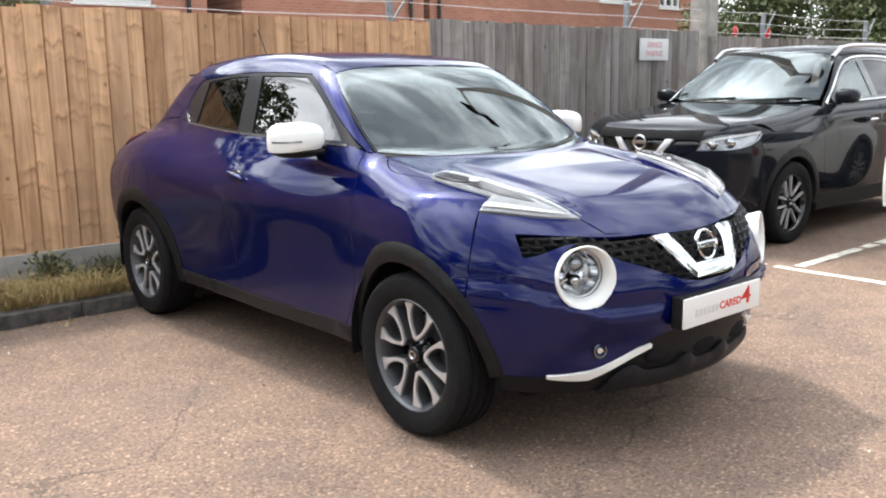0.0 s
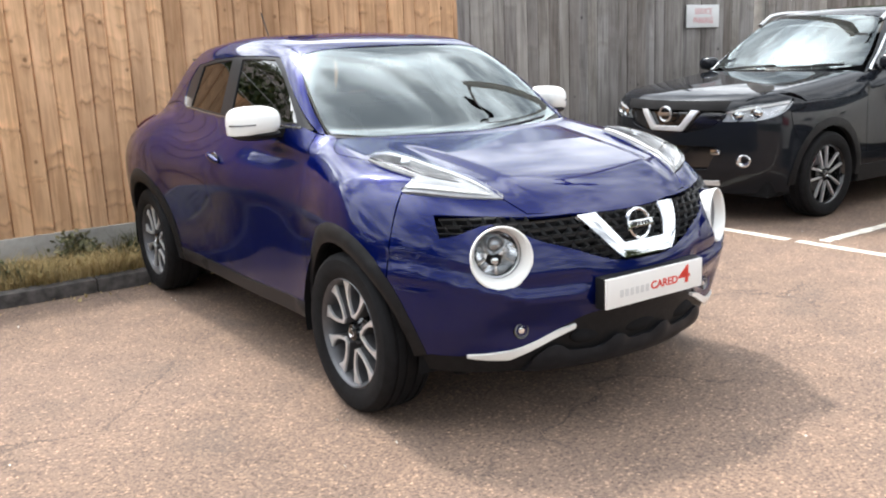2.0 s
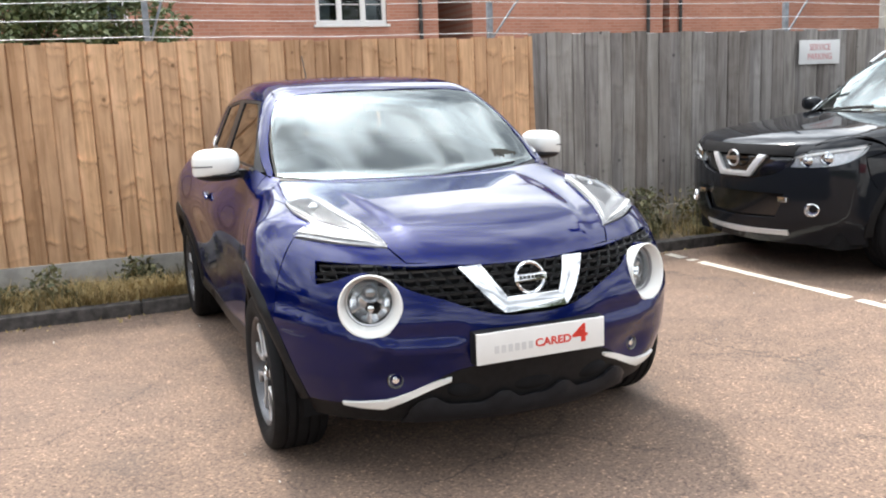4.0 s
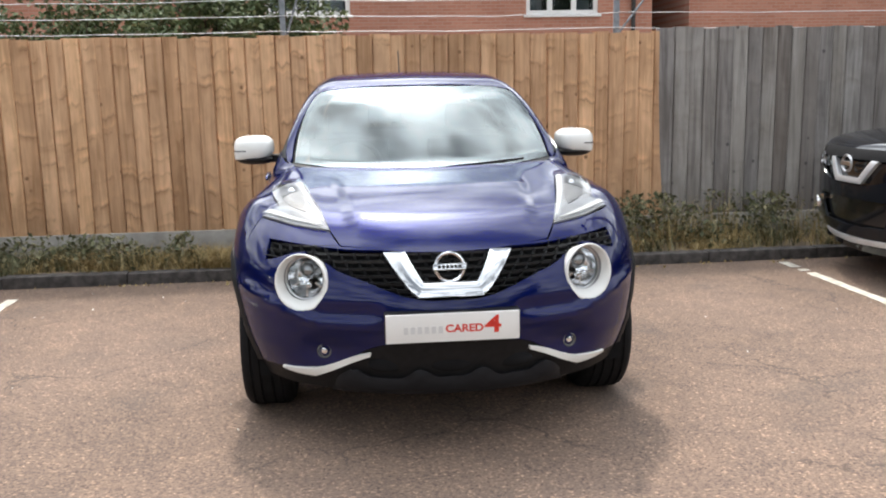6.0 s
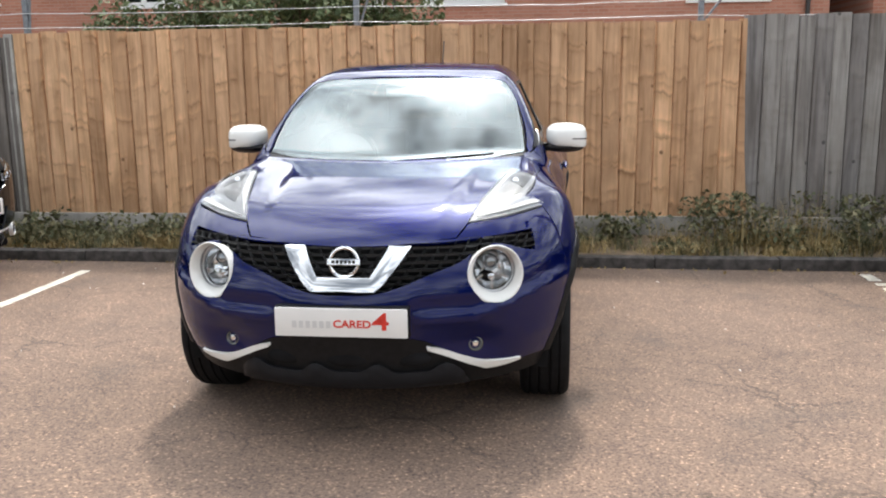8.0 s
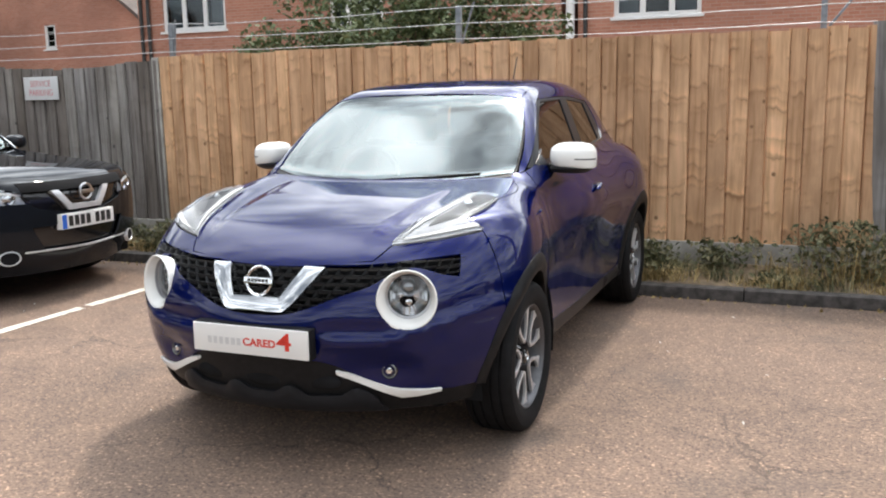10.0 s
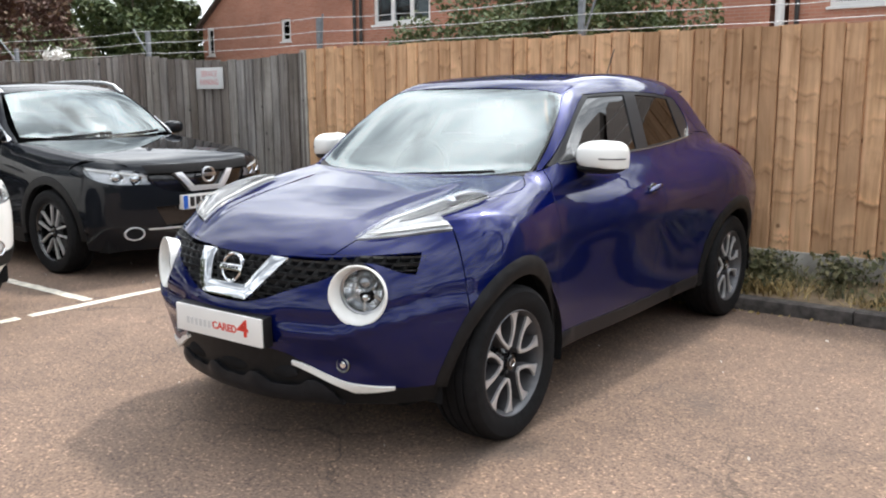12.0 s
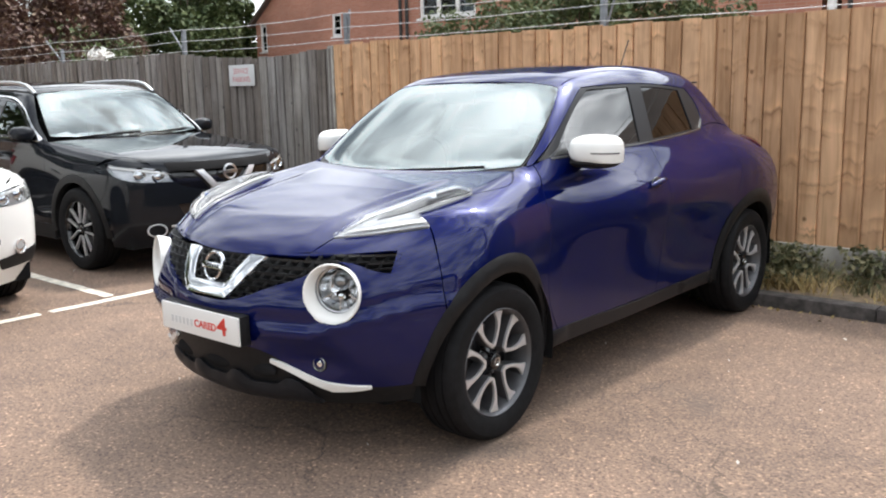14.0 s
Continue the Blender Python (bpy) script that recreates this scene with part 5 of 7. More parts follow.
# alloy wheels
def petal(grow=0.0):
    """Outline of one tulip-shaped spoke pair, pointing up, in local x, y."""
    out = [(0.066, 0.2003), (0.0925, 0.1896), (0.083, 0.180), (0.073, 0.165), (0.065, 0.148), (0.0565, 0.130), (0.0465, 0.112), (0.035, 0.095), (0.023, 0.080), (0.014, 0.066)]
    inn = [(0.037, 0.2074), (0.042, 0.193), (0.0465, 0.176), (0.0475, 0.158), (0.0435, 0.140), (0.0355, 0.121), (0.0245, 0.103), (0.011, 0.088)]
    out = [(w + grow, r) for w, r in out]
    inn = [(max(0.001, w - grow), r) for w, r in inn]
    right = out + [(-x, y) for x, y in out[::-1]]
    hole = inn + [(0, 0.078)] + [(-x, y) for x, y in inn[::-1]]
    return right + hole[::-1]


def wheel_meshes():
    made = {}
    tyre = [(0.218, 0.080), (0.224, 0.094), (0.240, 0.103), (0.270, 0.109), (0.298, 0.106), (0.313, 0.095), (0.320, 0.082), (0.322, 0.068), (0.315, 0.066), (0.315, 0.058), (0.323, 0.056), (0.324, 0.030), (0.316, 0.028), (0.316, 0.020), (0.324, 0.018)]
    made["tyre"] = tyre + [(r, -h) for r, h in tyre[::-1]]
    rim = [(0.219, 0.088), (0.2225, 0.093), (0.219, 0.0955), (0.2135, 0.090), (0.210, 0.082)]
    made["well"] = [(0.2105, 0.083), (0.205, 0.070), (0.196, 0.02), (0.190, -0.05), (0.20, -0.09)]
    made["rim"] = rim
    return made


WM = wheel_meshes()


def wheel(parent, x, y, side, r=1.0, spokes=5, face=M_ALLOY, label="diamond-cut alloy wheel", style="loop"):
    base = Matrix.Translation((x, y, HUB_Z * r)) @ Matrix.Rotation(0 if side > 0 else math.pi, 4, "Z") @ Matrix.Rotation(radians(13 * side), 4, "X")
    sz = Matrix.Scale(r, 4)
    rim = lathed("wheel", WM["rim"], M_ALLOYDARK if style == "loop" else M_GLOSSBLACK, parent, label, 56, m=base @ sz)
    lathed("tyre", WM["tyre"], M_TYRE, rim, "black rubber tyre", 64, angle=28)
    lathed("rim_well", WM["well"], M_ALLOYDARK if style == "loop" else M_GLOSSBLACK, rim, "", 56)
    lathed("barrel", [(0.196, -0.05), (0.190, -0.02), (0.12, -0.03), (0.0, -0.03)], M_SHELL, rim, "", 40)
    lathed("brake_disc", [(0.14, -0.024), (0.14, -0.014), (0.05, -0.010), (0.0, -0.010)], M_ALLOYDARK, rim, "", 40)
    to_face = Matrix(((0, 0, 1, 0), (1, 0, 0, 0), (0, 1, 0, 0), (0, 0, 0, 1)))
    for k in range(spokes):
        turn = Matrix.Rotation(2 * math.pi * k / spokes, 4, "X")
        if style == "loop":
            extruded("spoke", petal(), 0.012, face, rim, "machined spoke pair", 0.0025, m=turn @ Matrix.Translation((0.066, 0, 0)) @ to_face)
            extruded("spoke_pocket", petal(0.0012), 0.052, M_ALLOYDARK, rim, "grey painted spoke flank", 0.002, m=turn @ Matrix.Translation((0.0145, 0, 0)) @ to_face)
        else:
            for q in (-1, 1):
                pts = [(q * 0.018, 0.05), (q * 0.029, 0.05), (q * 0.060, 0.210), (q * 0.041, 0.210)]
                extruded("spoke", pts if q > 0 else pts[::-1], 0.022, face, rim, "", 0.004, m=turn @ Matrix.Translation((0.058, 0, 0)) @ to_face)
    lathed("hub", [(0.066, 0.00), (0.064, 0.030), (0.046, 0.040), (0.036, 0.056), (0.033, 0.074), (0.028, 0.078), (0.0, 0.079)], M_GLOSSBLACK, rim, "dark hub", 30)
    lathed("centre_cap", [(0.013, 0.079), (0.015, 0.082), (0.018, 0.082), (0.019, 0.078)], M_CHROME, rim, "", 24)
    for k in range(5):
        a = 2 * math.pi * (k + 0.5) / 5
        lathed("wheel_nut", [(0.009, 0.020), (0.009, 0.046), (0.006, 0.050), (0.0, 0.050)], M_ALLOYDARK, rim, "", 8, m=Matrix.Translation((0, 0.052 * math.sin(a), 0.052 * math.cos(a))))
    return rim


for y in (0.0, REAR_Y):
    for s in (1, -1):
        wheel(main_car, s * 0.755, y, s)

# ---- kerb, verge, fence ----
rnd = random.Random(5)
kerb = thing("kerb", "low dark weathered concrete kerb edging", "kerb", Matrix(), kind="structure")
x = -13.0
k_mesh = None
while x < 13.0:
    if k_mesh is None:
        k_mesh = boxed("kerb_stone", (0, 0, -0.1), (0.905, 0.13, 0.085), M_KERB, kerb, bevel=0.012)
        k_mesh.location = (x, KERB_Y, 0)
    else:
        put("kerb_stone", k_mesh.data, kerb, m=pose(x, KERB_Y + rnd.uniform(-0.006, 0.006), rnd.uniform(-0.006, 0.004), 0, 0, rnd.uniform(-0.3, 0.3)))
    x += 0.91
bm = bmesh.new()
nx, ny = 160, 8
gridv = []
for i in range(nx + 1):
    for j in range(ny + 1):
        xx, yy = -13 + 26 * i / nx, KERB_Y + 0.125 + (FENCE_Y - KERB_Y - 0.06) * j / ny
        gridv.append(bm.verts.new((xx, yy, 0.060 + 0.035 * j / ny + 0.03 * noise.noise((xx * 2.1, yy * 4, 0)))))
for i in range(nx):
    for j in range(ny):
        a = i * (ny + 1) + j
        bm.faces.new((gridv[a], gridv[a + ny + 1], gridv[a + ny + 2], gridv[a + 1]))
tagged(part("verge", bm, M_SOIL, None), "dry bare soil verge along the fence", "ground", kind="structure")

fence_new = thing("fence_wood_new", "fence of new orange-brown vertical feather-edge boards", "fence", Matrix(), kind="structure")
fence_old = thing("fence_wood_old", "fence of weathered grey vertical boards", "fence", Matrix(), kind="structure")


def board_mesh(feather, e=1.0):
    """Sawn board with worn edges and a thin tongue that runs behind its neighbour."""
    w = 0.114
    line = [(-0.016, 0.012), (-0.016, 0.004), (0.0012, 0.004), (0.0012 * e, -0.004), (0.0035 * e, -0.012), (0.010 * e, -0.017),
            (w - 0.012 * e, -0.017 - feather), (w - 0.005 * e, -0.014 - feather), (w - 0.0018 * e, -0.006 - feather), (w - 0.0018 * e, 0.012)]
    bm = bmesh.new()
    low = [bm.verts.new((x, y, 0)) for x, y in line]
    high = [bm.verts.new((x, y, 1.62)) for x, y in line]
    n = len(line)
    for i in range(n):
        bm.faces.new((low[i], low[(i + 1) % n], high[(i + 1) % n], high[i]))
    bm.faces.new(low[::-1])
    bm.faces.new(high)
    bmesh.ops.recalc_face_normals(bm, faces=bm.faces)
    return bm


board = {}
for x0, x1, top, par, mat, pitch in ((-4.0, 2.335, 1.868, fence_new, M_WOOD, 0.1345), (-12.6, -4.0, 1.835, fence_old, M_OLDWOOD, 0.134), (2.335, 6.52, 1.895, fence_old, M_OLDWOOD, 0.134), (6.8, 13.0, 1.86, fence_old, M_OLDWOOD, 0.134)):
    x = x0
    while x < x1 - 0.04:
        p = pitch * rnd.uniform(0.86, 1.14)
        t = top + rnd.uniform(-0.012, 0.012)
        if x0 < -5:
            t += np.interp(x + p / 2, (-10.0, -8.3, -7.0, -6.4, -5.8, -5.2, -4.5, -4.0), (0.055, 0.035, 0.065, 0.008, -0.038, -0.052, -0.023, 0.010))
        old = mat is M_OLDWOOD
        m = pose(x, FENCE_Y + rnd.uniform(-0.004, 0.004), 0.25, rnd.uniform(-0.3, 0.3), rnd.uniform(-0.25, 0.25), rnd.uniform(-2.0, 2.0) * (1.6 if old else 1)) @ Matrix.Diagonal((p / 0.114, 1, (t - 0.25) / 1.62, 1))
        if mat not in board:
            ob = part("board", board_mesh(0.014, 2.3) if old else board_mesh(0.008, 1.3), mat, par, smooth=False)
            ob.matrix_local = m
            board[mat] = ob.data
        else:
            ob = put("board", board[mat], par, m=m)
        x += p
boxed("fence_post", (-4.085, FENCE_Y - 0.030, 0.20), (-4.005, FENCE_Y + 0.06, 1.86), M_CONC, fence_old, "pale weathered post at the joint", bevel=0.008)
for x0, x1, par in ((-4.0, 2.335, fence_new), (-12.6, -4.0, fence_old), (2.335, 6.52, fence_old), (6.8, 13.0, fence_old)):
    for z in (0.55, 1.05, 1.55):
        boxed("rail", (x0, FENCE_Y + 0.018, z), (x1, FENCE_Y + 0.07, z + 0.08), M_OLDWOOD, par, bevel=0)
x = -12.6
while x < 13:
    boxed("gravel_board", (x + 0.004, FENCE_Y - 0.048, 0.03), (x + 2.0, FENCE_Y + 0.03, 0.262), M_CONC, fence_new if -4.2 < x < 2 else fence_old, "concrete gravel board", bevel=0.006)
    x += 2.004

# ---- bay lines ----
def stripe(name, pts, w, seed):
    """A worn painted line, slightly ragged, just above the ground."""
    r = random.Random(seed)
    bm = bmesh.new()
    a, b = Vector((*pts[0], 0.004)), Vector((*pts[1], 0.004))
    d = (b - a).normalized()
    nrm = Vector((-d.y, d.x, 0))
    n = int((b - a).length / 0.07)
    rows = []
    for i in range(n + 1):
        c = a + (b - a) * i / n
        rows.append([bm.verts.new(c + nrm * (w / 2 + r.uniform(-0.007, 0.005))), bm.verts.new(c - nrm * (w / 2 + r.uniform(-0.007, 0.005)))])
    for p, q in zip(rows, rows[1:]):
        if r.random() > 0.05:
            bm.faces.new((p[0], q[0], q[1], p[1]))
    ob = part(name, bm, M_LINE, None, smooth=False)
    return tagged(ob, "worn cream painted parking bay line on asphalt", "bay line", kind="structure")


stripe("line_right", ((3.03, 2.60), (3.13, -3.5)), 0.085, 1)
stripe("line_right_bay", ((3.18, 0.51), (7.8, 0.53)), 0.085, 2)
stripe("line_left", ((-2.78, 2.36), (-2.84, -3.5)), 0.085, 3)
stripe("line_left_bay", ((-2.90, 0.37), (-7.6, 0.41)), 0.085, 4)

# ---- grass and weeds on the verge ----
def blades(name, material, count, seed, zone, height, spread, width, label):
    r = random.Random(seed)
    verts, faces = [], []
    for _ in range(count):
        x, y, hgt = zone(r)
        hgt *= r.uniform(0.5, 1.15)
        a = r.uniform(0, 2 * math.pi)
        lean = r.uniform(0.1, 1.0) * spread * hgt
        dx, dy = math.cos(a), math.sin(a)
        px, py = -dy * width * r.uniform(0.6, 1.3), dx * width * r.uniform(0.6, 1.3)
        z0 = 0.06
        k = len(verts)
        verts += [(x - px, y - py, z0), (x + px, y + py, z0),
                  (x + dx * lean * 0.35 - px * 0.7, y + dy * lean * 0.35 - py * 0.7, z0 + hgt * 0.6), (x + dx * lean * 0.35 + px * 0.7, y + dy * lean * 0.35 + py * 0.7, z0 + hgt * 0.6),
                  (x + dx * lean, y + dy * lean, z0 + hgt)]
        faces += [(k, k + 1, k + 3, k + 2), (k + 2, k + 3, k + 4)]
    ob = put(name, mesh_of(name, verts, faces, material, smooth=False))
    return tagged(ob, label, "grass", kind="stuff")


def tuft_zone(x0, x1, y0, y1, h, seed, clumps):
    c = random.Random(seed)
    spots = [(c.uniform(x0, x1), c.uniform(y0, y1), c.uniform(0.4, 1.0)) for _ in range(clumps)]

    def zone(r):
        x, y, s = r.choice(spots)
        return min(max(r.gauss(x, 0.10), x0 - 0.1), x1 + 0.1), min(max(r.gauss(y, 0.07), KERB_Y + 0.10), FENCE_Y - 0.03), h * s

    return zone


blades("dry_grass", M_STRAW, 17000, 3, tuft_zone(-9.5, 8, 2.86, 3.34, 0.125, 31, 170), 0.2, 2.3, 0.0034, "dry straw-coloured grass tufts on the verge")
blades("dry_grass", M_STRAW, 3600, 13, tuft_zone(-2.6, -0.7, 2.85, 3.3, 0.17, 35, 40), 0.2, 2.0, 0.0032, "dry straw-coloured grass tufts on the verge")
blades("green_grass", M_WEED, 6500, 4, tuft_zone(-9.5, 8, 2.92, 3.56, 0.21, 32, 75), 0.2, 1.7, 0.0038, "green grass tufts against the fence foot")
blades("tall_weeds", M_STRAW, 900, 7, tuft_zone(1.7, 5.2, 3.0, 3.52, 0.48, 36, 26), 0.4, 1.0, 0.0026, "tall dry weed stalks against the fence")


def leafy(name, material, count, seed, zone, size, label, category="weeds"):
    r = random.Random(seed)
    verts, faces = [], []
    for _ in range(count):
        p = Vector(zone(r))
        s = size * r.uniform(0.5, 1.3)
        q = Euler((r.uniform(-1.2, 1.2), r.uniform(-1.2, 1.2), r.uniform(0, 6.3))).to_matrix()
        k = len(verts)
        for v in ((-0.5, 0, 0), (0, -0.32, 0.06), (0.6, 0, -0.05), (0, 0.32, 0.06)):
            verts.append(p + q @ (Vector(v) * s))
        faces += [(k, k + 1, k + 2), (k, k + 2, k + 3)]
    ob = put(name, mesh_of(name, verts, faces, material, smooth=False))
    return tagged(ob, label, category, kind="stuff")


def weed_zone(spots):
    def zone(r):
        x, y, rad, h = r.choice(spots)
        t = r.random() ** 0.8
        return r.gauss(x, rad * (1 - 0.4 * t)), min(max(r.gauss(y, 0.10), KERB_Y + 0.12), FENCE_Y - 0.02), 0.06 + h * t

    return zone


wr = random.Random(41)
spots = [(wr.uniform(1.9, 5.2), wr.uniform(3.0, 3.5), wr.uniform(0.08, 0.20), wr.uniform(0.18, 0.46)) for _ in range(26)] + [(wr.uniform(-9, 1.9), wr.uniform(3.0, 3.55), wr.uniform(0.06, 0.18), wr.uniform(0.08, 0.27)) for _ in range(64)]
leafy("leafy_weeds", M_WEED, 15000, 8, weed_zone(spots), 0.046, "low leafy green weeds at the fence foot")
leafy("loose_grit", M_GRIT, 130, 19, lambda r: (r.uniform(-5, 5), r.uniform(-4.5, 2.6), 0.006), 0.020, "small pale stone chips on the asphalt", "grit")
leafy("litter_leaves", M_STRAW, 260, 9, lambda r: (r.uniform(-6, 6), KERB_Y - abs(r.gauss(0, 0.05)) - 0.02, 0.008), 0.028, "dead leaves lying along the kerb", "leaves")

# ---- wire strands on posts above the fence ----
wire_fence = thing("wire_strands", "galvanised barbed wire strands on steel posts above the fence", "wire fence", Matrix())
posts_x = [-13.2, -10.0, -6.86, -3.93, -0.90, 1.985, 5.30, 8.2, 11.2]
for i, x in enumerate(posts_x):
    boxed("post", (x - 0.022, FENCE_Y + 0.09, 0.0), (x + 0.022, FENCE_Y + 0.14, 2.08 if x < -9 else 2.18), M_POST, wire_fence, bevel=0.004)
    bm = bmesh.new()
    rod(bm, (x + 0.02, FENCE_Y + 0.12, 1.86), (x + (0.30 if x > 1 else 0.14 if x > -2 else -0.46 if x < -9 else -0.30 if x < -5 else 0.05), FENCE_Y + 0.12, 2.22), 0.010, n=8)
    part("arm", bm, M_POST, wire_fence)
wr = random.Random(12)
barb_v, barb_f = [], []
for z, yo, droop in ((1.915, 0.08, 0.02), (2.040, 0.08, 0.015), (2.180, 0.08, 0.03)):
    for a, b in zip(posts_x, posts_x[1:]):
        sag = droop * wr.uniform(0.4, 1.4)
        pts = [Vector((a + (b - a) * t, FENCE_Y + yo, z + wr.uniform(-0.005, 0.005) - sag * 4 * t * (1 - t))) for t in np.linspace(0, 1, 9)]
        tube("wire", pts, 0.0034, M_GALV, wire_fence, n=5)
        n_barb = int((b - a) / 0.11)
        for k in range(1, n_barb):      # twisted barbs along the strand
            t = k / n_barb
            c = Vector((a + (b - a) * t, FENCE_Y + yo, z - sag * 4 * t * (1 - t)))
            d = Vector((wr.uniform(-0.4, 0.4), wr.uniform(-1, 1), wr.uniform(-1, 1))).normalized() * 0.014
            e = d.cross(Vector((1, 0, 0))).normalized() * 0.0022
            i = len(barb_v)
            barb_v += [c - d - e, c - d + e, c + d + e, c + d - e]
            barb_f.append((i, i + 1, i + 2, i + 3))
tagged(put("barbs", mesh_of("barbs", barb_v, barb_f, M_GALV, smooth=False), wire_fence), kind="stuff")

lamp = thing("lamp_post", "tall square pale concrete post with two floodlights at the fence", "lamp post", Matrix())
bm = bmesh.new()
box(bm, (6.70, 3.66, 0.0), (6.99, 3.90, 8.45))
for v in bm.verts:
    if v.co.z > 5:
        v.co.x, v.co.y = 6.855 + (v.co.x - 6.855) * 0.75, 3.78 + (v.co.y - 3.78) * 0.75
part("post", bm, M_CONC, lamp, "pale concrete post", bevel=0.012)
tube("arm", [(6.84, 3.72, 8.3), (6.83, 3.4, 8.48), (6.80, 3.1, 8.55), (6.78, 2.85, 8.55)], 0.07, M_GALV, lamp, "steel bracket", 8)
for fx, fy, fz in ((6.50, 2.72, 8.52), (6.95, 2.40, 8.22)):
    hm = Matrix.Translation((fx, fy, fz)) @ Matrix.Rotation(radians(28), 4, "X")
    head = part("floodlight", boxed_bm((-0.21, -0.27, -0.07), (0.21, 0.27, 0.07)), M_CLAD, lamp, "dark floodlight head", m=hm, bevel=0.03)
    part("lens", boxed_bm((-0.18, -0.24, -0.078), (0.18, 0.24, -0.068)), M_WINGLASS, head)
    bm = bmesh.new()
    rod(bm, (fx, fy, fz + 0.05), (6.79, 2.9, 8.55), 0.035, n=8)
    part("bracket", bm, M_GALV, lamp)

for x in (8.41, 9.28):
    lathed_ob = lathed("marker_cap", [(0.036, 0.0), (0.040, 0.03), (0.034, 0.10), (0.016, 0.13), (0.0, 0.13)], M_RED, None, "", 14, m=Matrix.Translation((x, 4.3, 1.92)) @ Matrix.Rotation(radians(-90), 4, "Y"))
    tagged(lathed_ob, "small red plastic cap on a post behind the fence", "cap", group="red caps")
    boxed("cap_post", (x - 0.02, 4.28, 0), (x + 0.02, 4.32, 1.93), M_GALV, None)
    tagged(bpy.context.scene.objects[-1], "thin steel post behind the fence", "post")

# ---- signs on the fence ----
for x0, x1, z0, z1 in ((5.33, 5.86, 1.555, 1.795), (-5.74, -5.28, 1.475, 1.712)):
    sign = boxed("parking_sign", (x0, FENCE_Y - 0.062, z0), (x1, FENCE_Y - 0.050, z1), M_SIGN, None, bevel=0.002)
    tagged(sign, "faded white sign with red capitals on the fence", "sign", group="fence signs")
    mm = Matrix.Rotation(radians(90), 4, "X")
    cx, w = (x0 + x1) / 2, x1 - x0
    for txt, zz in (("SERVICE", 0.69), ("PARKING", 0.30)):
        words("sign_word", txt, 0.088, M_SIGNRED, sign, Matrix.Translation((cx, FENCE_Y - 0.0635, z0 + zz * (z1 - z0))) @ mm, align="CENTER", squeeze=0.88)
    for sx in (x0 + 0.02, x1 - 0.02):
        lathed("screw", [(0.006, 0), (0.005, 0.003), (0, 0.004)], M_GALV, sign, "", 8, m=Matrix.Translation((sx, FENCE_Y - 0.063, z1 - 0.02)) @ Matrix.Rotation(radians(-90), 4, "Z"))


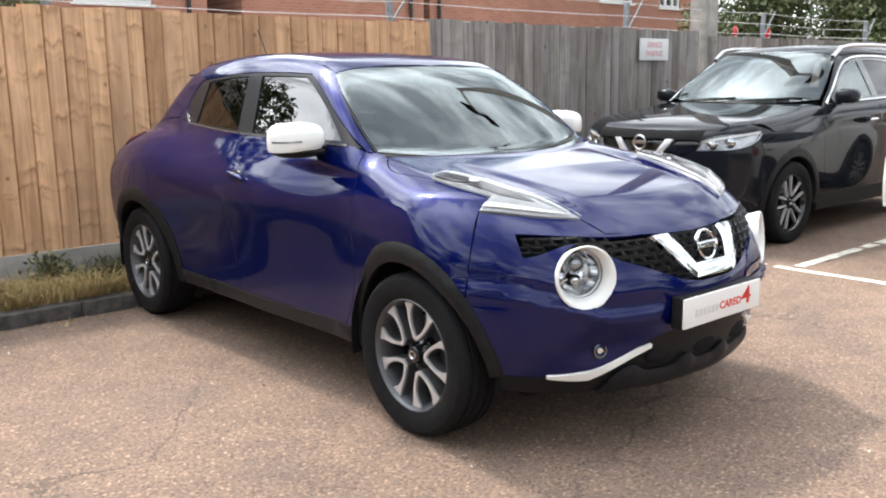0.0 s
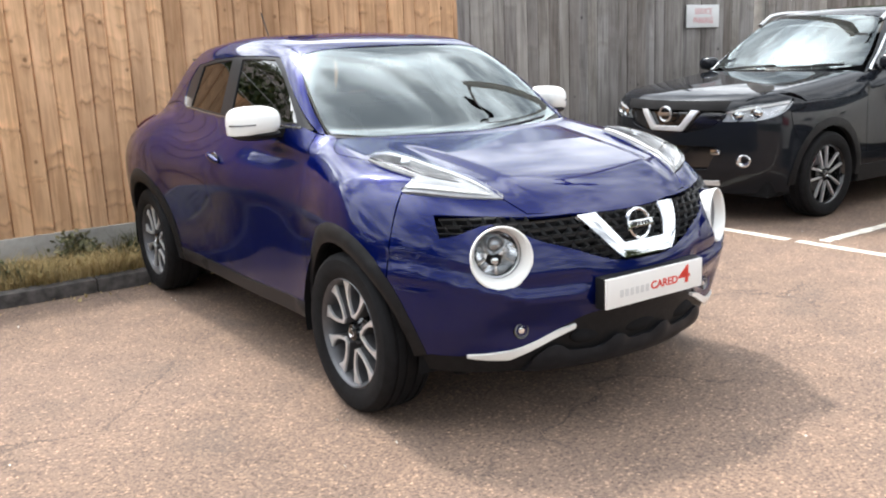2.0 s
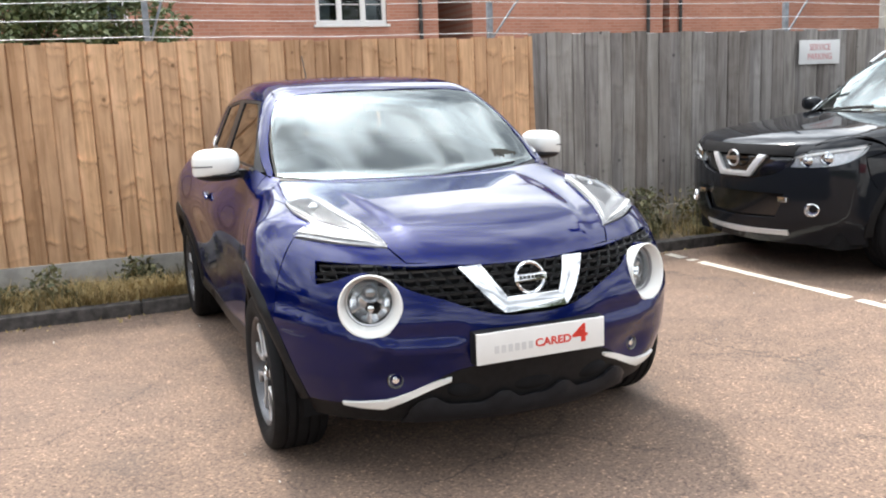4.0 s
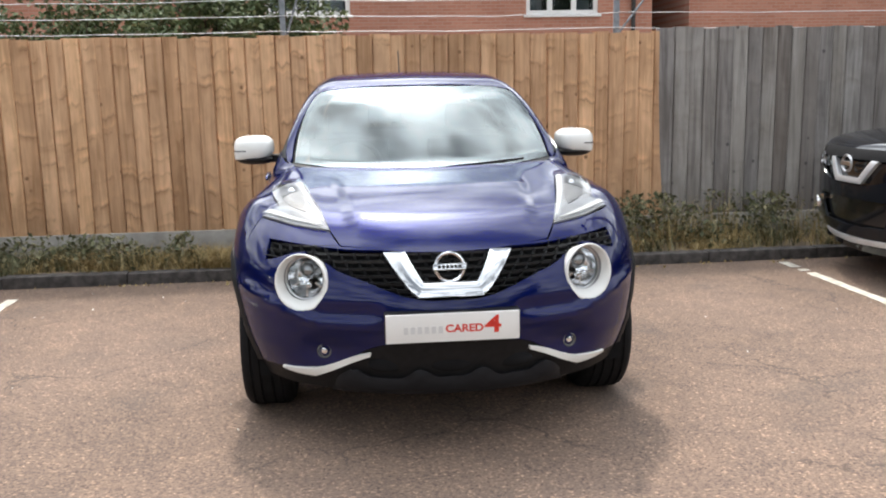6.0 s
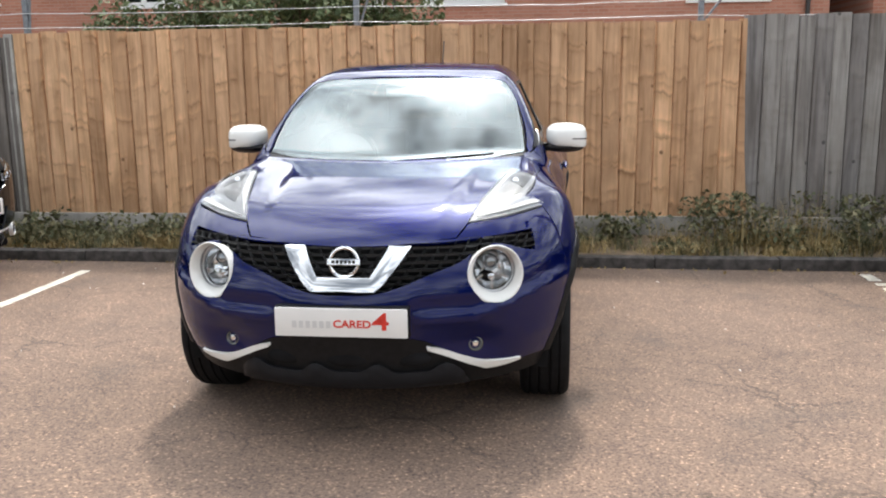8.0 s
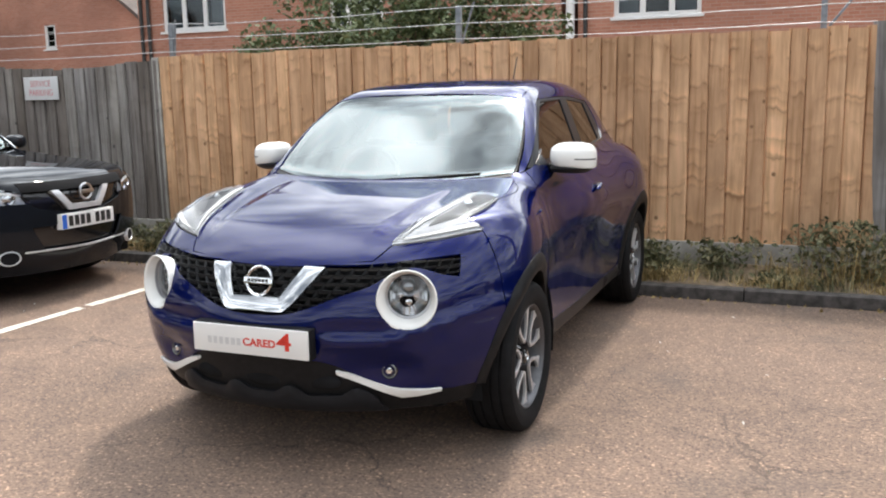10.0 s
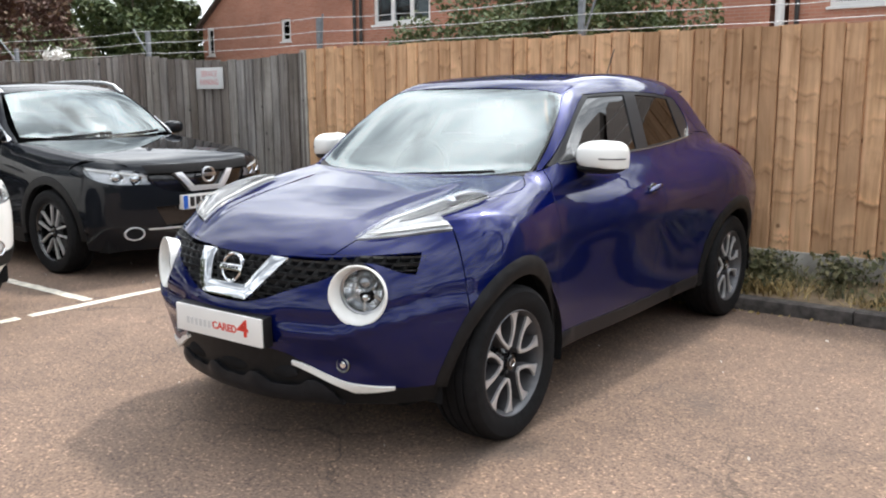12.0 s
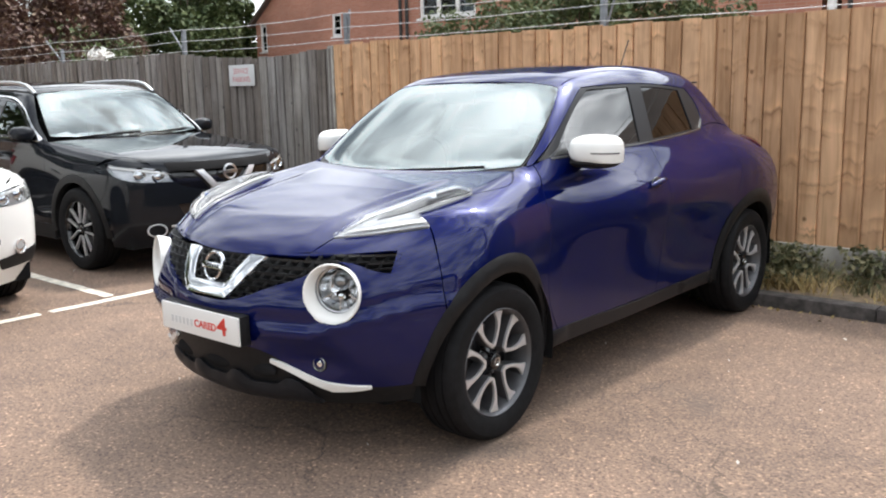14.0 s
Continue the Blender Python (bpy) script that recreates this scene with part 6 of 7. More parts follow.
# ---- brick houses beyond ----
def house(name, label, x0, x1, y, depth, eaves, ridge, windows, gable=False, pipes=()):
    h = thing(name, label, "house", Matrix())
    # front wall with openings: columns and bands between them
    cuts = sorted(windows)
    pieces = []
    x = x0
    for wx0, wx1, wz0, wz1 in cuts:
        if wx0 > x:
            pieces.append(((x, y, 0), (wx0, y + 0.30, eaves)))
        pieces += [((wx0, y, 0), (wx1, y + 0.30, wz0)), ((wx0, y, wz1), (wx1, y + 0.30, eaves))]
        x = wx1
    pieces += [((x, y, 0), (x1, y + 0.30, eaves)), ((x0, y + 0.31, 0), (x0 + 0.3, y + depth, eaves)), ((x1 - 0.3, y + 0.31, 0), (x1, y + depth, eaves)), ((x0, y + depth, 0), (x1, y + depth + 0.3, eaves))]
    for lo, hi in pieces:
        bm = bmesh.new()
        box(bm, lo, hi)
        part("wall", bm, M_BRICK, h, "red brick wall", smooth=False)
    bm = bmesh.new()
    if gable:
        xm = (x0 + x1) / 2
        tri = [bm.verts.new(p) for p in ((x0, y + 0.05, eaves), (x1, y + 0.05, eaves), (xm, y + 0.05, ridge))]
        tri2 = [bm.verts.new((v.co.x, y + 0.30, v.co.z)) for v in tri]
        bm.faces.new(tri); bm.faces.new(tri2[::-1])
        for i in range(3):
            bm.faces.new((tri[i], tri[(i + 1) % 3], tri2[(i + 1) % 3], tri2[i]))
        part("gable", bm, M_BRICK, h, smooth=False)
        bm = bmesh.new()
        for s in (-1, 1):
            xe = x0 - 0.35 if s < 0 else x1 + 0.35
            ze = eaves - 0.35 * (ridge - eaves) / (xm - x0)
            a = [bm.verts.new(p) for p in ((xe, y - 0.25, ze), (xm, y - 0.25, ridge + 0.02), (xm, y + depth + 0.4, ridge + 0.02), (xe, y + depth + 0.4, ze))]
            b = [bm.verts.new(v.co + Vector((0, 0, 0.16))) for v in a]
            bm.faces.new(a); bm.faces.new(b)
            for i in range(4):
                bm.faces.new((a[i], a[(i + 1) % 4], b[(i + 1) % 4], b[i]))
        part("roof", bm, M_ROOF, h, "dark tiled roof")
    else:
        ym = y + depth / 2
        for s in (-1, 1):
            ye = y - 0.4 if s < 0 else y + depth + 0.6
            a = [bm.verts.new(p) for p in ((x0 - 0.3, ye, eaves - 0.1), (x1 + 0.3, ye, eaves - 0.1), (x1 + 0.3, ym, ridge), (x0 - 0.3, ym, ridge))]
            b = [bm.verts.new(v.co + Vector((0, 0, 0.16))) for v in a]
            bm.faces.new(a); bm.faces.new(b)
            for i in range(4):
                bm.faces.new((a[i], a[(i + 1) % 4], b[(i + 1) % 4], b[i]))
        part("roof", bm, M_ROOF, h, "dark tiled roof")
    for wx0, wx1, wz0, wz1 in cuts:
        w = wx1 - wx0
        n = 3 if w > 1.2 else 1
        f = 0.10 if n == 3 else 0.13
        bm = bmesh.new()
        box(bm, (wx0, y + 0.06, wz0), (wx1, y + 0.14, wz0 + f))
        win = part("window", bm, M_UPVC, h, "white plastic-framed window", smooth=False)
        bars = [((wx0, wz1 - f), (wx1, wz1), 0), ((wx0, wz0 + f), (wx0 + f, wz1 - f), 0), ((wx1 - f, wz0 + f), (wx1, wz1 - f), 0)]
        bars += [((wx0 + w * k / n - f * 0.6, wz0 + f), (wx0 + w * k / n + f * 0.6, wz1 - f), 0.005) for k in range(1, n)]
        if n == 1:
            bars += [((wx0 + f, wz0 + (wz1 - wz0) * k / 3 - 0.012), (wx1 - f, wz0 + (wz1 - wz0) * k / 3 + 0.012), -0.012) for k in (1, 2)]
        for lo, hi, proud in bars:
            boxed("frame", (lo[0], y + 0.06 - proud, lo[1]), (hi[0], y + 0.14 + proud, hi[1]), M_UPVC, win, bevel=0)
        for k in range(n):
            boxed("pane", (wx0 + w * k / n + f * 0.6, y + 0.095, wz0 + f), (wx0 + w * (k + 1) / n - f * 0.6, y + 0.105, wz1 - f), M_WINGLASS, win, bevel=0)
        boxed("sill", (wx0 - 0.06, y - 0.06, wz0 - 0.06), (wx1 + 0.06, y + 0.10, wz0), M_UPVC, win, bevel=0.01)
        boxed("room", (wx0 - 0.2, y + 0.9, wz0 - 0.4), (wx1 + 0.2, y + 1.0, wz1 + 0.4), M_CURTAIN if n == 1 else M_DASH, win, bevel=0)
        if n > 1:
            for k in (0, 2):
                boxed("curtain", (wx0 + w * k / n, y + 0.34, wz0), (wx0 + w * (k + 0.75) / n, y + 0.38, wz1), M_CURTAIN, win, bevel=0.01)
    for px, mat in pipes:
        bm = bmesh.new()
        rod(bm, (px, y - 0.07, 0), (px, y - 0.07, eaves), 0.05, n=10)
        part("downpipe", bm, mat, h)
    return h


house("brick_house", "long red brick house with white windows beyond the fence", -15.45, -3.4, 16.8, 8.0, 5.6, 8.6, [(-14.62, -12.55, 3.34, 4.60), (-9.4, -7.9, 3.2, 4.4)], pipes=((-15.3, M_PIPE), (-15.05, M_PIPE)))
house("brick_house", "long red brick house with white windows and downpipes", -3.0, 6.75, 16.8, 8.0, 5.6, 8.6, [(-2.20, -0.30, 3.10, 4.35), (3.75, 5.46, 3.06, 4.35)], pipes=((-2.82, M_PIPE), (6.28, M_PIPE)))
house("brick_house", "plain red brick house end beyond the fence", 7.65, 13.2, 16.8, 8.0, 5.6, 8.6, [], pipes=((12.7, M_PIPE),))
house("brick_house", "red brick house with white windows beyond the fence", 13.5, 26.4, 16.9, 8.0, 5.8, 8.8, [(20.85, 22.65, 3.86, 5.0), (24.15, 25.40, 3.80, 4.95)], pipes=((13.8, M_PIPE),))
bm = bmesh.new()
rod(bm, (-3.17, 16.74, 0), (-3.17, 16.74, 6.0), 0.10, n=12)
wp = part("white_pipe", bm, M_UPVC, None)
tagged(wp, "wide white plastic pipe up the gap between houses", "pipe")
house("gable_house", "brick house with a gable end and narrow white windows", -35.2, -24.0, 27.0, 9.0, 4.9, 9.2, [(-34.9, -34.35, 3.35, 4.75), (-29.42, -28.75, 3.85, 4.95)], gable=True)


# ---- trees and shrubs ----
def tree(name, label, x, y, height, spread, seed, leaf=M_LEAF, leaves=5200, size=0.20, low=0.25, trunk=True, category="tree"):
    r = random.Random(seed)
    t = thing(name, label, category, Matrix.Translation((x, y, 0)))
    bm = bmesh.new()
    rad = 0.035 * height if trunk else 0.02 * height
    top = Vector((r.uniform(-0.2, 0.2), r.uniform(-0.2, 0.2), height * 0.62))
    rod(bm, (0, 0, -0.1), top, rad, rad * 0.35, 9)
    clumps = []
    for k in range(26 if trunk else 18):
        a = r.uniform(0, 6.283)
        zz = height * r.uniform(low, 0.97)
        reach = spread * (1.0 - 0.75 * max(0, (zz / height - 0.55)) / 0.45) * r.uniform(0.45, 1.0)
        tip = Vector((math.cos(a) * reach, math.sin(a) * reach, zz))
        start = top * min(1.0, max(0.15, zz / height * 0.85 - 0.1))
        rod(bm, start, tip, rad * 0.28, rad * 0.06, 5)
        clumps.append((tip, spread * r.uniform(0.20, 0.42)))
        clumps.append(((tip + start) / 2 + Vector((0, 0, 0.1)), spread * r.uniform(0.18, 0.34)))
    part("trunk", bm, M_BARK, t, "branching trunk")
    verts, faces = [], []
    for _ in range(leaves):
        c, cr = r.choice(clumps)
        d = Vector((r.gauss(0, 1), r.gauss(0, 1), r.gauss(0, 0.8))).normalized() * cr * r.uniform(0.3, 1.0) ** 0.6
        p = c + d
        s = size * r.uniform(0.5, 1.35)
        q = Euler((r.uniform(-1.0, 1.0), r.uniform(-1.0, 1.0), r.uniform(0, 6.3))).to_matrix()
        k = len(verts)
        for v in ((-0.5, 0, 0), (-0.05, -0.30, 0.07), (0.55, 0, -0.06), (-0.05, 0.30, 0.07)):
            verts.append(p + q @ (Vector(v) * s))
        faces += [(k, k + 1, k + 2), (k, k + 2, k + 3)]
    put("crown", mesh_of("crown", verts, faces, leaf, smooth=False), t, "uneven crown of small leaves")
    return t


for x, y, h, w, sd in ((-3.0, 5.3, 2.9, 1.0, 51), (-1.9, 5.1, 3.1, 1.0, 52), (-0.95, 5.3, 2.8, 0.9, 53)):
    tree("garden_shrub", "dense green shrub behind the fence", x, y, h, w, sd, M_LEAF, 11000, 0.066, 0.30, False, "shrub")
tree("garden_tree", "green garden tree beyond the fence", 7.2, 23.0, 6.5, 2.0, 54, M_LEAF, 9000, 0.17)
for x, y, h, w, sd in ((20.6, 10.2, 5.4, 2.6, 55), (23.4, 9.0, 5.8, 3.0, 56), (27.2, 10.0, 6.0, 3.2, 57)):
    tree("garden_tree", "leafy green tree beyond the fence", x, y, h, w, sd, M_LEAF, 15000, 0.155, 0.18)
for x, y, h, w, sd in ((-38.6, 28.4, 6.4, 1.7, 68), (-37.6, 25.7, 7.2, 2.3, 67), (-35.6, 23.3, 7.0, 2.7, 58), (-36.0, 19.6, 6.8, 2.8, 59), (-33.5, 16.5, 6.2, 2.4, 65)):
    tree("garden_tree", "dark green tree beyond the weathered fence", x, y, h, w, sd, M_LEAFDARK, 17000, 0.30, 0.06)
for x, y, h, w, sd in ((-24.3, 11.6, 5.0, 2.3, 60), (-21.5, 8.4, 5.0, 2.2, 61), (-18.6, 5.9, 4.8, 2.0, 66)):
    tree("copper_tree", "copper-red leaved tree beyond the fence", x, y, h, w, sd, M_LEAFRED, 17000, 0.17, 0.10)
leafy("white_blossom", M_BLOSSOM, 240, 62, lambda r: (r.gauss(-10.1, 0.075), r.gauss(4.4, 0.08), r.gauss(2.01, 0.038)), 0.065, "white blossom on a climbing shrub above the fence", "blossom")
tree("garden_shrub", "dark shrub behind the weathered fence", -11.6, 5.2, 2.35, 1.2, 63, M_LEAFDARK, 9000, 0.07, 0.3, False, "shrub")
# trees behind the camera, seen only as reflections in the car's glass and paint
for x, y, h, w, sd in ((-14.0, -5.0, 7.5, 3.2, 71), (-16.6, 1.2, 7.0, 2.6, 72), (13.0, -17.0, 9.0, 4.0, 73)):
    tree("car_park_tree", "leafy tree at the edge of the car park", x, y, h, w, sd, M_LEAFDARK, 5000, 0.34, 0.3)
# added dark hedge, never in view: steadies what the paint reflects at the horizon
hedge = bmesh.new()
for i in range(90):
    hx = -30 + 60 * i / 90
    box(hedge, (hx, -15.6, 0), (hx + 0.7, -14.6 + 0.2 * math.sin(i * 1.7), 1.9 + 0.15 * math.sin(i * 2.3)))
tagged(part("hedge", hedge, M_HEDGE, None, smooth=False), "added unseen dark green hedge behind the camera for reflections", "hedge", kind="structure")


# ---- neighbouring parked cars ----
def estate_shell(a=1.0, b=1.0, c=1.0):
    """A family crossover's skin; a, b, c stretch its width, length and height."""
    ys = (-0.7, 0.0, 0.55, 1.2, 2.0, 2.7, 3.15, 3.6)
    zs = (0.2, 0.40, 0.62, 0.82, 0.96, 1.06, 1.14)
    w = ((0.80, 0.83, 0.845, 0.835, 0.80, 0.75, 0.68), (0.85, 0.88, 0.895, 0.885, 0.85, 0.80, 0.73), (0.85, 0.875, 0.88, 0.875, 0.86, 0.835, 0.80), (0.85, 0.878, 0.885, 0.882, 0.875, 0.86, 0.835),
         (0.85, 0.88, 0.888, 0.888, 0.88, 0.862, 0.835), (0.85, 0.885, 0.902, 0.905, 0.892, 0.865, 0.825), (0.83, 0.865, 0.88, 0.88, 0.865, 0.835, 0.79), (0.74, 0.77, 0.79, 0.79, 0.775, 0.745, 0.70))
    k = lambda q: tuple((u * b, v * c) for u, v in q)
    z_first = lambda q: tuple((u * c, v * b) for u, v in q)
    return Shell([y * b for y in ys], [z * c for z in zs], np.array(w) * a,
                 z_first(((0.2, -0.83), (0.4, -0.905), (0.6, -0.930), (0.78, -0.93), (0.90, -0.908), (0.98, -0.868), (1.06, -0.80))), 0.34,
                 k(((-1.0, 0.875), (-0.88, 0.942), (-0.7, 1.005), (-0.3, 1.065), (0.2, 1.115), (0.6, 1.155), (1.2, 1.175), (3.0, 1.20), (3.6, 1.15))), 0.05,
                 (0.42 * b, 1.12 * c, 1.45, 0.34), (0.835 * a, 0.42, 0.18, 1.8 * b, 0.03),
                 k(((0.75, 1.47), (1.15, 1.605), (1.6, 1.66), (2.2, 1.675), (2.8, 1.645), (3.4, 1.575))), 0.10,
                 z_first(((0.2, 3.5), (0.45, 3.64), (0.8, 3.66), (1.1, 3.60), (1.3, 3.5))), (3.55 * b, 1.15 * c, 0.42), (0.14, 0.08, 0.10))


def estate(name, label, m, paint, a=1.0, b=1.0, c=1.0, plate=False, silver_fog=True, wheels="split", group=""):
    sh = estate_shell(a, b, c)
    car = thing(name, label, "car", m, group)
    wb, hz = 2.70 * b, HUB_Z * 1.05
    Z = lambda z: z * c
    Y = lambda y: y * b
    X = lambda x: x * a
    P = lambda pts: [(None if x is None else X(x), Y(y), None if z is None else Z(z)) for x, y, z in pts]
    S = lambda kind, pts: seat_line(kind, P(pts), sh)
    P2 = lambda *lines: [P(line) for line in lines]
    hood_edge = S("top", [(0.60, -0.765, None), (0.70, -0.55, None), (0.745, -0.2, None), (0.745, 0.2, None), (0.72, 0.52, None)])
    front_edge = S("top", [(0, -0.875, None), (0.35, -0.840, None), (0.60, -0.765, None)])
    cowl = S("top", [(0.72, 0.52, None), (0.4, 0.41, None), (0, 0.37, None)])
    dfront = S("side", [(None, 0.58, 1.12), (None, 0.54, 0.95), (None, 0.53, 0.6), (None, 0.56, 0.36)])
    dmid = S("side", [(None, 1.62, 1.135), (None, 1.64, 0.8), (None, 1.62, 0.36)])
    drear = S("side", [(None, 2.55, 1.15), (None, 2.68, 0.98), (None, 2.50, 0.82)])
    arch = lambda cy, r, a0, a1, n=16: arc(cy, hz, r, a0, a1, n)
    skins("hood", sh, "top", closed([front_edge, hood_edge, cowl], sh), paint, car, both=False, h=0.05)
    skins("front_door", sh, "side", [[dfront[0], *S("side", [(None, 1.1, 1.127)]), dmid[0]], dmid, [dmid[-1], dfront[-1]], dfront[::-1]], paint, car, h=0.05)
    skins("rear_door", sh, "side", [[dmid[0], *S("side", [(None, 2.1, 1.142)]), drear[0]], drear, arch(wb, 0.47, 122, 176), [(None, wb - 0.48, Z(0.36)), dmid[-1]], dmid[::-1]], paint, car, h=0.05)
    fsplit = S("side", [(None, -0.50, 0.86), (None, -0.46, 0.70), (None, -0.36, 0.60)])
    skins("front_fender", sh, "side", [dfront[::-1], [dfront[0], hood_edge[-1]], hood_edge[::-1][:-1], [hood_edge[1], *S("side", [(None, -0.30, 0.90)]), fsplit[0]], fsplit, arch(0, 0.44, 140, 5, 22), [(None, Y(0.50), Z(0.36)), dfront[-1]]], paint, car, h=0.05)
    skins("rear_quarter_panel", sh, "side", [drear[::-1], [drear[0], *S("side", [(None, 3.0, 1.14), (None, 3.42, 1.12)])], S("side", [(None, 3.42, 1.12), (0.70, 3.5, 0.8), (0.70, 3.5, 0.5)]), [S("side", [(0.70, 3.5, 0.5)])[0], (None, wb + 0.44, Z(0.45))], arch(wb, 0.44, 20, 128)], paint, car, h=0.05)
    # nose
    top_line = [(0, Y(-0.88), Z(0.925)), (X(0.35), Y(-0.86), Z(0.928)), (X(0.60), Y(-0.77), Z(0.934))]
    gr = [[(0, -0.9, 0.905), (X(0.3), -0.88, 0.905), (X(0.50), Y(-0.83), 0.90)], [(X(0.50), Y(-0.83), 0.90), (X(0.46), Y(-0.86), 0.79), (X(0.38), Y(-0.88), 0.745)], [(X(0.38), Y(-0.88), 0.745), (X(0.18), Y(-0.9), 0.705), (0, Y(-0.93), 0.702)]]
    gr = [[(x, y, z * c) for x, y, z in s] for s in gr]
    nose = [top_line, [top_line[-1], hood_edge[1]], [hood_edge[1], *S("side", [(None, -0.30, 0.90)]), fsplit[0]], fsplit, [fsplit[-1], (None, Y(-0.44), Z(0.40))], [(None, Y(-0.44), Z(0.40)), (X(0.6), Y(-0.75), Z(0.33)), (0, Y(-0.86), Z(0.33))]]
    lamp_l = [[(X(0.44), Y(-0.87), Z(0.795)), (X(0.52), Y(-0.83), Z(0.875)), (X(0.70), Y(-0.66), Z(0.925)), (X(0.84), Y(-0.44), Z(0.955))], [(X(0.84), Y(-0.44), Z(0.955)), (X(0.82), Y(-0.50), Z(0.885)), (X(0.66), Y(-0.75), Z(0.80)), (X(0.44), Y(-0.87), Z(0.795))]]
    lamp_r = [[(-x, y, z) for x, y, z in s] for s in lamp_l]
    intake = [[(0, Y(-0.92), Z(0.60)), (X(0.45), Y(-0.85), Z(0.60))], [(X(0.45), Y(-0.85), Z(0.60)), (X(0.36), Y(-0.87), Z(0.42))], [(X(0.36), Y(-0.87), Z(0.42)), (0, Y(-0.9), Z(0.41))]]
    skins("front_bumper", sh, "front", closed(nose, sh), paint, car, both=False, h=0.045, holes=(closed(gr, sh), lamp_l, lamp_r, closed(intake, sh)))
    skins("grille", sh, "front", closed(gr, sh), M_GLOSSBLACK, car, "black front grille", both=False, h=0.05, off=-0.03, gap=-0.01, depth=0)
    skins("lower_intake", sh, "front", closed(intake, sh), M_GLOSSBLACK, car, both=False, h=0.05, off=-0.03, gap=-0.01, depth=0)
    skins("lower_bumper", sh, "front", closed([[(0, Y(-0.86), Z(0.33)), (X(0.6), Y(-0.75), Z(0.33)), (None, Y(-0.44), Z(0.40))], [(None, Y(-0.44), Z(0.40)), (None, Y(-0.44), Z(0.24))], [(None, Y(-0.44), Z(0.24)), (X(0.5), Y(-0.74), Z(0.22)), (0, Y(-0.8), Z(0.22))]], sh), paint, car, both=False, h=0.06, off=-0.01)
    z0, z1, x1 = (0.408, 0.424, 0.50) if silver_fog else (0.292, 0.335, 0.44)
    skins("skid_strip", sh, "front", closed([[(0, Y(-0.86), Z(z1 - 0.012)), (X(x1), Y(-0.80), Z(z1))], [(X(x1), Y(-0.80), Z(z1)), (X(x1), Y(-0.80), Z(z0))], [(X(x1), Y(-0.80), Z(z0)), (0, Y(-0.86), Z(z0 - 0.012))]], sh), M_CHEVRON, car, "silver bumper strip", both=False, h=0.03, off=0.006)
    skins("grille_chevron", sh, "front", [[(x * a, y * b, z * c) for x, y, z in s] for s in ([(-0.285, -0.87, 0.874), (-0.222, -0.88, 0.876)], [(-0.222, -0.88, 0.876), (-0.125, -0.9, 0.752)], [(-0.125, -0.9, 0.752), (0.125, -0.9, 0.752)], [(0.125, -0.9, 0.752), (0.222, -0.88, 0.876)], [(0.222, -0.88, 0.876), (0.285, -0.87, 0.874)], [(0.285, -0.87, 0.874), (0.155, -0.9, 0.712)], [(0.155, -0.9, 0.712), (-0.155, -0.9, 0.712)], [(-0.155, -0.9, 0.712), (-0.285, -0.87, 0.874)])], M_CHEVRON, car, "chrome grille chevron", both=False, h=0.02, off=0.006, depth=0.04, gap=0.0, bulge=0.008)
    q, _ = on_skin(sh, "front", (0, Y(-0.9), Z(0.842)), 0.016)
    bdg = lathed("badge", [(0.050, 0.0), (0.050, 0.010), (0.056, 0.014), (0.064, 0.010), (0.064, 0.0)], M_SILVER, car, "round chrome badge", 32, m=Matrix.Translation(q) @ Matrix.Rotation(radians(-90), 4, "Z"))
    boxed("badge_bar", (0.004, -0.068, -0.014), (0.018, 0.068, 0.014), M_SILVER, bdg, bevel=0.003)
    skins("wing_corner", sh, "top", [S("top", [(0.48, -0.795, None), (0.60, -0.742, None), (0.69, -0.635, None), (0.785, -0.46, None)]), S("top", [(0.785, -0.46, None), (0.73, -0.35, None)]), S("top", [(0.73, -0.35, None), (0.67, -0.50, None), (0.57, -0.67, None), (0.48, -0.71, None)]), S("top", [(0.48, -0.71, None), (0.48, -0.795, None)])], paint, car, h=0.03, off=-0.003, depth=0.01, gap=0.0)
    # matte black along the grille top, added to cover the nose's sun glint
    skins("grille_cap", sh, "top", closed([S("top", [(0, -0.915, None), (0.30, -0.885, None), (0.50, -0.830, None)]), S("top", [(0.50, -0.830, None), (0.51, -0.775, None)]), S("top", [(0.51, -0.775, None), (0.30, -0.828, None), (0, -0.856, None)])], sh), M_SHELL, car, "matte black strip added over the grille top edge", both=False, h=0.025, off=0.005, depth=0.02)
    skins("lamp_strip", sh, "front", P2([(0.50, -0.845, 0.860), (0.60, -0.77, 0.895), (0.72, -0.63, 0.923), (0.82, -0.46, 0.945)], [(0.82, -0.46, 0.945), (0.815, -0.47, 0.928)], [(0.815, -0.47, 0.928), (0.70, -0.65, 0.903), (0.60, -0.77, 0.876), (0.50, -0.845, 0.860)]), M_WHITEPAINT, car, "white light guide", h=0.02, off=-0.012, depth=0.004, gap=0.0)
    skins("headlamp", sh, "front", lamp_l, M_LENS, car, "clear swept headlamp", h=0.03, off=0.003, depth=0.03, gap=0.001)
    skins("headlamp_body", sh, "front", lamp_l, M_LAMPPALE, car, "silver lamp housing", h=0.03, off=-0.035, gap=0.0, depth=0.0)
    for s in (1, -1):
        for lx, ly, lz in ((0.58, -0.80, 0.845), (0.685, -0.70, 0.865)):
            q, nn = on_skin(sh, "front", (X(lx), Y(ly), Z(lz)), -0.03)
            lathed("projector", [(0.046, -0.02), (0.046, 0.006), (0.040, 0.010), (0.034, 0.002), (0.020, 0.012), (0.0, 0.018)], M_CHROME, car, "", 20, m=Matrix.Translation((s * q.x, q.y, q.z)) @ Vector((s * 0.4, -0.9, 0)).to_track_quat("X", "Z").to_matrix().to_4x4())
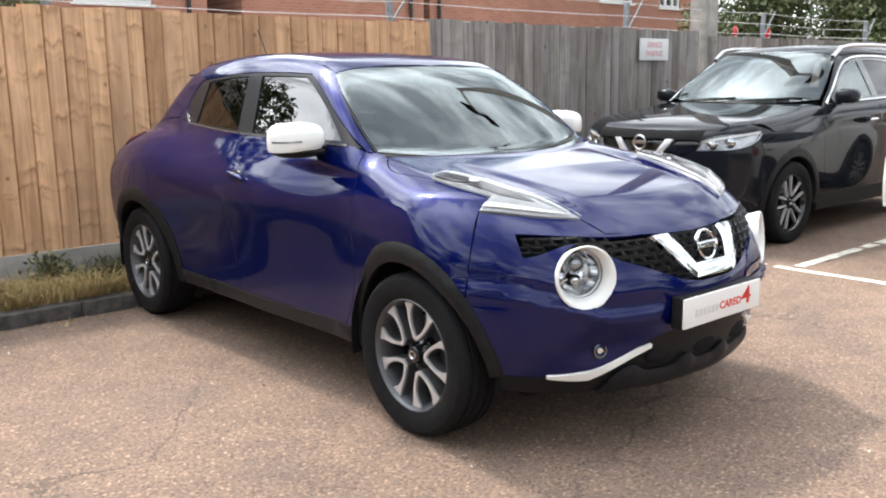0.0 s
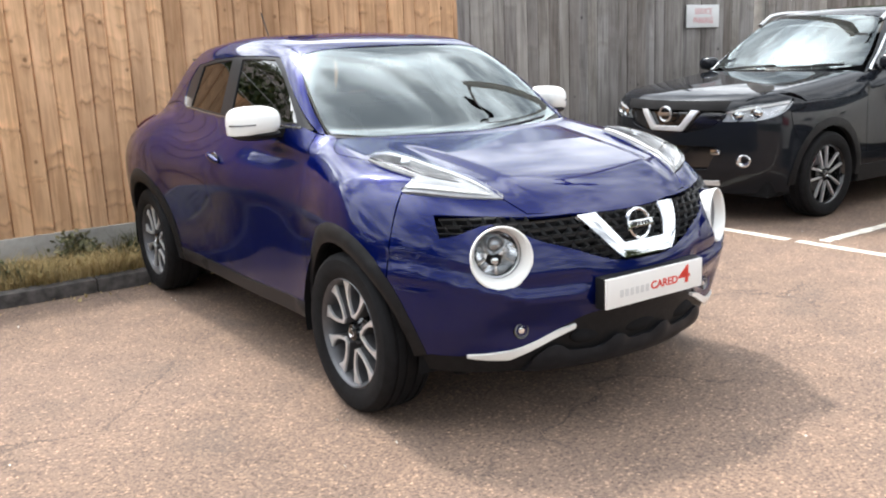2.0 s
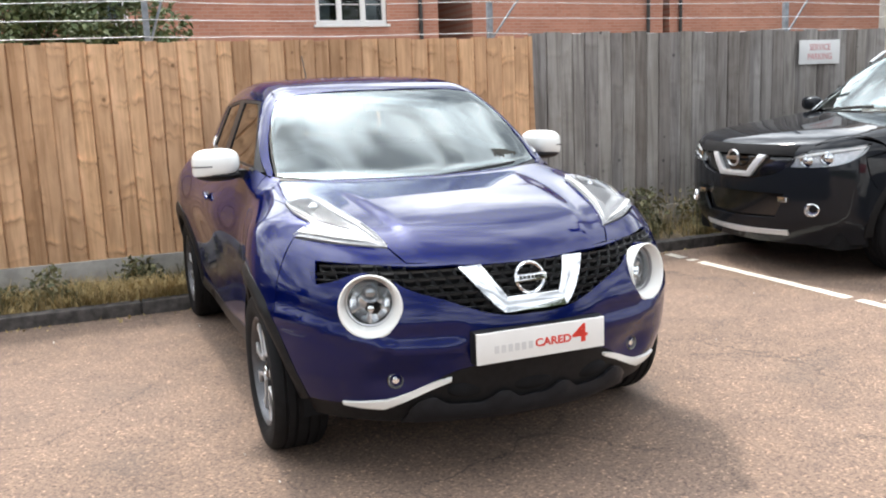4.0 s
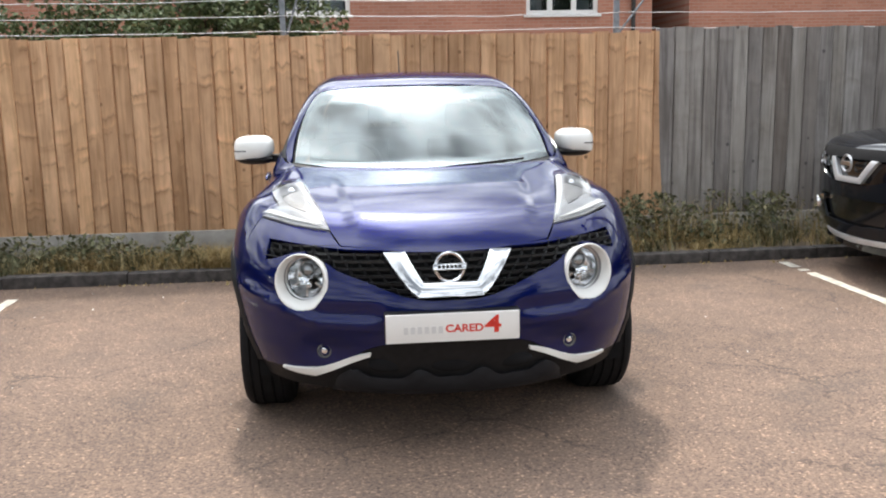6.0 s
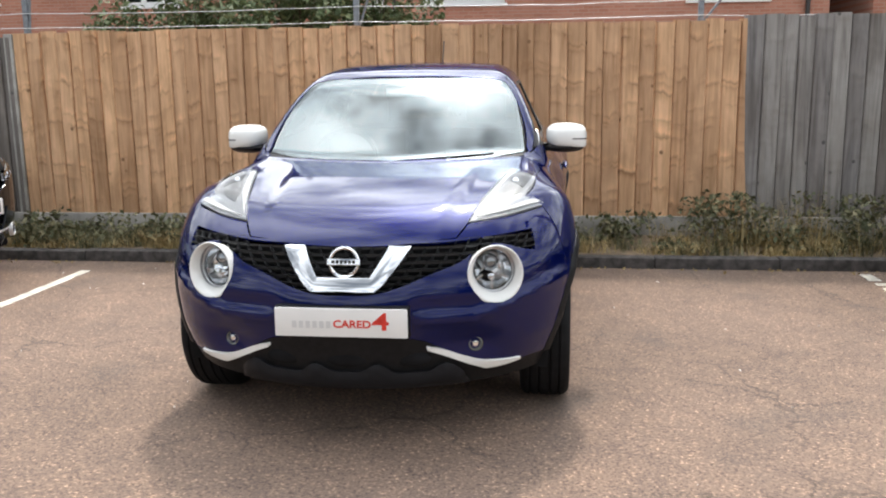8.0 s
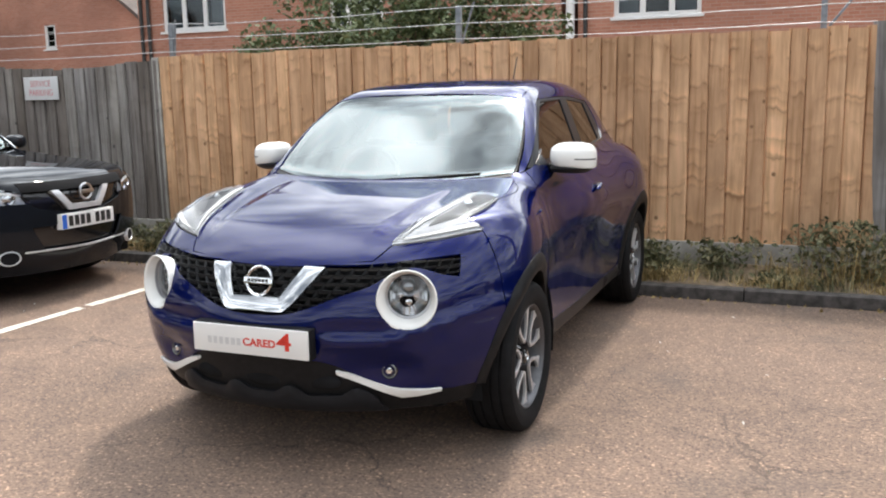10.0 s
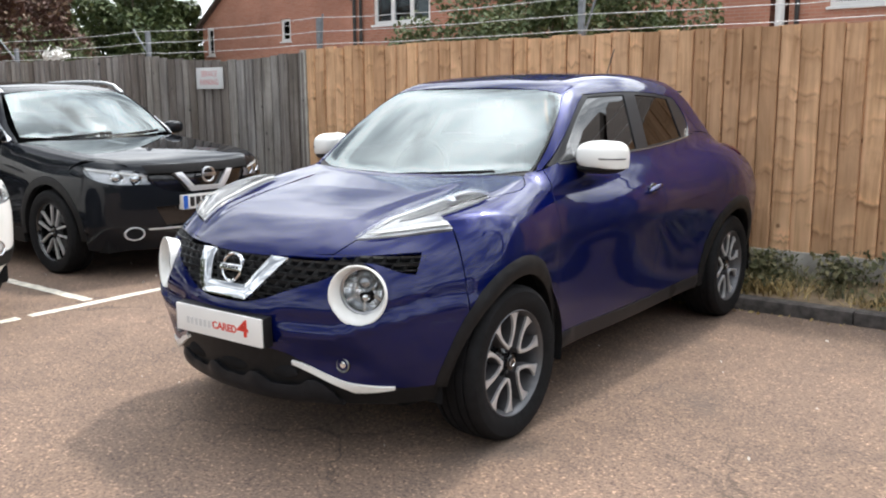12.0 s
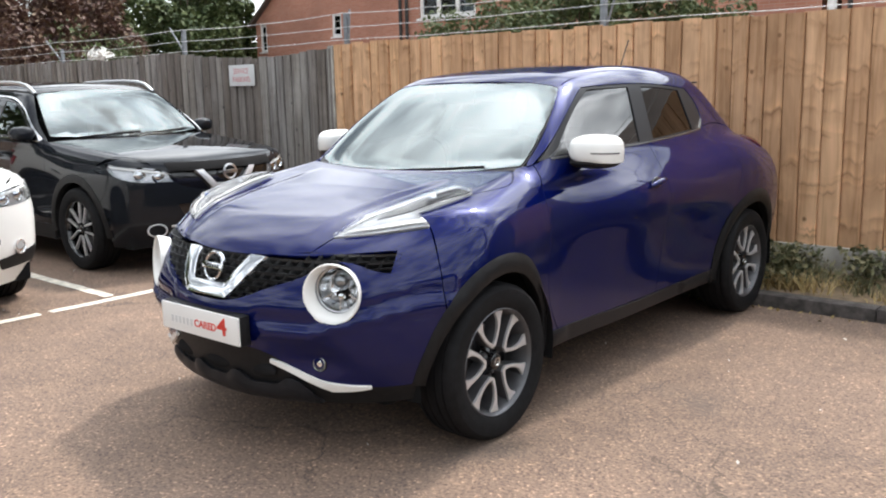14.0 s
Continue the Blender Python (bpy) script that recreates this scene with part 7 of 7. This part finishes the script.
        q, nn = on_skin(sh, "front", (X(0.612), Y(-0.78), Z(0.392)) if silver_fog else (X(0.640), Y(-0.78), Z(0.498)), 0.014 if silver_fog else 0.006)
        face_out = Vector((s * nn[0], nn[1], 0)) if silver_fog else Vector((s * 0.5, -0.85, 0))
        fr = lathed("fog_lamp", [(0.052, -0.02), (0.050, 0.006), (0.044, 0.008), (0.038, -0.004), (0.0, -0.012)], M_CHEVRON if silver_fog else M_REFLECTOR, car, "fog lamp in a chrome ring", 28, m=Matrix.Translation((s * q.x, q.y, q.z)) @ face_out.to_track_quat("X", "Z").to_matrix().to_4x4() @ Matrix.Diagonal((1, 1.55, 1.05, 1) if silver_fog else (1, 1.05, 0.95, 1)))
        lathed("lens", [(0.043, 0.003), (0.0, 0.005)], M_SHELL if silver_fog else M_LENS, fr, "", 24)
        if not silver_fog:
            q, nn = on_skin(sh, "front", (X(0.435), Y(-0.85), Z(0.561)), 0.006)
            boxed("washer_cover", (s * q.x - 0.040, q.y - 0.012, q.z - 0.020), (s * q.x + 0.040, q.y + 0.03, q.z + 0.020), M_CHROME, car, "small silver washer cover", bevel=0.008)
    # cladding
    for cy in (0.0, wb):
        skins("arch_cladding", sh, "side", [arc(cy, hz, 0.385, -6, 186, 36), arc(cy, hz, 0.45, 186, -6, 36)], M_CLAD, car, h=0.04, off=0.002, depth=0.05, gap=0.0, bulge=0.006)
    skins("sill_cladding", sh, "side", [[(None, 0.44, Z(0.37)), (None, wb - 0.45, Z(0.37))], [(None, wb - 0.45, Z(0.37)), (None, wb - 0.44, Z(0.23))], [(None, wb - 0.44, Z(0.23)), (None, 0.44, Z(0.23))], [(None, 0.44, Z(0.23)), (None, 0.44, Z(0.37))]], M_CLAD, car, h=0.06, off=0.004, depth=0.05)
    # cabin
    ss = lambda x, z: sc(X(x), Z(z), sh)
    skins("windscreen", sh, "screen", closed([[ss(0, 1.595), ss(0.35, 1.58), ss(0.60, 1.545)], [ss(0.60, 1.545), ss(0.66, 1.40), ss(0.715, 1.24), ss(0.735, 1.155)], [ss(0.735, 1.155), ss(0.45, 1.125), ss(0, 1.11)]], sh), M_GLASS, car, "laminated windscreen", both=False, h=0.06, depth=0.005)
    roof_j = [ss(0.615, 1.555), (X(0.60), Y(1.4), Z(1.615)), (X(0.59), Y(2.2), Z(1.64)), (X(0.56), Y(3.2), Z(1.575))]
    wl = [(None, 0.72, 1.145), (None, 1.6, 1.165), (None, 2.6, 1.185)]
    outer = [P(wl), P([(None, 2.6, 1.185), (None, 3.02, 1.31)]), P([(None, 3.02, 1.31), (None, 2.85, 1.43)]), P([(None, 2.85, 1.43), (None, 2.4, 1.50), (None, 2.0, 1.52), (None, 1.55, 1.512), (None, 1.25, 1.455)]), P([(None, 1.25, 1.455), (None, 1.0, 1.325), (None, 0.72, 1.145)])]
    skins("side_frame", sh, "cabin", [[ss(0.745, 1.15), ss(0.725, 1.24), ss(0.67, 1.40), ss(0.615, 1.555)], roof_j, [roof_j[-1], (X(0.66), Y(3.35), Z(1.3)), (X(0.70), Y(3.42), Z(1.12))], [(X(0.70), Y(3.42), Z(1.12)), *P([(None, 3.0, 1.14)]), drear[0]], [drear[0], *P([(None, 2.6, 1.175)])], *[[tuple(p) for p in sh.place(s_)][::1] for s_ in ([(None, Y(2.6), Z(1.172)), (None, Y(3.04), Z(1.30))], [(None, Y(3.04), Z(1.30)), (None, Y(2.87), Z(1.445))], [(None, Y(2.87), Z(1.445)), (None, Y(2.4), Z(1.515)), (None, Y(2.0), Z(1.534)), (None, Y(1.55), Z(1.526)), (None, Y(1.23), Z(1.468))], [(None, Y(1.23), Z(1.468)), (None, Y(0.98), Z(1.34)), (None, Y(0.68), Z(1.135))])], [(None, Y(0.68), Z(1.135)), dfront[0]], [dfront[0], ss(0.745, 1.15)]], paint, car, h=0.05)
    skins("window_surround", sh, "cabin", outer, M_GLOSSBLACK, car, h=0.05, off=-0.004, gap=-0.004, holes=([P([(None, 0.80, 1.157), (None, 1.58, 1.175)]), P([(None, 1.58, 1.175), (None, 1.55, 1.498)]), P([(None, 1.55, 1.498), (None, 1.28, 1.45), (None, 1.04, 1.325), (None, 0.80, 1.157)])], [P([(None, 1.70, 1.178), (None, 2.52, 1.197)]), P([(None, 2.52, 1.197), (None, 2.60, 1.40)]), P([(None, 2.60, 1.40), (None, 2.2, 1.49), (None, 1.67, 1.505)]), P([(None, 1.67, 1.505), (None, 1.70, 1.178)])]))
    skins("window_line", sh, "cabin", [P([(None, 0.66, 1.137), (None, 1.6, 1.158), (None, 2.6, 1.176)]), P([(None, 2.6, 1.176), (None, 2.6, 1.162)]), P([(None, 2.6, 1.162), (None, 1.6, 1.144), (None, 0.66, 1.123)]), P([(None, 0.66, 1.123), (None, 0.66, 1.137)])], M_CHROME, car, "chrome window line", h=0.03, off=0.005, gap=0.0)
    skins("window_line", sh, "cabin", [P([(None, 0.66, 1.137), (None, 0.98, 1.352), (None, 1.23, 1.480), (None, 1.55, 1.538), (None, 2.0, 1.546), (None, 2.4, 1.527), (None, 2.86, 1.455)]), P([(None, 2.86, 1.455), (None, 2.86, 1.443)]), P([(None, 2.86, 1.443), (None, 2.4, 1.514), (None, 2.0, 1.533), (None, 1.55, 1.525), (None, 1.24, 1.467), (None, 0.99, 1.340), (None, 0.68, 1.137)])], M_CHROME, car, h=0.03, off=0.005, gap=0.0)
    skins("front_window", sh, "cabin", [P([(None, 0.78, 1.150), (None, 1.60, 1.170)]), P([(None, 1.60, 1.170), (None, 1.57, 1.505)]), P([(None, 1.57, 1.505), (None, 1.26, 1.456), (None, 1.02, 1.328), (None, 0.78, 1.150)])], M_GLASS, car, h=0.06, off=-0.01, depth=0.004)
    skins("rear_window", sh, "cabin", [P([(None, 1.68, 1.172), (None, 2.55, 1.19)]), P([(None, 2.55, 1.19), (None, 2.63, 1.41)]), P([(None, 2.63, 1.41), (None, 2.2, 1.498), (None, 1.65, 1.512)]), P([(None, 1.65, 1.512), (None, 1.68, 1.172)])], M_TINT, car, h=0.06, off=-0.01, depth=0.004)
    skins("roof", sh, "cabin", [[ss(0, 1.60), ss(0.35, 1.585), ss(0.615, 1.555)], roof_j, [roof_j[-1], (0.0, Y(3.25), Z(1.60))], [(0.0, Y(3.25), Z(1.60)), (0.0, Y(2.0), Z(1.67)), ss(0, 1.60)]], paint, car, h=0.06, gap=0.0)
    for s in (1, -1):
        pts = []
        for k in range(13):
            t = k / 12
            y = 1.15 + 1.85 * t
            q, nn = on_skin(sh, "cabin", (X(0.60), Y(y), Z(1.63)), 0)
            pts.append(Vector((s * X(0.60), Y(y), q.z + 0.05 * (1 - abs(2 * t - 1) ** 6) + (0.0 if 0 < k < 12 else -0.01))))
        tube("roof_rail", pts, 0.018, M_SILVER, car, "silver roof rail", 8)
    skins("tailgate", sh, "back", closed([[(0, 3, Z(1.12)), (X(0.66), 3, Z(1.11))], [(X(0.66), 3, Z(1.11)), (X(0.70), 3, Z(0.6))], [(X(0.70), 3, Z(0.6)), (0, 3, Z(0.6))]], sh), paint, car, both=False, h=0.07)
    skins("rear_bumper", sh, "back", closed([[(0, 3, Z(0.59)), (X(0.72), 3, Z(0.59))], [(X(0.72), 3, Z(0.59)), (X(0.72), 3, Z(0.26))], [(X(0.72), 3, Z(0.26)), (0, 3, Z(0.26))]], sh), paint, car, both=False, h=0.07)
    skins("rear_screen", sh, "back", closed([[(0, 3, Z(1.54)), (X(0.54), 3, Z(1.52))], [(X(0.54), 3, Z(1.52)), (X(0.62), 3, Z(1.14))], [(X(0.62), 3, Z(1.14)), (0, 3, Z(1.14))]], sh), M_TINT, car, both=False, h=0.07)
    skins("tail_lamp", sh, "side", [S("side", [(None, 3.12, 1.02), (None, 3.30, 1.08)]), S("side", [(None, 3.30, 1.08), (0.72, 3.5, 1.04)]), S("side", [(0.72, 3.5, 1.04), (0.74, 3.5, 0.86)]), S("side", [(0.74, 3.5, 0.86), (None, 3.2, 0.88), (None, 3.12, 1.02)])], M_RED, car, "red tail lamp", h=0.04, off=0.008, depth=0.02)
    # mirrors, handles
    for s in (1, -1):
        bm = bmesh.new()
        bmesh.ops.create_uvsphere(bm, u_segments=20, v_segments=12, radius=1.0)
        for v in bm.verts:
            qq = lambda t, e: math.copysign(abs(t) ** e, t)
            v.co = Vector((qq(v.co.x, 0.75) * 0.102, min(qq(v.co.y, 0.8) * 0.08, 0.04), qq(v.co.z, 0.75) * 0.064))
            v.co = Vector((s * (v.co.x + X(0.918)), v.co.y + Y(0.79) + 0.08 * v.co.x, v.co.z + Z(1.19)))
        mr = part("door_mirror", bm, paint, car, "painted door mirror")
        bm = bmesh.new()
        box(bm, (X(0.78), Y(0.76), Z(1.115)), (X(0.89), Y(0.81), Z(1.155)))
        for v in bm.verts:
            v.co.x *= s
        part("mirror_base", bm, M_GLOSSBLACK, mr, bevel=0.01)
        for hy in (1.45, 2.45):
            hp, hn = on_skin(sh, "side", (None, Y(hy), Z(0.97)), 0.016)
            bm = bmesh.new()
            bmesh.ops.create_uvsphere(bm, u_segments=12, v_segments=8, radius=1.0)
            for v in bm.verts:
                v.co = Vector((v.co.x * 0.013, v.co.y * 0.09, v.co.z * 0.015)) + hp
                v.co.x *= s
            part("door_handle", bm, M_CHROME, car, "chrome door handle")
    # inner dark parts
    skins("inner_shell", sh, "side", [P([(None, 0.60, 1.08), (None, 2.5, 1.10), (None, 3.2, 1.0)]), P([(None, 3.2, 1.0), (None, 3.3, 0.5)]), arch(wb, 0.41, 14, 176), [(None, wb - 0.45, Z(0.25)), (None, 0.43, Z(0.25))], arch(0, 0.41, 2, 168), P([(None, -0.44, 0.5), (None, -0.42, 0.84)]), [*P([(None, -0.42, 0.84)]), (X(0.70), 0.0, None), (X(0.70), Y(0.5), None), *P([(None, 0.60, 1.08)])]], M_SHELL, car, h=0.09, off=-0.025, depth=0)
    skins("inner_deck", sh, "top", closed([P([(0, -0.82, None), (0.55, -0.74, None)]), P([(0.55, -0.74, None), (0.74, -0.3, None), (0.74, 0.4, None)]), P([(0.74, 0.4, None), (0, 0.45, None)])], sh), M_SHELL, car, both=False, h=0.1, off=-0.03, depth=0)
    skins("inner_nose", sh, "front", closed([[(0, Y(-0.88), Z(0.90)), (X(0.6), Y(-0.78), Z(0.90)), (X(0.80), Y(-0.42), Z(0.90))], [(X(0.80), Y(-0.42), Z(0.90)), (X(0.80), Y(-0.44), Z(0.26))], [(X(0.80), Y(-0.44), Z(0.26)), (0, Y(-0.8), Z(0.26))]], sh), M_SHELL, car, both=False, h=0.1, off=-0.10, depth=0)
    for cy in (0.0, wb):
        for s in (1, -1):
            bm = bmesh.new()
            rows = []
            for k in range(17):
                t = radians(-12 + 204 * k / 16)
                rows.append([bm.verts.new((s * x, cy + 0.41 * math.cos(t), hz + 0.41 * math.sin(t))) for x in (0.86 * a - (0.08 if cy == 0 else 0) * min(1, max(0, (t - 1.9) / 0.6)), 0.5)])
            for u, v in zip(rows, rows[1:]):
                bm.faces.new((u[0], v[0], v[1], u[1]))
            part("arch_liner", bm, M_SHELL, car)
            wheel(car, s * 0.775 * a, cy, s, 1.05, 5, M_ALLOY, "dark and silver alloy wheel", wheels)
    boxed("underbody", (-0.76 * a, -0.6, 0.2), (0.76 * a, Y(3.4), 0.34), M_SHELL, car, bevel=0.03)
    boxed("firewall", (-0.7 * a, 0.12, 0.3), (0.7 * a, 0.34, Z(0.95)), M_SHELL, car, bevel=0.02)
    boxed("dashboard", (-0.72 * a, Y(0.60), Z(0.85)), (0.72 * a, Y(1.0), Z(1.08)), M_DASH, car, bevel=0.05)
    for x in (-0.38, 0.38):
        bm = bmesh.new()
        box(bm, (x - 0.25, Y(1.55), 0.6), (x + 0.25, Y(1.70), 1.2))
        box(bm, (x - 0.13, Y(1.66), 1.22), (x + 0.13, Y(1.75), 1.42))
        part("front_seat", bm, M_SEAT, car, "dark cloth seat", bevel=0.03)
    boxed("rear_bench", (-0.65, Y(2.4), 0.6), (0.65, Y(2.6), 1.25), M_SEAT, car, bevel=0.05)
    for x0, x1 in ((-0.04, 0.60), (-0.52, 0.03)):
        pts = [Vector(sc(X(x0 + (x1 - x0) * t), Z(1.135 + 0.03 * t), sh)) + Vector((0, -0.008, 0.012)) for t in np.linspace(0, 1, 7)]
        tube("wiper", pts, 0.007, M_INK, car, "black wiper", 6)
    if paint is M_WHITEPAINT:
        skins("corner_intake", sh, "front", [[(X(0.46), Y(-0.85), Z(0.43)), (X(0.80), Y(-0.6), Z(0.49))], [(X(0.80), Y(-0.6), Z(0.49)), (X(0.80), Y(-0.6), Z(0.37))], [(X(0.80), Y(-0.6), Z(0.37)), (X(0.52), Y(-0.83), Z(0.35))], [(X(0.52), Y(-0.83), Z(0.35)), (X(0.46), Y(-0.85), Z(0.43))]], M_CLAD, car, "black corner intake", h=0.04, off=0.005, depth=0.01)
    if plate:
        q, nn = on_skin(sh, "front", (0, Y(-0.93), Z(0.625)), 0.012)
        pl = boxed("number_plate", (-0.26, q.y - 0.008, q.z - 0.056), (0.26, q.y + 0.05, q.z + 0.056), M_PLATE, car, "white plate with dark bars", bevel=0.003)
        boxed("plate_band", (-0.258, q.y - 0.0095, q.z - 0.052), (-0.215, q.y - 0.006, q.z + 0.052), M_PLATEBLUE, pl, bevel=0)
        x = -0.195
        for k in range(7):
            x += 0.035 if k == 4 else 0
            boxed("plate_bar", (x, q.y - 0.0095, q.z - 0.038), (x + 0.042, q.y - 0.006, q.z + 0.038), M_INK, pl, bevel=0)
            x += 0.057
    return car


estate("estate_car", "glossy black family crossover with chrome trim and roof rails", pose(4.01, 1.90, 0, 0, 0, -90), M_BLACKPAINT, 1.0, 0.955, 1.0, silver_fog=False, group="black parked cars")
estate("estate_car", "glossy black crossover with chrome trim and a number plate", pose(-3.99, 1.60, 0, 0, 0, 90), M_BLACKPAINT, 0.985, 0.955, 0.925, plate=True, group="black parked cars")
estate("white_car", "glossy white car parked nose-in beside the black one", pose(-3.61, -0.85, 0, 0, 0, 90), M_WHITEPAINT, 0.97, 0.93, 0.92, silver_fog=False)
estate("white_car", "glossy white car parked tail towards the bay line", pose(6.86, -0.62, 0, 0, 0, 90), M_WHITEPAINT, 0.96, 0.93, 0.92)
